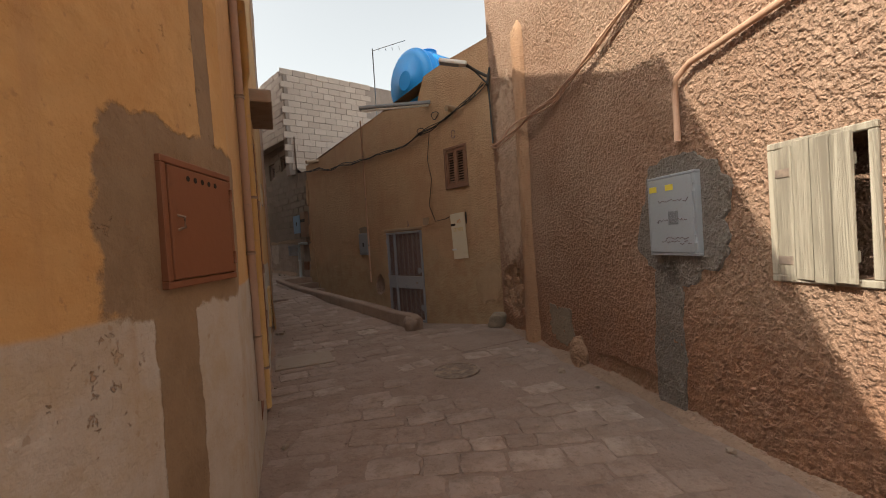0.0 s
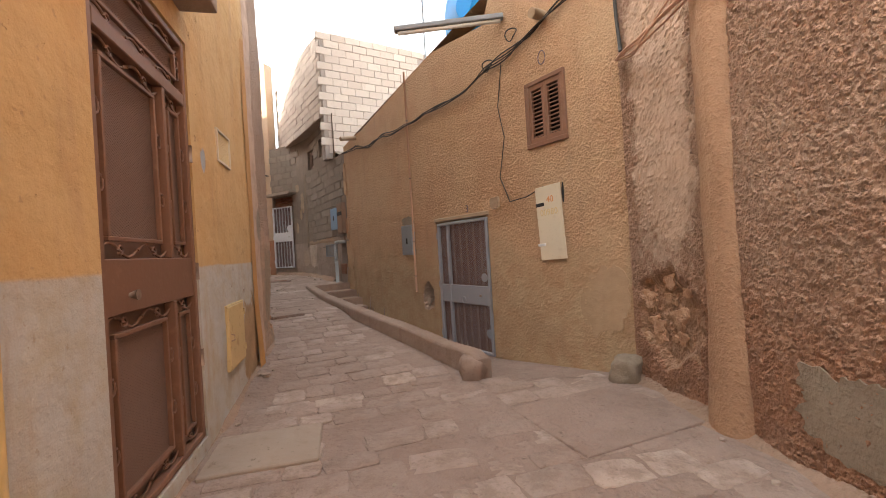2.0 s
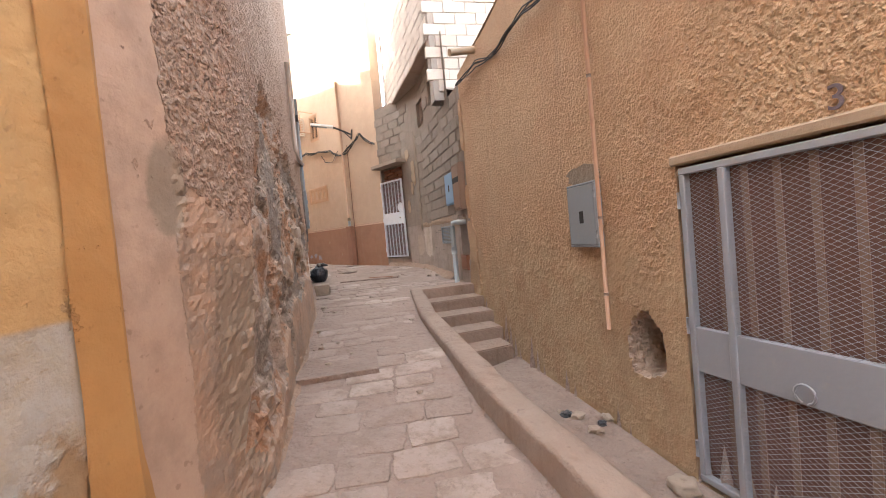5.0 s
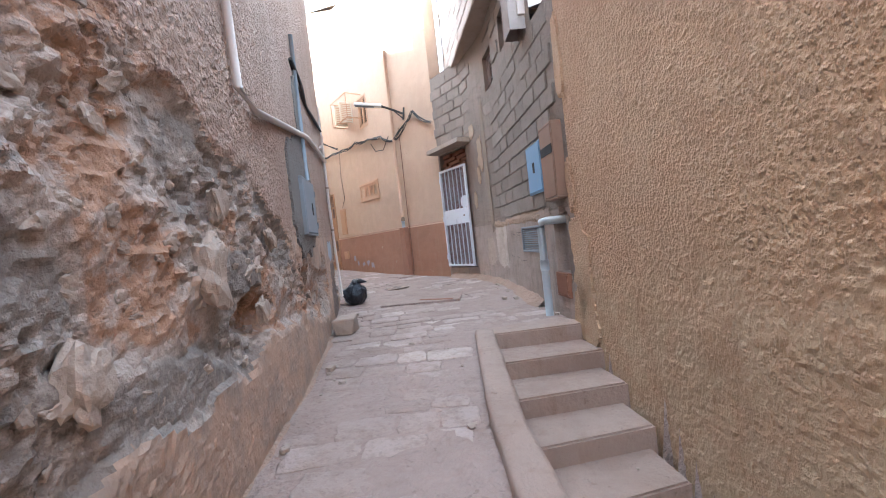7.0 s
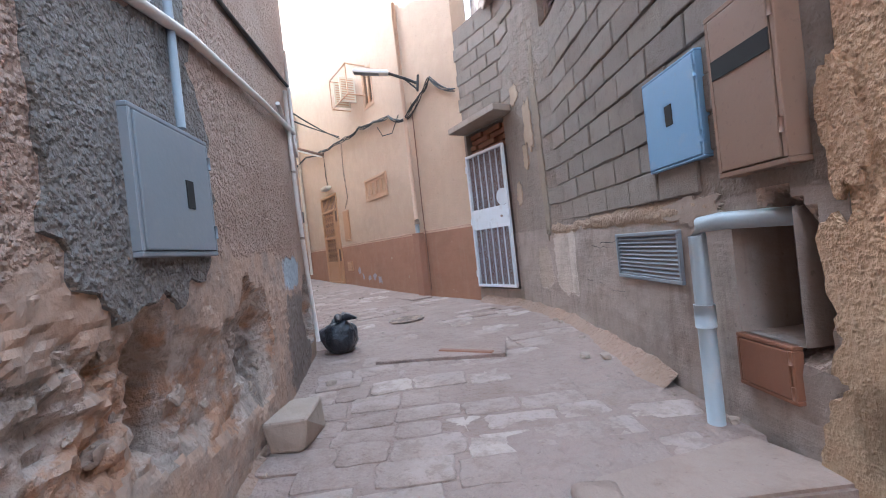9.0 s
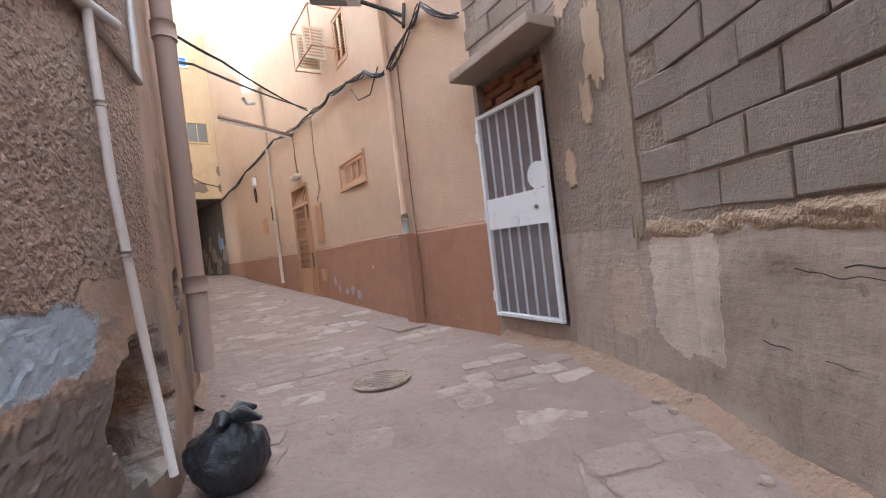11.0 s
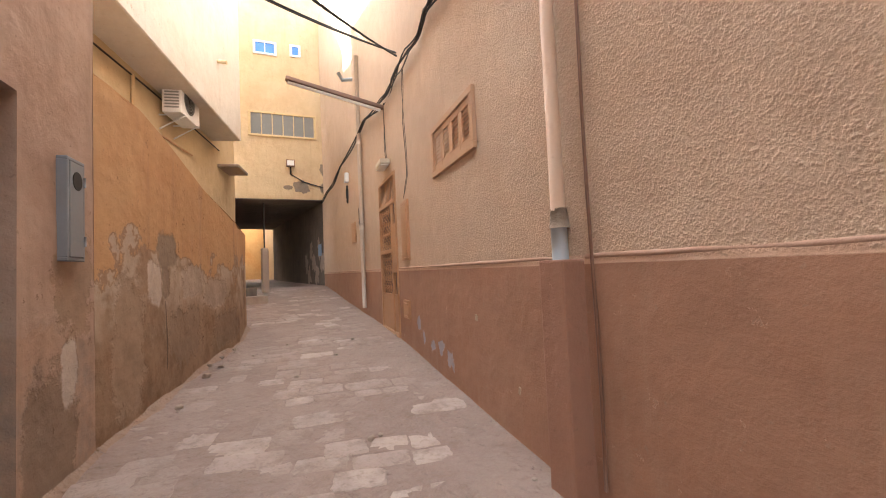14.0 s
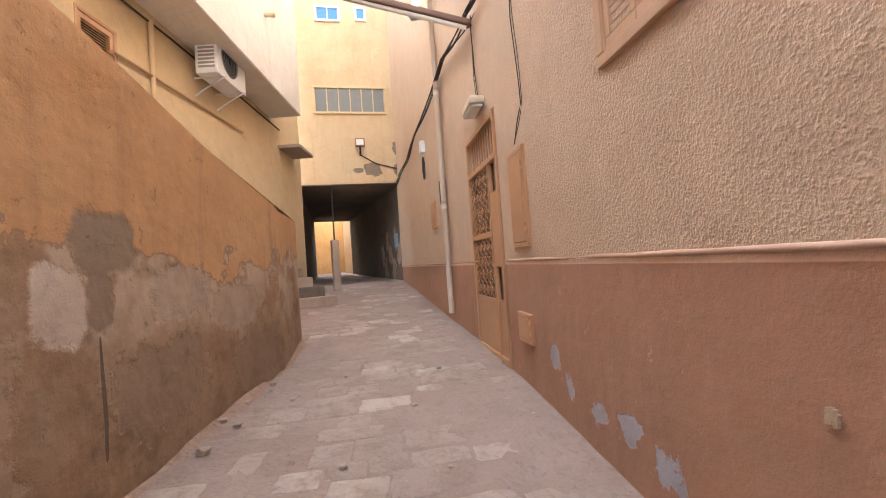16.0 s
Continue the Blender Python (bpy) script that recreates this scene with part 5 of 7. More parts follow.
for i in range(5):
    a0 = Vector((-4.75 + 0.3 * (4 - i), 12.22 - 0.32 * (4 - i), 0))
    b0 = Vector((-4.03 + 0.235 * (4 - i), 12.81 - 0.335 * (4 - i), 0))
    a0, b0 = a0 + (a0 - b0) * 0.1, b0 + (b0 - a0) * 0.06
    a1, b1 = Vector((-4.92, 12.42, 0)), Vector((-4.4, 13.1, 0))
    z = 0.03 + 0.155 * i
    bm = bmesh.new()
    lo = [bm.verts.new((p.x, p.y, -0.35)) for p in (a0, b0, b1, a1)]
    hi = [bm.verts.new((p.x, p.y, z)) for p in (a0, b0, b1, a1)]
    bm.faces.new(hi)
    for j in range(4):
        bm.faces.new((lo[j], lo[(j + 1) % 4], hi[(j + 1) % 4], hi[j]))
    bmesh.ops.recalc_face_normals(bm, faces=bm.faces)
    bmesh.ops.bevel(bm, geom=[e for e in bm.edges if all(v in hi for v in e.verts)], offset=0.015, segments=2, affect="EDGES")
    for v in bm.verts:
        v.co -= Vector((-3.9, 12.0, 0.0))
    part("step", bm, M_kerb, steps)
rock("rubble_stone", -1.35, 9.22, 0.1, 3, M_conc, "loose rubble stone by the door", 0.5, z=-0.16)
for i in range(9):
    rnd = random.Random(i)
    rock("rubble_stone", -1.75 - rnd.random() * 0.5, 9.75 + rnd.random() * 0.35, rnd.uniform(0.03, 0.07), i, M_conc if i % 3 else M_bag, "small loose rubble piece" if i % 3 else "crumpled dark plastic scrap", 0.6, z=-0.16, category="debris")

# ---------------------------------------------------------------- grey block house
t, w, h = hatch("meter_box", R3, (-4.44, 13.27), (-4.78, 13.68), 2.03, 2.6, M_blue, "sky-blue sheet metal meter box on block wall", "meter box", frame_w=0.015, proud=0.05, handle=False)
part("window_grid", box((-0.035, 0.054, 0.24), (0.035, 0.0575, 0.36), 0.003), M_hole, t, "dark reading slot")
t, w, h = hatch("gas_cabinet", R3, (-4.08, 12.86), (-4.34, 13.15), 1.89, 2.66, M_cab, "brown wooden meter cabinet with a dark slot", "cabinet", frame_w=0.025, proud=0.1, handle=False, frame_mat=M_cab)
part("reading_slot", box((-w / 2 + 0.03, 0.1, 0.46), (w / 2 - 0.03, 0.108, 0.55), 0.001), M_hole, t, "dark reading slot")
m, w = R3.between((-4.66, 13.54), (-5.21, 14.18), 1.32, 0.0)
vg = thing("wall_vent", m, "grey slatted metal wall vent", "vent")
bm = bmesh.new()
for lo, hi in (((-w / 2, -0.02, 0), (w / 2, 0.03, 0.025)), ((-w / 2, -0.02, 0.315), (w / 2, 0.03, 0.34)), ((-w / 2, -0.02, 0.025), (-w / 2 + 0.025, 0.03, 0.315)), ((w / 2 - 0.025, -0.02, 0.025), (w / 2, 0.03, 0.315))):
    add_box(bm, lo, hi, 0.004)
part("frame", bm, M_gbox, vg)
for k in range(10):
    sl = part("slat", box((-w / 2 + 0.025, -0.012, -0.003), (w / 2 - 0.025, 0.016, 0.003), 0.001), M_gbox, vg)
    sl.location, sl.rotation_euler = (0, 0.008, 0.042 + k * 0.0285), (radians(-35), 0, 0)
q = R3.place(-4.46, 13.29, 0.0, 0.12)
pipe_run("waste_pipe", [q @ Vector(p) for p in ((-0.38, -0.2, 1.68), (-0.16, -0.02, 1.69), (-0.05, 0.0, 1.68), (0.0, 0.0, 1.62), (0.0, 0.0, 1.15), (0.0, 0.0, 0.62))], 0.043, M_pvcg, "grey plastic elbow waste pipe down to the ground", joints=[q @ Vector((0, 0, 1.2))], sides=16)
t, w, h = hatch("low_hatch", R3, (-4.18, 12.98), (-4.4, 13.23), 0.86, 1.12, M_brown2, "small rusty hatch below the broken hole", "hatch", frame_w=0.02, proud=0.03, handle=False)
for x, y, z, w, h, k, mt in ((-6.5, 15.48, 3.1, 0.22, 0.6, 61, M_flake), (-6.62, 15.57, 2.75, 0.12, 0.3, 62, M_flake), (-6.75, 15.68, 3.6, 0.25, 0.25, 63, M_flake), (-6.85, 15.75, 2.3, 0.15, 0.3, 65, M_flake), (-6.32, 15.35, 2.9, 0.14, 2.4, 66, M_cem), (-4.6, 13.45, 1.76, 0.5, 0.16, 67, M_conc)):
    patch("mortar_patch", WALL_R3, R3, x, y, z, w, h, mt, k, proud=0.014 if w < 0.6 else 0.032, ragged=0.4 if w < 0.6 else 0.25)
for a, b, z0, z1 in (((-5.75, 14.8), (-6.1, 15.17), 4.05, 4.6), ((-5.0, 13.93), (-5.35, 14.34), 4.2, 4.7)):
    m, w = R3.between(a, b, z0, -0.1)
    shutter("small_window", m, w, z1 - z0, M_panel, "small dark window under the overhang", 1, 6, 0.04)
m, w = R3.between((-6.86, 15.76), (-8.0, 16.24), 3.44, -0.05)
tagged(mesh_object("door_lintel", box((-w / 2, -0.1, 0), (w / 2, 0.34, 0.09), 0.015, 2), M_conc), "projecting concrete lintel slab", "lintel", "", "structure").matrix_world = m
m, w = R3.between((-7.09, 15.9), (-7.93, 16.2), 1.03, 0.02)
grille_door("white_door", m, w, 2.05, M_wsteel, M_back, "white steel door with bars over lattice, ring knocker", 6, (0.43, 0.58), lock_side=-1, pitch=0.03, bw=0.015, lat_mat=M_alu)
m, w = R3.between((-7.07, 15.9), (-7.93, 16.2), 3.08, -0.12)
tr = thing("transom", m, "rough dark brick infill above the white door", "brickwork")
for r in range(4):
    for c in range(6):
        part("brick", box((-w / 2 + c * w / 6 + 0.006, -0.05, r * 0.085 + 0.004), (-w / 2 + (c + 1) * w / 6 - 0.006, 0.02 + 0.02 * ((r * 7 + c * 5) % 3), r * 0.085 + 0.078), 0.008), M_brown2, tr)

# rough mortar ledge under the blocks and a bank of orange dirt at the foot
bm = bmesh.new()
prev = None
for s in np.linspace(0.75, R3.find(-6.25, 15.29), 150):
    wide = 0.075 + 0.05 * noise.noise((s * 2.1, 1, 0)) + 0.03 * noise.noise((s * 7, 2, 0))
    row = []
    for u in np.linspace(-1, 1, 9):
        z = 1.78 + 0.03 * noise.noise((s * 1.5, 4, 0)) + u * wide
        proud = -0.012 + (1 - u * u) * (0.026 + 0.014 * noise.noise((s * 5, u * 2, 3))) + 0.01 * noise.noise((s * 18, u * 4, 7))
        row.append(bm.verts.new(R3.place_s(s, z, proud).translation))
    if prev:
        for i in range(8):
            bm.faces.new((prev[i], row[i], row[i + 1], prev[i + 1])).smooth = True
    prev = row
bmesh.ops.recalc_face_normals(bm, faces=bm.faces[:])
part("mortar_ledge", bm, plaster("sandy mortar", (0.5, 0.36, 0.25), (0.42, 0.3, 0.21), (0.3, 0.2, 0.14), 0.01, 0.3, 0.02), WALL_R3, "rough sandy mortar ledge")
for zc, c0, c1 in ((1.62, 1.9, 2.5), (1.58, 2.0, 2.9), (1.2, 1.3, 2.1), (1.24, 2.2, 3.2), (1.05, 1.1, 1.6)):
    bm = bmesh.new()
    add_tube(bm, [R3.place_s(s, zc + 0.05 * noise.noise((s * 2.5, zc, 0)) + 0.02 * noise.noise((s * 11, zc, 0)), -0.001).translation for s in np.linspace(c0, c1, 40)], [0.0035 * math.sin(math.pi * i / 39) + 0.0008 for i in range(40)], 5)
    part("crack", bm, M_hole, WALL_R3, "dark horizontal crack")


def dirt_bank(line, s0, s1, w, h, seed):
    bm = bmesh.new()
    prev = None
    for s in np.linspace(s0, s1, int((s1 - s0) / 0.08)):
        k = 1 + 0.45 * noise.noise((s * 1.7, seed, 0)) + 0.2 * noise.noise((s * 6, seed, 0))
        row = []
        for u in (0.0, 0.25, 0.5, 0.75, 1.0):
            q = line.place_s(s, 0, -0.03 + u * w * k).translation
            row.append(bm.verts.new((q.x, q.y, ground(q.x, q.y) - 0.03 + h * k * (1 - u) ** 1.7 + 0.012 * noise.noise((s * 9, u * 7, seed)))))
        if prev:
            for j in range(4):
                bm.faces.new((prev[j], prev[j + 1], row[j + 1], row[j])).smooth = True
        prev = row
    bmesh.ops.recalc_face_normals(bm, faces=bm.faces)
    return tagged(mesh_object("dirt_bank", bm, M_dirt), "sloping bank of orange dirt at the wall foot", "dirt", "", "structure")


M_dirt = plaster("orange dirt", (0.42, 0.28, 0.2), (0.35, 0.235, 0.165), (0.26, 0.165, 0.115), 0.012, 0.3, 0.02, rows=20)
dirt_bank(R3, 1.2, R3.length - 0.1, 0.24, 0.15, 1)
dirt_bank(LL, 0.0, LL.length, 0.17, 0.09, 2)
dirt_bank(L2, 0.2, 6.5, 0.14, 0.07, 3)
dirt_bank(L1, 8.6, L1.length, 0.14, 0.07, 4)
dirt_bank(R1, 5.0, R1.length, 0.25, 0.1, 5)
dirt_bank(L2, 9.0, L2.length, 0.16, 0.1, 6)
for z, w, h, k in ((1.25, 0.42, 0.9, 151), (0.75, 0.5, 0.6, 152), (3.2, 0.16, 0.8, 153), (2.0, 0.14, 0.5, 154)):
    patch("plaster_edge", WALL_R2, R2, -4.02 if z > 1.5 else -3.95, 12.77 if z > 1.5 else 12.69, z, w, h, M_r2, k, proud=0.02, ragged=0.35, label="broken plaster edge")
# blocks, each one laid in its course
M_blk = Mat("hollow concrete block", 0.95)
_r = M_blk.rand()
_c = M_blk.mix(_r, (0.215, 0.176, 0.143), (0.274, 0.227, 0.185))
_c = M_blk.mix(M_blk.math("MULTIPLY", M_blk.ramp(M_blk.noise(9, 6, 0.7), 0.5, 0.72), 0.5), _c, (0.148, 0.108, 0.084))
M_blk.color(_c).bump(M_blk.noise(45, 5, 0.75), 0.014).bump(M_blk.noise(12, 4), 0.008)
M_blku = Mat("pale concrete block", 0.95)
_c = M_blku.mix(M_blku.rand(), (0.5, 0.42, 0.36), (0.6, 0.52, 0.45))
_c = M_blku.mix(M_blku.math("MULTIPLY", M_blku.ramp(M_blku.noise(9, 6, 0.7), 0.5, 0.72), 0.3), _c, (0.36, 0.29, 0.24))
M_blku.color(_c).bump(M_blku.noise(60, 5, 0.7), 0.006)


def block_mesh(name, w, h, d, seed):
    bm = box((-w / 2, -d, -h / 2), (w / 2, 0.0, h / 2), 0.007, 1)
    for v in bm.verts:
        v.co += Vector((noise.noise(v.co * 9 + Vector((seed, 0, 0))), 0.4 * noise.noise(v.co * 9 + Vector((0, seed, 0))), noise.noise(v.co * 9 + Vector((0, 0, seed))))) * 0.013
    me = bpy.data.meshes.new(name)
    bm.to_mesh(me)
    bm.free()
    return me


BLOCKS = [block_mesh("brick", 0.392, 0.19, 0.06, k * 3.1) for k in range(4)]
for me in BLOCKS:
    me.materials.append(M_blk.m)
BLOCKSU = [block_mesh("brick", 0.392, 0.19, 0.06, k * 3.1) for k in range(4)]
for me in BLOCKSU:
    me.materials.append(M_blku.m)


def blockwork(parent, line, s0, s1, z0, z1, meshes, proud=0.02, avoid=()):
    rnd = random.Random(5)
    row = 0
    z = z0
    while z + 0.1 < z1:
        s = s0 + (0.2 if row % 2 else 0.0) - 0.1
        while s + 0.2 < s1:
            c = s + 0.2
            if not any(a - 0.17 < c < b + 0.17 and lo - 0.08 < z + 0.1 < hi + 0.08 for a, b, lo, hi in avoid) and s0 - 0.02 < s + 0.02:
                ob = new("brick", rnd.choice(meshes))
                ob.parent = parent
                ob.matrix_world = line.place_s(c, z + 0.1, proud + rnd.uniform(-0.006, 0.008)) @ pose(0, 0, 0, rnd.uniform(-0.8, 0.8), rnd.uniform(-0.7, 0.7), rnd.uniform(-0.8, 0.8))
            s += 0.4
        z += 0.2
        row += 1


def rect(line, a, b, lo, hi):
    s0, s1 = sorted((line.find(*a), line.find(*b)))
    return (s0, s1, lo, hi)


blockwork(WALL_R3, R3, 0.08, R3.find(-6.2, 15.25), 1.85, 3.8, BLOCKS, 0.016, [rect(R3, (-4.0, 12.77), (-4.36, 13.16), 1.8, 2.0)])
blockwork(WALL_R3, R3, 0.68, R3.find(-6.2, 15.25), 3.85, 5.05, BLOCKS, 0.016, [rect(R3, (-5.75, 14.8), (-6.1, 15.17), 4.0, 4.7), rect(R3, (-5.0, 13.93), (-5.35, 14.34), 4.15, 4.75)])
blockwork(WALL_R3, R3, R3.find(-6.5, 15.5), R3.find(-7.9, 16.2), 3.62, 5.0, BLOCKS, 0.008)
blockwork(WALL_OV, OV, 0.0, OV.length - 0.2, 5.05, 7.2, BLOCKSU)
blockwork(WALL_OVS, OVS, OVS.length - 3.2, OVS.length + 0.02, 4.05, 7.2, BLOCKSU)
bm = bmesh.new()
vs = [bm.verts.new(p) for p in ((-4.68, 13.26, 5.04), (-7.85, 16.62, 5.04), (-6.6, 17.4, 5.04), (-3.6, 14.1, 5.04))]
bm.faces.new(vs)
r = bmesh.ops.extrude_face_region(bm, geom=list(bm.faces))
for v in r["geom"]:
    if isinstance(v, bmesh.types.BMVert):
        v.co.z += 0.12
bmesh.ops.recalc_face_normals(bm, faces=bm.faces)
part("slab", bm, M_conc, WALL_OV, "rough concrete floor slab underside")

# ---------------------------------------------------------------- peach house
q = R4.place(-9.37, 16.494, 0.0, 0.0)
dp = thing("downpipe", q, "boxed downpipe, brick-red casing below and pinkish pipe above", "downpipe")
part("casing", box((-0.1, -0.05, 0.75), (0.1, 0.12, 2.02), 0.012, 2), plaster("brick-red casing", (0.44, 0.23, 0.15), (0.40, 0.205, 0.13), (0.36, 0.2, 0.13), 0.0, 0.2), dp)
part("coupling", tube([(0, 0.055, 2.0), (0, 0.055, 2.2)], 0.041, 16), M_pvcg, dp, "grey plastic coupling")
part("tube", tube([(0, 0.055, 2.2), (0, 0.055, 4.2), (0, 0.055, 6.3)], 0.036, 16), M_ppipe, dp)
part("mortar_collar", tube([(0, 0.05, 2.18), (0, 0.05, 2.28)], [0.052, 0.04], 12), M_cem, dp, "grey mortar collar")
cable("wall_cable", [on(R4, -9.2, 16.46, z, 0.02) for z in (0.95, 2.1, 3.3, 4.4)], 0.008, "thin dark cable beside the downpipe", 1, M_brown)
rail_bm = bmesh.new()
for s0, s1 in ((0.02, R4.find(-9.26, 16.47)), (R4.find(-9.49, 16.53), R4.find(-13.3, 17.75)), (R4.find(-14.36, 18.06), R4.length)):
    add_tube(rail_bm, [R4.place_s(s, 2.03 + 0.006 * noise.noise((s * 3, 0, 0)), -0.004).translation for s in np.linspace(s0, s1, max(6, int((s1 - s0) / 0.12)))], 0.013, 8)
part("dado_rail", rail_bm, plaster("pale peach rail", (0.66, 0.44, 0.32), (0.62, 0.4, 0.28), (0.5, 0.3, 0.2), 0.0, 0.3), WALL_R4, "pale plaster dado rail")
m, w = R4.between((-10.42, 16.83), (-11.47, 17.17), 2.92, 0.0)
shutter("vent_window", m, w, 0.5, M_tan, "tan louvred ventilation window", 4, 7, 0.06)
m, w = R4.between((-10.6, 16.88), (-11.1, 17.04), 4.9, -0.02)
shutter("upper_window", m, w, 0.85, M_tan, "upper window with pale louvred shutters", 2, 12, 0.05)
cage = thing("window_cage", R4.place(-11.25, 17.09, 5.15, 0.0), "rusty open iron cage around the upper window", "window guard")
for z in (0.0, 0.65):
    bm = bmesh.new()
    add_tube(bm, [(-0.4, 0, z), (-0.4, 0.45, z), (0.6, 0.45, z), (0.6, 0, z)], 0.014, 6)
    part("rail", bm, M_orsteel, cage)
for x, y in ((-0.4, 0.45), (0.6, 0.45)):
    part("post", tube([(x, y, 0), (x, y, 0.65)], 0.012, 6), M_orsteel, cage)
for x in (0.14, 0.5):
    leaf = part("open_shutter", box((x, 0.03, 0.04), (x + 0.03, 0.4, 0.6), 0.005), M_plate, cage, "pale open louvred shutter leaf")
    for k in range(9):
        part("slat", box((x - 0.008, 0.07, 0.09 + k * 0.054), (x + 0.038, 0.36, 0.115 + k * 0.054), 0.003), M_tan, leaf)
m, w = R4.between((-13.36, 17.765), (-14.5, 18.085), 1.02, -0.03)
od = thing("ornate_door", m, "tan ironwork door with diamond scroll lattice and barred transom", "door")
bm = bmesh.new()
for lo, hi in (((-w / 2, 0, 0), (-w / 2 + 0.05, 0.05, 2.46)), ((w / 2 - 0.05, 0, 0), (w / 2, 0.05, 2.46)), ((-w / 2 + 0.05, 0, 2.41), (w / 2 - 0.05, 0.05, 2.46)), ((-w / 2 + 0.05, 0, 2.0), (w / 2 - 0.05, 0.05, 2.06)), ((-w / 2 + 0.05, 0, 0), (w / 2 - 0.05, 0.05, 0.06)), ((-0.3, 0, 0.06), (-0.26, 0.05, 2.0))):
    add_box(bm, lo, hi, 0.005)
part("frame", bm, M_orsteel, od)
part("backing_sheet", box((-w / 2 + 0.02, -0.04, 0.02), (w / 2 - 0.02, -0.02, 2.44)), M_slat, od)
part("lock_panel", box((-w / 2 + 0.05, 0.0, 0.95), (-0.3, 0.045, 1.7), 0.004), M_orsteel, od)
part("kick_panel", box((-0.26, 0.0, 0.06), (w / 2 - 0.05, 0.03, 0.62), 0.004), M_orsteel, od)
part("kick_panel", box((-w / 2 + 0.05, 0.0, 0.06), (-0.3, 0.03, 0.62), 0.004), M_orsteel, od)
part("cross_rail", box((-0.26, 0.0, 1.26), (w / 2 - 0.05, 0.045, 1.32), 0.004), M_orsteel, od)
for z0, z1 in ((0.62, 1.26), (1.32, 2.0)):
    lat = part("lattice", mesh_panel(w / 2 + 0.21, z1 - z0, 0.17, 0.008), M_orsteel, od, "diamond lattice of tan iron rods")
    lat.location = ((w / 2 - 0.31) / 2, 0.015, z0)
    for r in range(4):
        for c in range(5):
            bm = bmesh.new()
            cx, cz = -0.2 + c * 0.155, z0 + 0.08 + r * (z1 - z0 - 0.16) / 3
            add_tube(bm, [(cx + 0.032 * math.cos(a), 0.025, cz + 0.042 * math.sin(a)) for a in np.linspace(0, 6.2, 10)], 0.007, 5)
            part("scroll", bm, M_orsteel, od)
for i in range(11):
    x = -w / 2 + 0.1 + i * (w - 0.2) / 10
    part("bar", tube([(x, 0.02, 2.06), (x, 0.02, 2.41)], 0.009, 6), M_orsteel, od)
hatch("meter_cover", R4, (-12.62, 17.53), (-12.98, 17.64), 2.13, 2.92, M_orsteel, "tan sheet cover beside the ornate door", "meter cover", frame_w=0.04, proud=0.025, handle=False)
hatch("small_vent", R4, (-12.7, 17.55), (-13.0, 17.65), 1.36, 1.6, M_orsteel, "small square terracotta vent low on the dado", "vent", frame_w=0.035, proud=0.03, handle=False)
hatch("meter_cover", R4, (-16.45, 18.5), (-16.85, 18.6), 2.65, 3.1, M_orsteel, "narrow tan cover near the passage", "meter cover", frame_w=0.03, proud=0.02, handle=False)
dl = thing("door_light", R4.place(-13.85, 17.92, 3.6, 0.0), "small tilted bulkhead light over the door", "lamp")
part("housing", box((-0.22, 0.0, 0.06), (0.22, 0.16, 0.14), 0.02, 2), M_plate, dl)
part("diffuser", box((-0.2, 0.02, 0.03), (0.2, 0.15, 0.059), 0.01), M_lampw, dl)
for x, z, k in ((-10.6, 1.6, 81), (-9.95, 1.2, 82), (-11.3, 1.5, 84), (-8.7, 1.45, 83)):
    patch("scuff", WALL_R4, R4, x, 16.5 + (x + 9.4) * -0.319, z, 0.03, 0.05, M_flake, k, proud=0.001, ragged=0.4)
street_lamp(R4.place(-8.95, 16.41, 4.66, 0.02) @ pose(0, 0, 0, 8, 0, -38), 1.15, "slim street lamp on a black wall arm")
CAB = [(-8.05, 16.23, 4.2), (-8.6, 16.34, 4.6), (-8.85, 16.4, 4.45), (-9.4, 16.5, 4.12), (-10.0, 16.7, 4.42), (-10.6, 16.88, 4.5), (-11.4, 17.14, 4.62), (-12.1, 17.36, 4.6), (-13.0, 17.65, 4.7), (-14.0, 17.97, 4.75), (-15.04, 18.2, 4.85), (-17.8, 18.8, 4.62), (-19.8, 19.22, 4.4), (-21.3, 19.55, 4.3)]
cable("cable_bundle", [on(R4, x, y, z, 0.06) for x, y, z in CAB], 0.009, "thick tangled cable bundle along the peach wall", 6, None, 21, 0.04)
cable("hanging_cable", [on(R4, *p, 0.03) for p in ((-12.55, 17.5, 4.6), (-12.6, 17.52, 3.9), (-12.55, 17.5, 3.2), (-12.75, 17.57, 2.95))], 0.004, "cable dropping from the bundle to the cover", 2, None, 22)
cable("hanging_cable", [on(R4, *p, 0.03) for p in ((-13.85, 17.92, 4.7), (-13.9, 17.93, 4.2), (-13.85, 17.92, 3.75))], 0.006, "cable dropping to the door light", 2, None, 23)
cable("looped_cable", [on(R4, *p, 0.05) for p in ((-9.6, 16.56, 4.3), (-9.9, 16.66, 4.05), (-10.3, 16.78, 4.1), (-10.5, 16.85, 4.35))], 0.009, "slack loop of cable under the bundle", 1, None, 24)
for i, pts in enumerate((((-12.4, 17.3, 4.66), (-12.0, 15.6, 5.0), (-11.6, 14.2, 5.3)), ((-12.4, 17.3, 4.7), (-13.0, 15.6, 5.3), (-13.6, 14.4, 5.62)))):
    cable("overhead_cable", pts, 0.011, "dark overhead cable crossing the lane", 2, None, 30 + i, 0.05, steps=8)
tube_lamp(Matrix.Translation((-13.9, 17.9, 4.6)) @ Vector((-0.36, -1.4, 0.3)).to_track_quat("Y", "Z").to_matrix().to_4x4(), 1.5, "long brown fluorescent street light on an arm", M_slat)
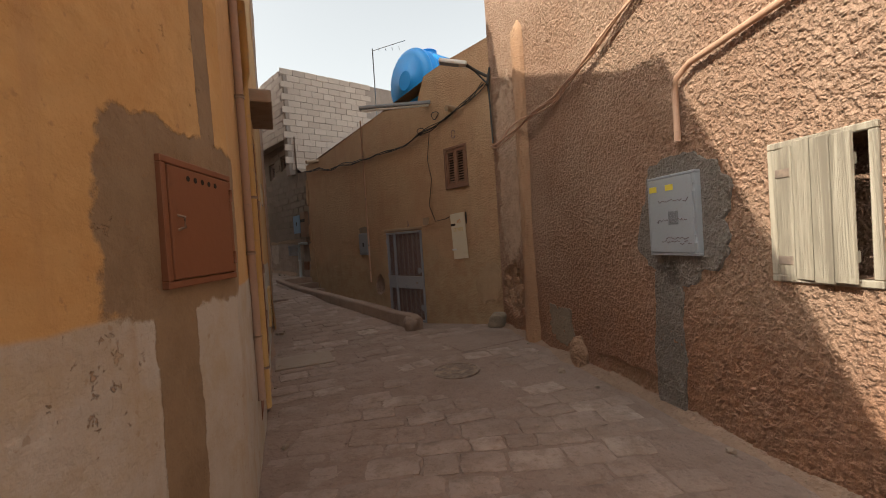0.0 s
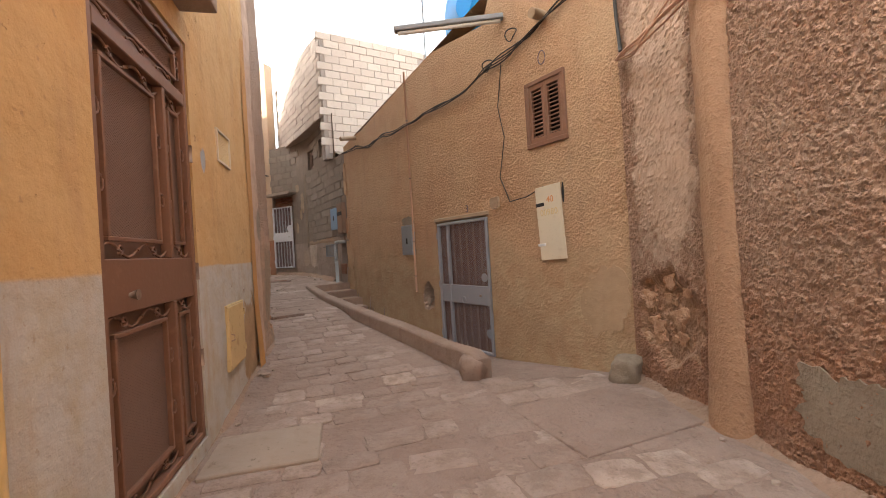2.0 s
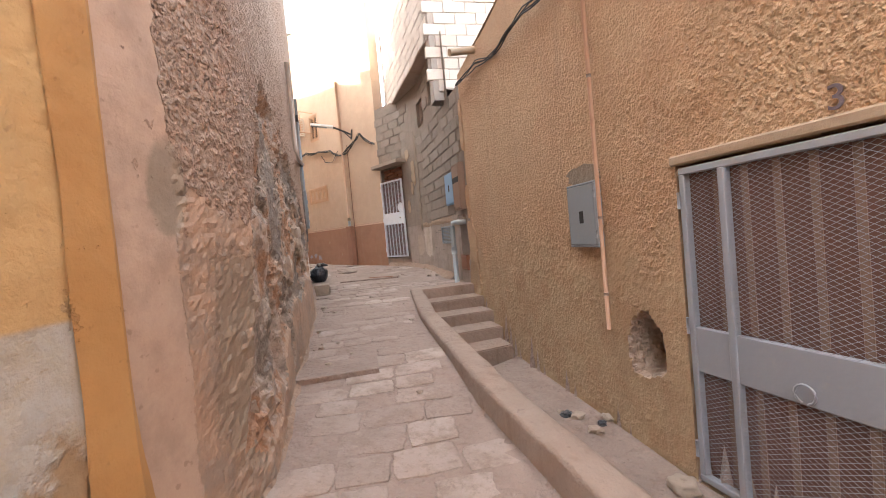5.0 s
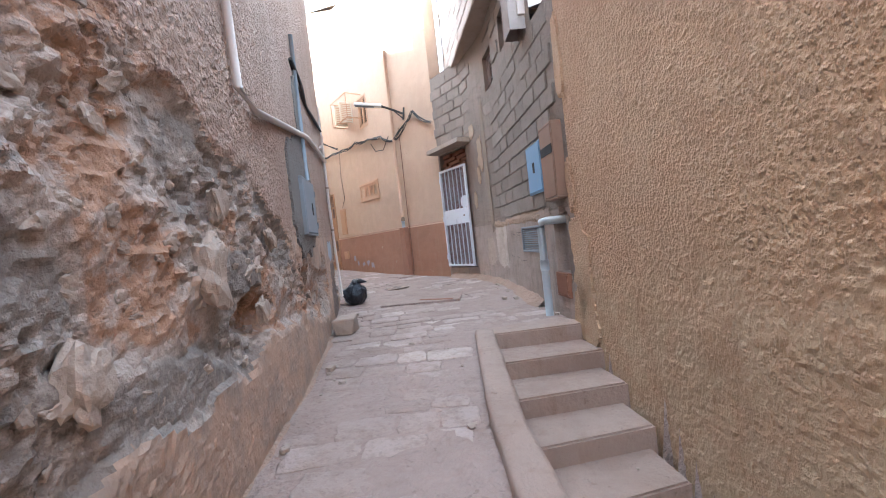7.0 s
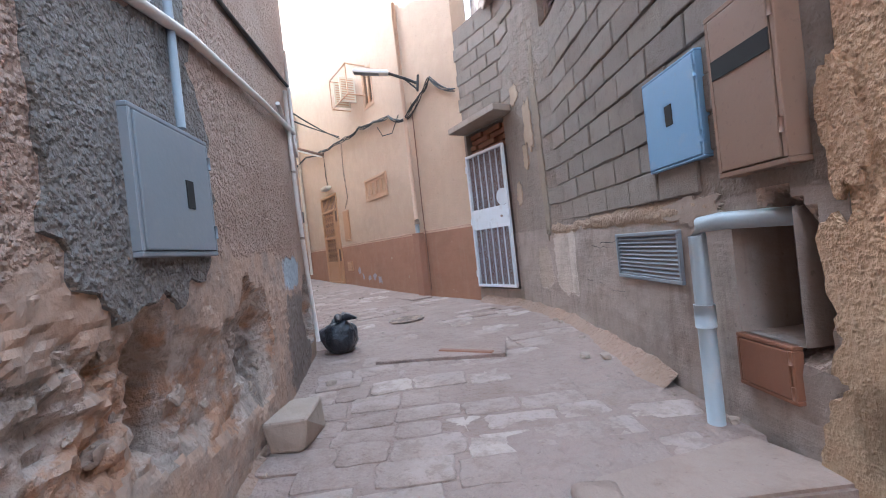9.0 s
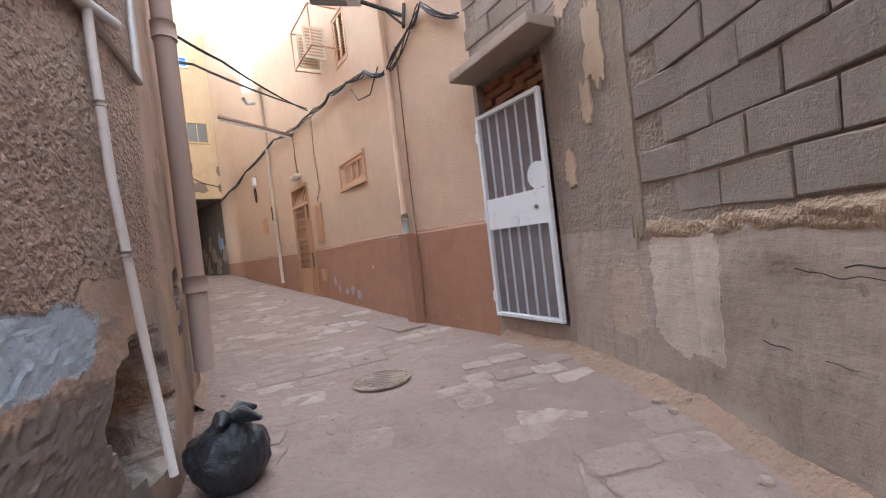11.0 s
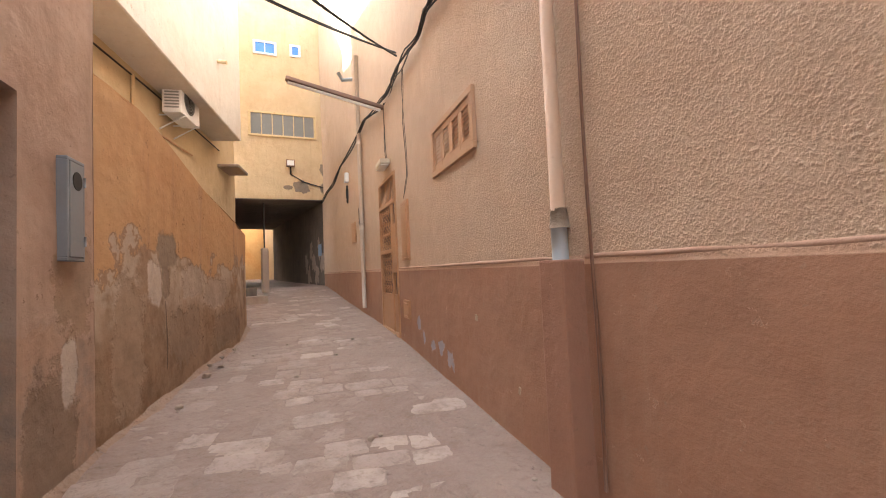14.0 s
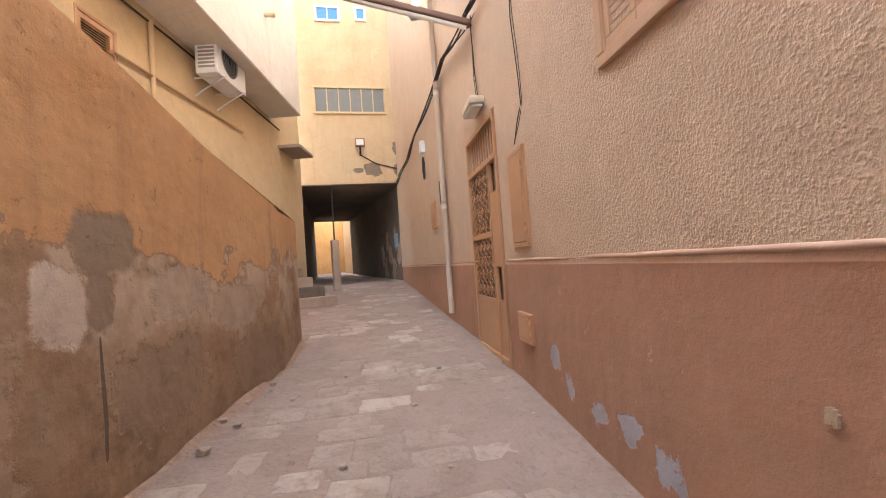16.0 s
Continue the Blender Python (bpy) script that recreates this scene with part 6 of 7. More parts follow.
pipe_run("drain_pipe", [on(R4, -15.6, 18.33, z, 0.07) for z in (1.3, 2.05, 4.0, 6.35)], 0.04, M_spipe, "grey drain pipe up the peach wall", joints=[on(R4, -15.6, 18.33, z, 0.07) for z in (2.9, 4.6)])
pipe_run("overflow_pipe", [on(R4, -16.3, 18.48, 6.2, 0.0), on(R4, -16.3, 18.48, 6.15, 0.22), on(R4, -16.3, 18.48, 6.3, 0.3)], 0.04, M_pvcg, "short grey overflow elbow")
cam_box = thing("junction_box", R4.place(-17.1, 18.65, 4.0, 0.0), "white junction box with a coil of cable", "junction box")
part("body", box((-0.08, 0, 0.1), (0.08, 0.09, 0.32), 0.015, 2), M_wsteel, cam_box)
bm = bmesh.new()
add_tube(bm, [(0.07 * math.cos(a), 0.04, -0.18 + 0.2 * math.sin(a)) for a in np.linspace(0, 6.25, 18)], 0.016, 6)
part("coil", bm, M_black, cam_box)
part("box", box((-0.07, 0, 0), (0.07, 0.08, 0.35), 0.01), M_black, thing("meter_box", R4.place(-15.75, 18.36, 2.95, 0.0), "small black electric box by the drain pipe", "meter box"))

# ---------------------------------------------------------------- house over the passage
def pane_window(name, a, b, z0, z1, panes, frame_mat, glass, label, fr=0.06):
    m, w = END.between(a, b, z0, 0.0)
    h = z1 - z0
    t = thing(name, m, label, "window")
    bm = bmesh.new()
    for lo, hi in (((-w / 2, -0.05, 0), (w / 2, 0.05, fr)), ((-w / 2, -0.05, h - fr), (w / 2, 0.05, h)), ((-w / 2, -0.05, fr), (-w / 2 + fr, 0.05, h - fr)), ((w / 2 - fr, -0.05, fr), (w / 2, 0.05, h - fr))):
        add_box(bm, lo, hi, 0.006)
    part("window_frame", bm, frame_mat, t)
    for i in range(panes):
        x0 = -w / 2 + fr + (w - 2 * fr) * i / panes
        part("pane", box((x0 + 0.015, 0.0, fr), (x0 + (w - 2 * fr) / panes - 0.015, 0.015, h - fr)), glass, t)
        if i:
            part("mullion", box((x0 - 0.015, 0.0, fr), (x0 + 0.015, 0.035, h - fr), 0.003), frame_mat, t)


pane_window("window_band", (-21.69, 17.41), (-21.25, 19.37), 6.36, 7.14, 6, M_cream, M_glass, "wide low window with pale yellow frame")
pane_window("small_window", (-21.65, 17.59), (-21.50, 18.26), 8.97, 9.41, 2, M_wsteel, M_bglass, "small white window with blue panes")
pane_window("small_window", (-21.42, 18.65), (-21.34, 18.97), 9.03, 9.43, 1, M_wsteel, M_bglass, "small square window with a blue pane")
fl = thing("floodlight", END.place(-21.43, 18.57, 5.20, 0.0), "small black floodlight above the passage", "lamp")
part("arm", tube([(0, 0, 0.0), (0, 0.12, 0.05), (0, 0.14, 0.22)], 0.025, 8), M_black, fl)
part("head", box((-0.13, 0.1, 0.2), (0.13, 0.22, 0.42), 0.02, 2), M_brown, fl)
part("lens", box((-0.1, 0.22, 0.23), (0.1, 0.226, 0.39), 0.002), M_lampw, fl, "pale lamp lens")
cable("wall_cable", [on(END, -21.43, 18.57, 5.20, 0.03), on(END, -21.34, 18.97, 4.95, 0.03), on(END, -21.18, 19.69, 4.78, 0.03)], 0.015, "cable from the floodlight to the corner", 1)
for y, z, w, h, k in ((18.88, 4.80, 0.45, 0.4, 91), (18.45, 4.77, 0.3, 0.14, 92), (19.62, 5.40, 0.3, 0.4, 93), (19.58, 4.78, 0.25, 0.3, 94)):
    patch("cement_patch", WALL_END, END, -21.3, y, z, w, h, M_cem, k, ragged=0.3)
hatch("wall_sign", TR, (-21.75, 19.62), (-22.1, 19.64), 2.6, 3.0, M_blue, "small pale blue sign by the passage mouth", "sign", frame_w=0.03, proud=0.02, handle=False)
for k in range(7):
    patch("flaked_patch", bpy.data.objects["wall_passage_north"], TR, -21.7 - 0.35 * k, 19.62 + 0.02 * k, 2.4 + 0.5 * math.sin(k * 2.1), 0.4, 0.6, M_conc, 100 + k, ragged=0.6)
# stair and post at the passage mouth
st = thing("stair", Matrix.Translation((-18.9, 16.4, ground(-18.9, 17.2) - 0.05)), "three worn grey steps beside the passage", "steps", "", "structure")
for i in range(4):
    part("step", box((-0.9 - 0.32 * i - 0.5, -0.6, 0), (0.35 - 0.32 * i, 0.75 - 0.18 * i, 0.2 * (i + 1)), 0.02, 2), M_dark if i % 2 else M_conc, st)
pst = thing("post", Matrix.Translation((-20.6, 17.55, 1.5)), "grey concrete post at the passage mouth", "post")
part("shaft", box((-0.09, -0.09, 0), (0.09, 0.09, 1.3), 0.02), M_conc, pst)
part("rod", tube([(0, 0, 1.3), (0, 0, 2.6)], 0.02, 6), M_black, pst, "thin iron rod")
bm = bmesh.new()
add_box(bm, (0, 0, 0), (1.0, 0.5, 0.08), 0.01, m=HL.place(-20.8, 16.72, 4.85, 0.0))
tagged(mesh_object("ledge", bm, M_conc), "small grey concrete ledge in the corner", "ledge", "", "structure")

# ---------------------------------------------------------------- cream house
ac = thing("air_conditioner", HL.place(-17.25, 15.13, 4.95, 0.0), "white outdoor air conditioner unit on brackets", "air conditioner")
part("casing", box((-0.45, 0.1, 0.06), (0.45, 0.4195, 0.72), 0.02, 2), M_wsteel, ac)
bm = bmesh.new()
for r in (0.06, 0.11, 0.16, 0.21, 0.24):
    add_tube(bm, [(0.08 + r * math.cos(a), 0.427, 0.38 + r * math.sin(a)) for a in np.linspace(0, 6.28, 22)], 0.006, 4)
part("fan_guard", bm, M_gbox, ac, "dark round fan guard")
part("fan_opening", tube([(0.08, 0.4195, 0.38), (0.08, 0.423, 0.38)], 0.235, 24), M_hole, ac, "dark fan opening")
part("badge", box((-0.38, 0.42, 0.5), (-0.22, 0.425, 0.58), 0.002), M_blue, ac, "blue sticker")
for k in range(9):
    part("louvre", box((0.45, 0.15, 0.14 + k * 0.055), (0.456, 0.38, 0.17 + k * 0.055)), M_gbox, ac)
for x in (-0.3, 0.3):
    part("bracket", tube([(x, 0.0, 0.06), (x, 0.45, 0.06), (x, 0.0, -0.2)], 0.016, 6), M_wsteel, ac)
m, w = HL.between((-15.1, 14.17), (-15.6, 14.38), 4.45, -0.02)
shutter("vent_window", m, w, 0.4, M_tan, "small tan louvred window under the overhang", 1, 7, 0.04)
cable("wall_cable", [on(HL, x, 14.36 + (x + 15.54) * -0.446, z, 0.02) for x, z in ((-13.0, 5.3), (-15.0, 5.25), (-16.5, 5.3), (-18.4, 5.3), (-20.0, 5.3))], 0.013, "dark cable under the overhang", 1)
pipe_run("conduit_pipe", [on(HL, -15.5, 14.34, 4.58, 0.03), on(HL, -18.3, 15.59, 4.66, 0.03)], 0.018, M_tan, "thin horizontal conduit below the air conditioner")
pipe_run("conduit_pipe", [on(HL, -16.1, 14.6, z, 0.03) for z in (3.0, 5.3)], 0.03, M_hl, "cream painted vertical pipe")
pipe_run("roof_spout", [tuple(HL.place(-18.0, 15.45, 6.6, 0.64).translation), tuple(HL.place(-18.0, 15.45, 6.58, 0.85).translation)], 0.04, M_hl, "short drain stub on the upper storey")

# ---------------------------------------------------------------- orange wall and crumbling house
t, w, h = hatch("gas_box", L2, (-11.16, 14.345), (-11.36, 14.395), 2.14, 2.74, M_gbox, "upright grey gas meter box with round vent", "meter box", frame_w=0.02, proud=0.05, handle=False)
part("round_vent", tube([(0, 0.05, 0.47), (0, 0.057, 0.47)], 0.055, 18), M_hole, t, "dark round vent")
m, w = L2.between((-9.8, 13.96), (-10.78, 14.245), 0.97, -0.12)
grille_door("metal_door", m, w, 1.92, M_grey, M_panel, "dull grey lattice door in a deep reveal", 4, (0.42, 0.58), lock_side=-1, plate=False)
t, w, h = hatch("meter_cabinet", L2, (-5.93, 11.11), (-6.32, 11.52), 1.79, 2.33, M_gbox, "grey metal meter cabinet in cement surround", "meter cabinet", frame_w=0.02, proud=0.05, handle=False)
part("vent_grid", box((-0.1, 0.054, 0.2), (-0.04, 0.0575, 0.32), 0.002), M_hole, t, "small dark vent grid")
patch("cement_patch", WALL_L2, L2, -6.05, 11.25, 2.15, 0.95, 1.15, M_cemr, 131, proud=0.015, ragged=0.25, label="grey cement round the meter cabinet")
patch("cement_patch", WALL_L2, L2, -6.2, 11.4, 2.95, 0.32, 0.9, M_cemr, 132, proud=0.015)
for txt, z, sz in (("GC", 1.62, 0.11), ("0710", 1.47, 0.09)):
    writing("graffito", txt, L2.place(-8.55, 13.38, z, 0.03) @ FLAT, sz, M_ink, WALL_L2)
pipe_run("conduit_pipe", [on(L2, -5.0, 10.05, 3.6, 0.04), on(L2, -5.05, 10.1, 2.62, 0.04), on(L2, -5.2, 10.3, 2.56, 0.04), on(L2, -6.3, 11.5, 2.82, 0.04), on(L2, -7.2, 12.35, 2.95, 0.04), on(L2, -8.0, 13.1, 3.04, 0.04)], 0.025, M_pvc, "white plastic conduit sloping along pink wall")
cable("wall_cable", [on(L2, -6.1, 11.3, 3.5, 0.02), on(L2, -6.6, 11.8, 3.3, 0.02), on(L2, -8.05, 13.15, 3.55, 0.02)], 0.015, "dark cable high on the pink wall", 2)
pipe_run("conduit_pipe", [on(L2, -6.2, 11.4, z, 0.025) for z in (2.35, 3.0, 3.8)], 0.02, M_gbox, "bluish conduit rising from the meter cabinet")
q = L2.place(-7.9, 13.01, 0.0, 0.035)
pipe_run("plastic_downpipe", [q @ Vector(p) for p in ((-0.1, 0.03, 0.9), (-0.03, 0.01, 1.6), (0.04, 0.0, 2.3), (0.06, 0.0, 2.9), (0.05, 0.0, 3.4))], 0.02, M_pvc, "bent white plastic downpipe at the wall corner", clips=[q @ Vector((0.02, 0.01, 1.95)), q @ Vector((0.05, 0.0, 2.6))])
pipe_run("conduit_pipe", [on(L2, -7.6, 12.73, 3.15, 0.03), on(L2, -8.15, 13.22, 2.85, 0.03), on(L2, -8.2, 13.24, 4.0, 0.03)], 0.02, M_pvc, "bent pinkish conduit near the corner")
q = L2.place(-9.02, 13.6, 0.0, 0.1)
pipe_run("rain_pipe", [q @ Vector((0, 0, z)) for z in (1.12, 2.0, 3.2, 4.6, 7.0)], 0.07, M_bpipe, "thick mud-stained rain pipe at the corner", joints=[q @ Vector((0, 0, 1.75)), q @ Vector((0, 0, 3.6))], sides=18)

# stones showing in the fallen plaster
M_stone = Mat("field stone", 0.95)
_c = M_stone.mix(M_stone.rand(), (0.33, 0.25, 0.195), (0.48, 0.385, 0.31))
_c = M_stone.mix(M_stone.math("MULTIPLY", M_stone.ramp(M_stone.noise(7, 6, 0.7), 0.45, 0.7), 0.6), _c, (0.3, 0.2, 0.14))
M_stone.color(_c).bump(M_stone.noise(14, 6, 0.7), 0.02).bump(M_stone.noise(70, 4), 0.003)
SHAPES = []
for k in range(7):
    bm = bmesh.new()
    bmesh.ops.create_icosphere(bm, subdivisions=3, radius=1.0)
    for v in bm.verts:
        c = v.co.copy()
        kk = 0.85 + 0.45 * noise.noise(c * 1.1 + Vector((k * 5.3, 0, 0))) + 0.22 * noise.noise(c * 2.9 + Vector((0, k * 5.3, 0))) + 0.1 * noise.noise(c * 7 + Vector((0, 0, k * 5.3)))
        v.co = Vector((max(-0.75, min(0.75, c.x)), max(-0.75, min(0.75, c.y)), max(-0.7, min(0.7, c.z)))) * kk * 1.2
    me = bpy.data.meshes.new("stone")
    bm.to_mesh(me)
    bm.free()
    me.materials.append(M_stone.m)
    SHAPES.append(me)
rnd = random.Random(12)
made = 0
while made < 150:
    s, z = rnd.uniform(0.8, 6.3), rnd.uniform(0.6, 2.8)
    p = L2.place_s(s, z)
    d = crumble_l2(tuple(p.translation))
    if d < 0.025 or d > 0.16:
        continue
    r = rnd.choice((0.018, 0.025, 0.03, 0.04, 0.05))
    ob = new("stone", rnd.choice(SHAPES))
    ob.parent = WALL_L2
    ob.matrix_world = L2.place_s(s, z, -d - r * 0.42) @ pose(0, 0, 0, rnd.uniform(-15, 15), rnd.uniform(-25, 25), rnd.uniform(-20, 20)) @ Matrix.Diagonal((r * 1.4, r * 0.7, r * rnd.uniform(0.7, 1.1), 1))
    made += 1
for s, z, r in ((2.3, 1.3, 0.1), (3.1, 1.57, 0.14), (3.26, 1.9, 0.075), (3.7, 1.28, 0.065), (3.98, 1.74, 0.06)):
    ob = new("stone", SHAPES[int(z * 10) % 7])
    ob.parent = WALL_L2
    ob.matrix_world = L2.place_s(s, z, -0.02) @ pose(0, 0, 0, 0, s * 30, 0) @ Matrix.Diagonal((r * 1.4, r * 0.55, r * 0.95, 1))
M_stonew = Mat("mud-covered field stone", 0.95)
M_stonew.color(M_stonew.mix(M_stonew.ramp(M_stonew.noise(7, 6, 0.7), 0.4, 0.65), (0.44, 0.28, 0.18), (0.32, 0.19, 0.115))).bump(M_stonew.noise(14, 6, 0.7), 0.02)
MUDDY = [me.copy() for me in SHAPES]
for me in MUDDY:
    me.materials[0] = M_stonew.m
for k in range(20):
    s, z = rnd.uniform(0.0, 1.5), rnd.uniform(0.32, 0.98)
    ob = new("stone", rnd.choice(MUDDY))
    ob.parent = WALL_R1
    r = rnd.uniform(0.035, 0.075)
    ob.matrix_world = R1.place_s(R1.length - 0.05 - s * 0.5, z, -0.055) @ pose(0, 0, 0, 0, rnd.uniform(-30, 30), 0) @ Matrix.Diagonal((r * 1.3, r * 0.5, r, 1))
for dx, dz, r in ((-0.06, 1.0, 0.1), (0.1, 1.1, 0.08)):
    ob = new("stone", SHAPES[int(r * 100) % 7])
    ob.parent = WALL_L2
    ob.matrix_world = L2.place(-7.93, 13.04, dz, -0.3) @ Matrix.Translation((dx, 0, 0)) @ Matrix.Diagonal((r, r * 0.8, r, 1))

# ---------------------------------------------------------------- things on the ground
def manhole(x, y, r, label):
    z = ground(x, y)
    t = thing("manhole_cover", Matrix.Translation((x, y, z - 0.004)) @ pose(0, 0, 0, 0, -1.5, 30), label, "manhole cover")
    part("disc", tube([(0, 0, -0.03), (0, 0, 0.012)], r, 40), M_iron, t)
    bm = bmesh.new()
    add_tube(bm, [(r * 1.03 * math.cos(a), r * 1.03 * math.sin(a), 0.012) for a in np.linspace(0, 2 * math.pi, 40)], 0.012, 6)
    part("rim", bm, M_iron, t)
    n = 8
    for i in range(n):
        v = -r * 0.85 + i * r * 1.7 / (n - 1)
        half = math.sqrt(max(0.01, (r * 0.92) ** 2 - v * v))
        bm = bmesh.new()
        add_tube(bm, [(u, v + 0.018 * math.sin(u * 55), 0.013) for u in np.linspace(-half, half, 26)], 0.0075, 5)
        part("ridge", bm, M_iron, t)


manhole(0.06, 4.72, 0.25, "round cast-iron manhole cover with wavy ridges")
manhole(-8.22, 14.72, 0.225, "round cast-iron manhole cover set in mortar")
sl = mesh_object("floor_slab", box((-0.36, -0.3, -0.04), (0.36, 0.3, 0.025), 0.008), M_conc)
sl.matrix_world = Matrix.Translation((-1.93, 5.5, ground(-1.93, 5.5))) @ pose(0, 0, 0, 0, 0, 22)
tagged(sl, "square concrete cover slab in the paving", "slab")
sl = mesh_object("floor_slab", box((-0.32, -0.2, -0.04), (0.32, 0.2, 0.02), 0.008), M_floor)
sl.matrix_world = Matrix.Translation((-9.45, 16.2, ground(-9.45, 16.2))) @ pose(0, 0, 0, 0, 0, -15)
tagged(sl, "cracked concrete slab at the downpipe foot", "slab")
for x, y, w, h, a in ((0.45, 6.1, 0.55, 0.45, 30), (-4.0, 9.25, 0.4, 0.3, 38), (-6.9, 13.9, 0.6, 0.45, 30)):
    sl = mesh_object("floor_slab", box((-w, -h, -0.04), (w, h, 0.014), 0.006), M_floor)
    sl.matrix_world = Matrix.Translation((x, y, ground(x, y))) @ pose(0, 0, 0, 0, 0, a)
    tagged(sl, "mortar-covered square slab in the paving", "slab")
bm = box((-0.19, -0.11, 0.0), (0.19, 0.11, 0.2), 0.03, 3)
for v in bm.verts:
    v.co += Vector((noise.noise(v.co * 7), noise.noise(v.co * 7 + Vector((5, 0, 0))), 0.6 * noise.noise(v.co * 7 + Vector((0, 5, 0))))) * 0.04
blk = mesh_object("loose_stone", bm, M_conc)
blk.matrix_world = Matrix.Translation((-6.58, 12.02, ground(-6.58, 12.02) - 0.012)) @ pose(0, 0, 0, 0, 4, 128)
tagged(blk, "squared grey stone block lying by the wall", "stone")
rnd = random.Random(77)
for k in range(70):
    ln, side, lo, hi = rnd.choice(((L2, -1, 0.3, 10.0), (L2, -1, 2.0, 5.0), (R3, 1, 0.6, 3.4), (LL, -1, 0.1, 4.0), (L1, -1, 7.5, 12.0), (R1, 1, 4, 11)))
    s = rnd.uniform(lo, hi)
    p = ln.place_s(s, 0, abs(rnd.gauss(0.06, 0.14)) + 0.03).translation
    r = rnd.choice((0.012, 0.018, 0.025, 0.035, 0.05))
    rock("pebble", p.x, p.y, r, k, M_conc, "small loose stone chip on the ground", 0.7, category="stone")
for k in range(34):
    s = rnd.uniform(6, 30)
    c = SPINE.place_s(s, 0, rnd.uniform(-1.0, 1.0)).translation
    rock("pebble", c.x, c.y, rnd.choice((0.01, 0.015, 0.022, 0.03)), k + 3, M_conc, "small loose stone chip on the ground", 0.7, category="stone")
wd = mesh_object("wood_scrap", box((-0.28, -0.035, 0), (0.28, 0.035, 0.03), 0.01), M_brown2)
wd.matrix_world = Matrix.Translation((-6.55, 13.75, ground(-6.55, 13.75) + 0.012)) @ pose(0, 0, 0, 0, 0, 8)
tagged(wd, "dark broken strip of wood on the paving", "wood scrap")


def rubbish_bag(x, y, r):
    t = thing("rubbish_bag", Matrix.Translation((x, y, ground(x, y))), "full black plastic rubbish bag, knotted, against the wall", "rubbish bag")
    bm = bmesh.new()
    bmesh.ops.create_icosphere(bm, subdivisions=5, radius=1.0)
    for v in bm.verts:
        c = v.co.copy()
        k = 1 + 0.16 * noise.noise(c * 1.6) + 0.07 * noise.noise(Vector((c.x * 5, c.y * 5, c.z * 2))) + 0.03 * noise.noise(c * 11)
        ridge = 0.05 * abs(noise.noise(Vector((c.x * 3.5, c.y * 3.5, 4)))) * (1 + c.z)
        pinch = 1 - 0.5 * max(0, c.z - 0.45)
        v.co = Vector((c.x * r * k * pinch * (1 + ridge), c.y * r * 0.9 * k * pinch * (1 + ridge), max(0.0, (c.z * 1.0 + 0.85) * r * (0.95 + 0.1 * noise.noise(c * 2)))))
    part("sack", bm, M_bag, t, smooth=True)
    bm = bmesh.new()
    for a, l in ((0.4, 0.22), (1.5, 0.16), (-0.6, 0.14)):
        add_tube(bm, [(0.02, 0, r * 1.68), (0.5 * l * math.cos(a), 0.5 * l * math.sin(a), r * 1.85), (l * math.cos(a), l * math.sin(a), r * 1.75)], [0.03, 0.045, 0.012], 7)
    part("knot", bm, M_bag, t, "twisted black plastic knot")


rubbish_bag(-7.9, 13.37, 0.2)

# ---------------------------------------------------------------- paving
M_pave = Mat("worn limestone paver", 0.85)
M_pave2 = Mat("worn limestone paver, far", 0.85)
for mt, r in ((M_pave, M_pave.rand()), (M_pave2, M_pave2.island())):
    c = mt.mix(mt.ramp(r, 0.0, 1.0), (0.30, 0.222, 0.185), (0.40, 0.308, 0.262))
    c = mt.mix(mt.math("MULTIPLY", mt.ramp(r, 0.8, 0.86), 0.55), c, (0.48, 0.385, 0.325))
    c = mt.mix(mt.math("MULTIPLY", mt.ramp(mt.noise(1.7, 5, 0.6), 0.42, 0.6), 0.75), c, (0.295, 0.218, 0.18))
    c = mt.mix(mt.math("MULTIPLY", mt.ramp(mt.noise(6, 6, 0.7), 0.45, 0.65), 0.6), c, (0.22, 0.158, 0.122))
    c = mt.mix(mt.math("MULTIPLY", mt.ramp(mt.noise(28, 5, 0.6), 0.52, 0.72), 0.4), c, (0.18, 0.125, 0.09))
    c = mt.mix(mt.math("MULTIPLY", mt.ramp(mt.noise(45, 4, 0.6), 0.58, 0.7), 0.35), c, (0.40, 0.31, 0.25))
    mt.color(c).bump(mt.noise(9, 5, 0.6), 0.03).bump(mt.noise(40, 4), 0.009)


def paver(seed):
    """A worn, irregular slab a metre square, scaled to size when laid: rounded plan, domed top, sunk sides."""
    N = 20
    rnd2 = random.Random(seed)
    o = rnd2.random() * 40
    rings = []
    for k, z in ((1.0, -0.03), (0.995, 0.0), (0.95, 0.004)):
        ring = []
        for i in range(N):
            a = 2 * math.pi * (i + 0.5) / N
            c, s = math.cos(a), math.sin(a)
            e = 0.5 * (abs(c) ** 12 + abs(s) ** 12) ** (-1 / 12)
            e *= 1 + 0.12 * noise.noise((c * 1.4 + o, s * 1.4, 0)) + 0.08 * noise.noise((c * 4 + o, s * 4, 0))
            ring.append((c * e * k, s * e * k, z + (0.004 * noise.noise((c * 2 + o, s * 2, 5)) if z > 0 else 0)))
        rings.append(ring)
    vs = rings[0] + rings[1] + rings[2] + [(0, 0, 0.005)]
    fs = []
    for r in (0, 1):
        for i in range(N):
            j = (i + 1) % N
            fs.append((r * N + i, r * N + j, (r + 1) * N + j, (r + 1) * N + i))
    for i in range(N):
        fs.append((2 * N + i, 2 * N + (i + 1) % N, 3 * N))
    return vs, fs


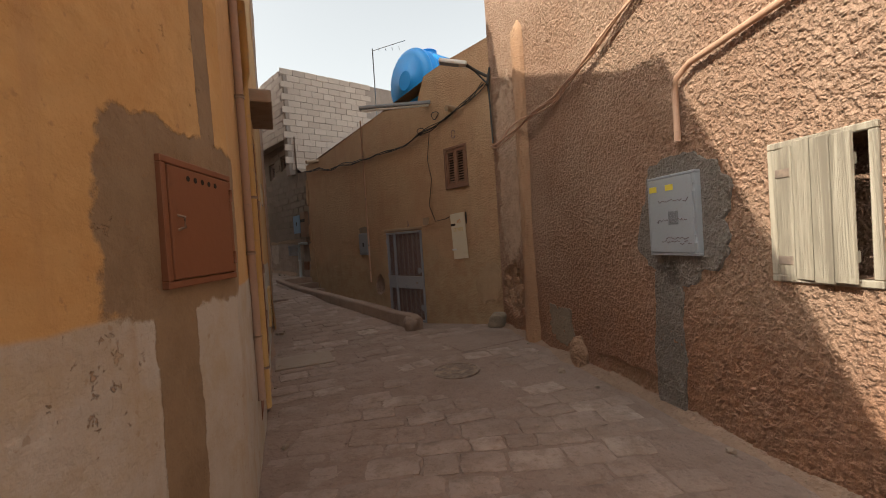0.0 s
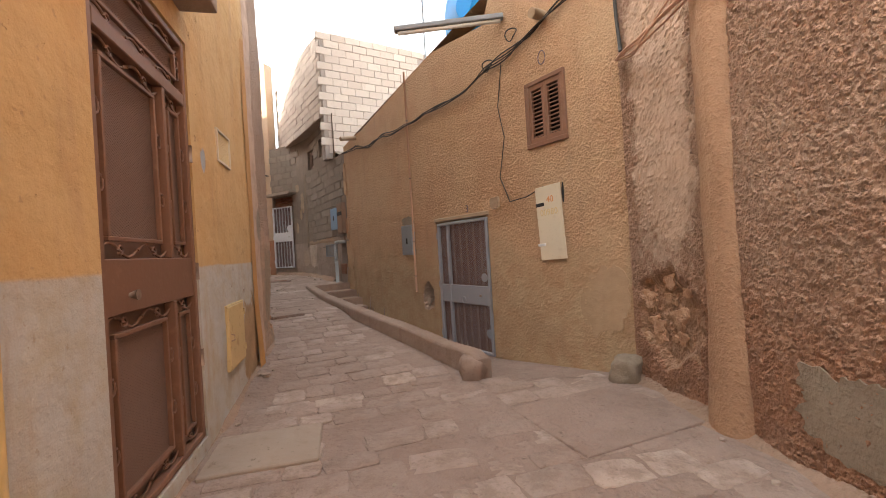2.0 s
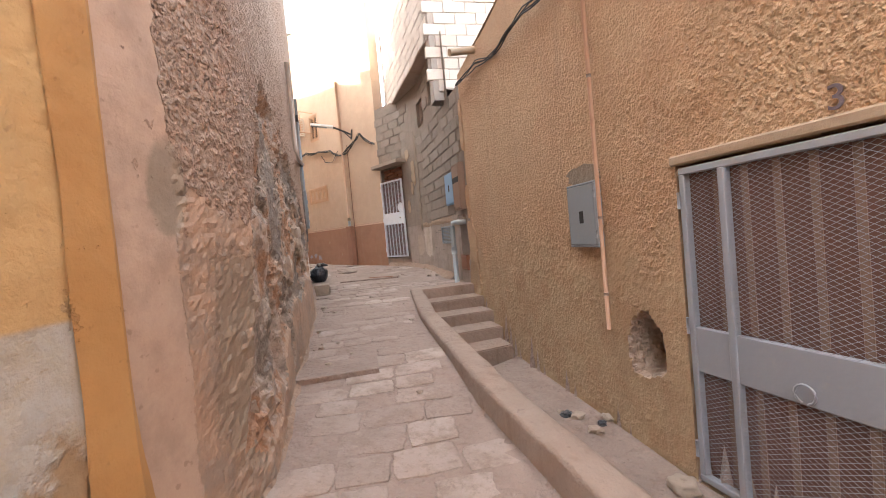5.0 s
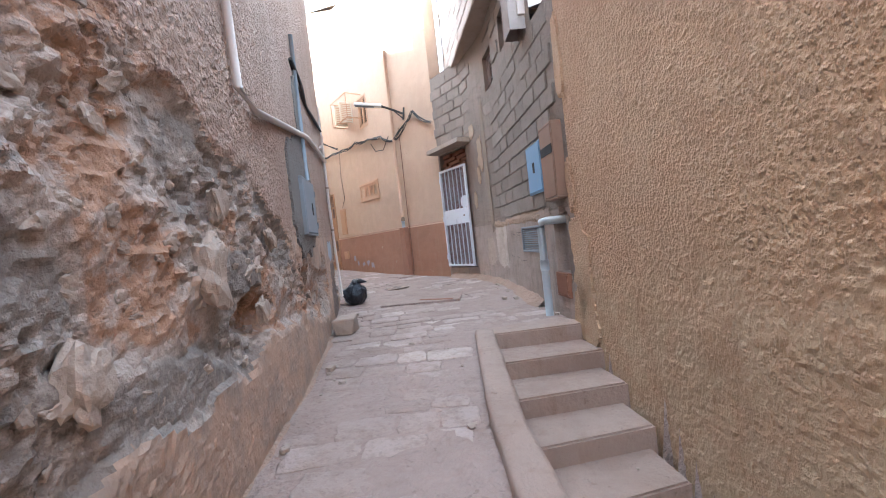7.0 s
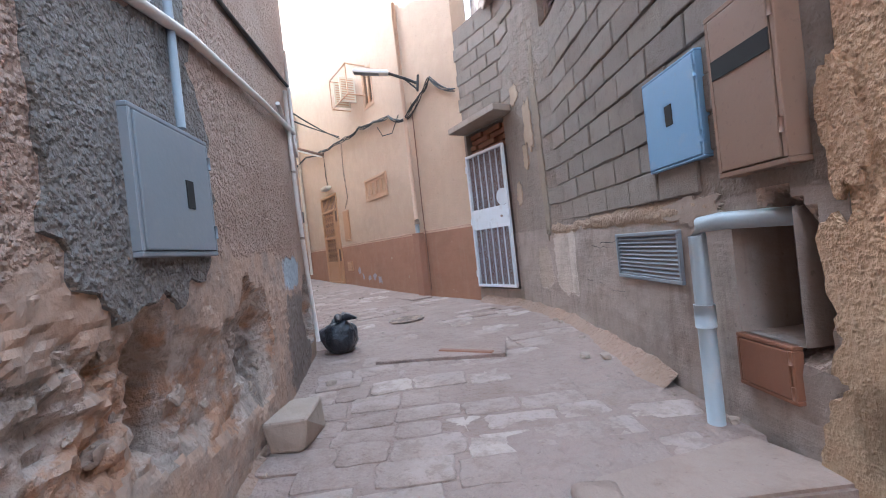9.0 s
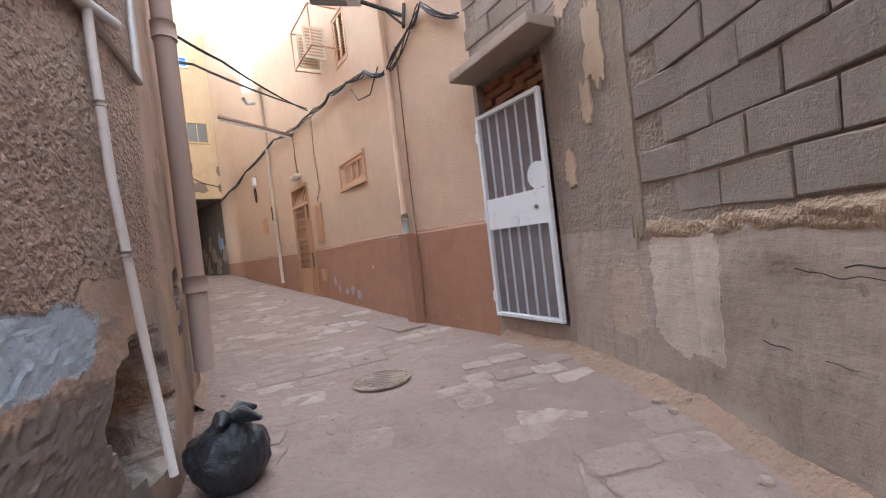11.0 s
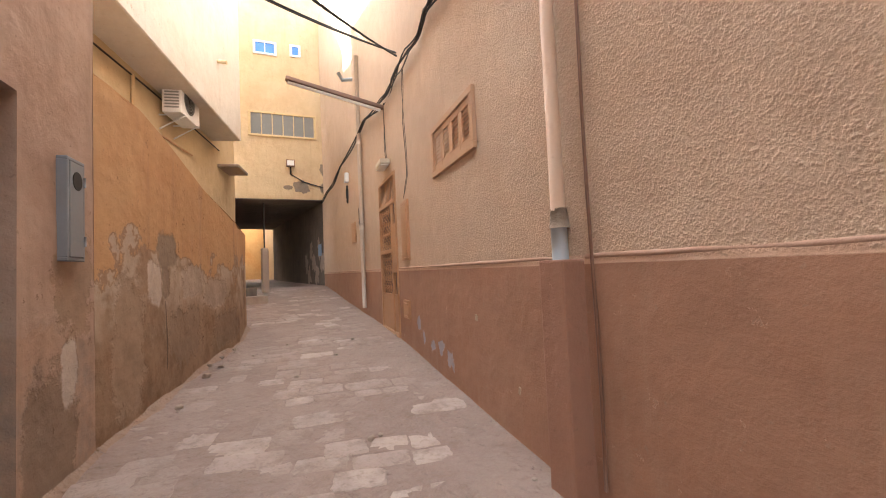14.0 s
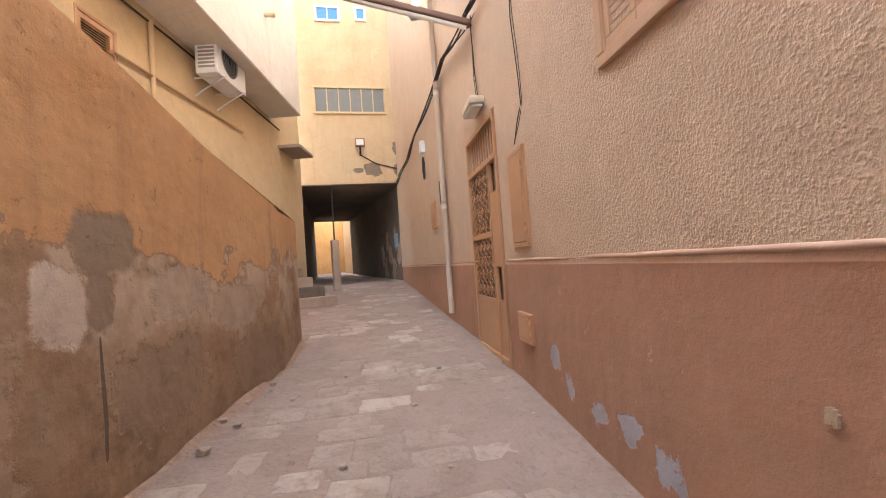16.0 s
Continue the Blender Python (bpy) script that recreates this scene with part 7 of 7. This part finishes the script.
PAVERS = [paver(k) for k in range(8)]
PAVE_ME = []
for vs, fs in PAVERS:
    me = bpy.data.meshes.new("paving_stone")
    me.from_pydata(vs, [], fs)
    me.materials.append(M_pave.m)
    me.shade_smooth()
    PAVE_ME.append(me)
LANE = [tuple(q) for q in (*L1.p, *L2.p[1:], *LL.p[1:])] + [(-20.9, 16.9), (-29, 18.2), (-29, 20.0)] + [tuple(q) for q in R4.p[::-1]] + [tuple(q) for q in R3.p[::-1]] + [(-4.98, 12.3), (-3.95, 10.78), (-2.55, 9.05), (-1.5, 8.0), (-0.57, 6.98), (0.4, 7.3)] + [tuple(q) for q in R1.p[::-1]]
pavement = tagged(new("pavement"), "worn pinkish limestone paving stones, uneven and dusty", "pavement", "", "structure")
rnd = random.Random(31)
s = 1.2
near, far = [], []
while s < 36:
    deep = rnd.uniform(0.18, 0.29)
    d = -3.4 + rnd.uniform(0, 0.3)
    while d < 3.4:
        wid = rnd.uniform(0.22, 0.46)
        sk = s + deep / 2 + 0.04 * math.sin(d * 3 + s) + rnd.uniform(-0.02, 0.02)
        c = SPINE.place_s(sk, 0, d + wid / 2)
        x, y = c.translation.x, c.translation.y
        n = SPINE.normal(sk, 0.6)
        ok = all(inside(LANE, x + a * wid * 0.4 * n.x + b * deep * 0.4 * n.y, y + a * wid * 0.4 * n.y - b * deep * 0.4 * n.x) for a, b in ((1, 1), (1, -1), (-1, 1), (-1, -1)))
        if ok and rnd.random() > 0.1 + 0.25 * max(0, noise.noise((x * 0.8, y * 0.8, 2))) * 2 and (Vector((x, y)) - Vector((-8.22, 14.72))).length > 0.5 and (Vector((x, y)) - Vector((0.06, 4.72))).length > 0.5:
            gz = ground(x, y)
            dx, dy = (ground(x + 0.1, y) - ground(x - 0.1, y)) / 0.2, (ground(x, y + 0.1) - ground(x, y - 0.1)) / 0.2
            up = Vector((-dx + rnd.uniform(-0.012, 0.012), -dy + rnd.uniform(-0.012, 0.012), 1)).normalized()
            ax = Vector((n.x, n.y, 0))
            ax = (ax - up * ax.dot(up)).normalized()
            ay = up.cross(ax)
            lift = 0.001 + 0.008 * noise.noise((x * 0.9, y * 0.9, 0)) + rnd.uniform(-0.004, 0.002) - (0.003 if y > 13.2 else 0.0)
            turn = rnd.uniform(-5, 5)
            m = Matrix(((ax.x, ay.x, up.x, x), (ax.y, ay.y, up.y, y), (ax.z, ay.z, up.z, gz + lift), (0, 0, 0, 1))) @ pose(0, 0, 0, 0, 0, turn) @ Matrix.Diagonal((wid * 0.97, deep * 0.96, 1.0, 1))
            lat = abs(d + wid / 2)
            (near if 7.5 < s < 24 and lat < 1.25 and len(near) < 300 else far).append((m, rnd.randrange(8)))
        d += wid
    s += deep
for m, k in near:
    ob = new("paving_stone", PAVE_ME[k])
    ob.parent = pavement
    ob.matrix_world = m
allv, allf = [], []
for m, k in far:
    b = len(allv)
    vs, fs = PAVERS[k]
    allv += [tuple(m @ Vector(v)) for v in vs]
    allf += [tuple(i + b for i in f) for f in fs]
me = bpy.data.meshes.new("paving_rest")
me.from_pydata(allv, [], allf)
me.materials.append(M_pave2.m)
me.shade_smooth()
rest = new("paving_rest", me)
rest.parent = pavement
tagged(rest, "", "", "", "stuff")
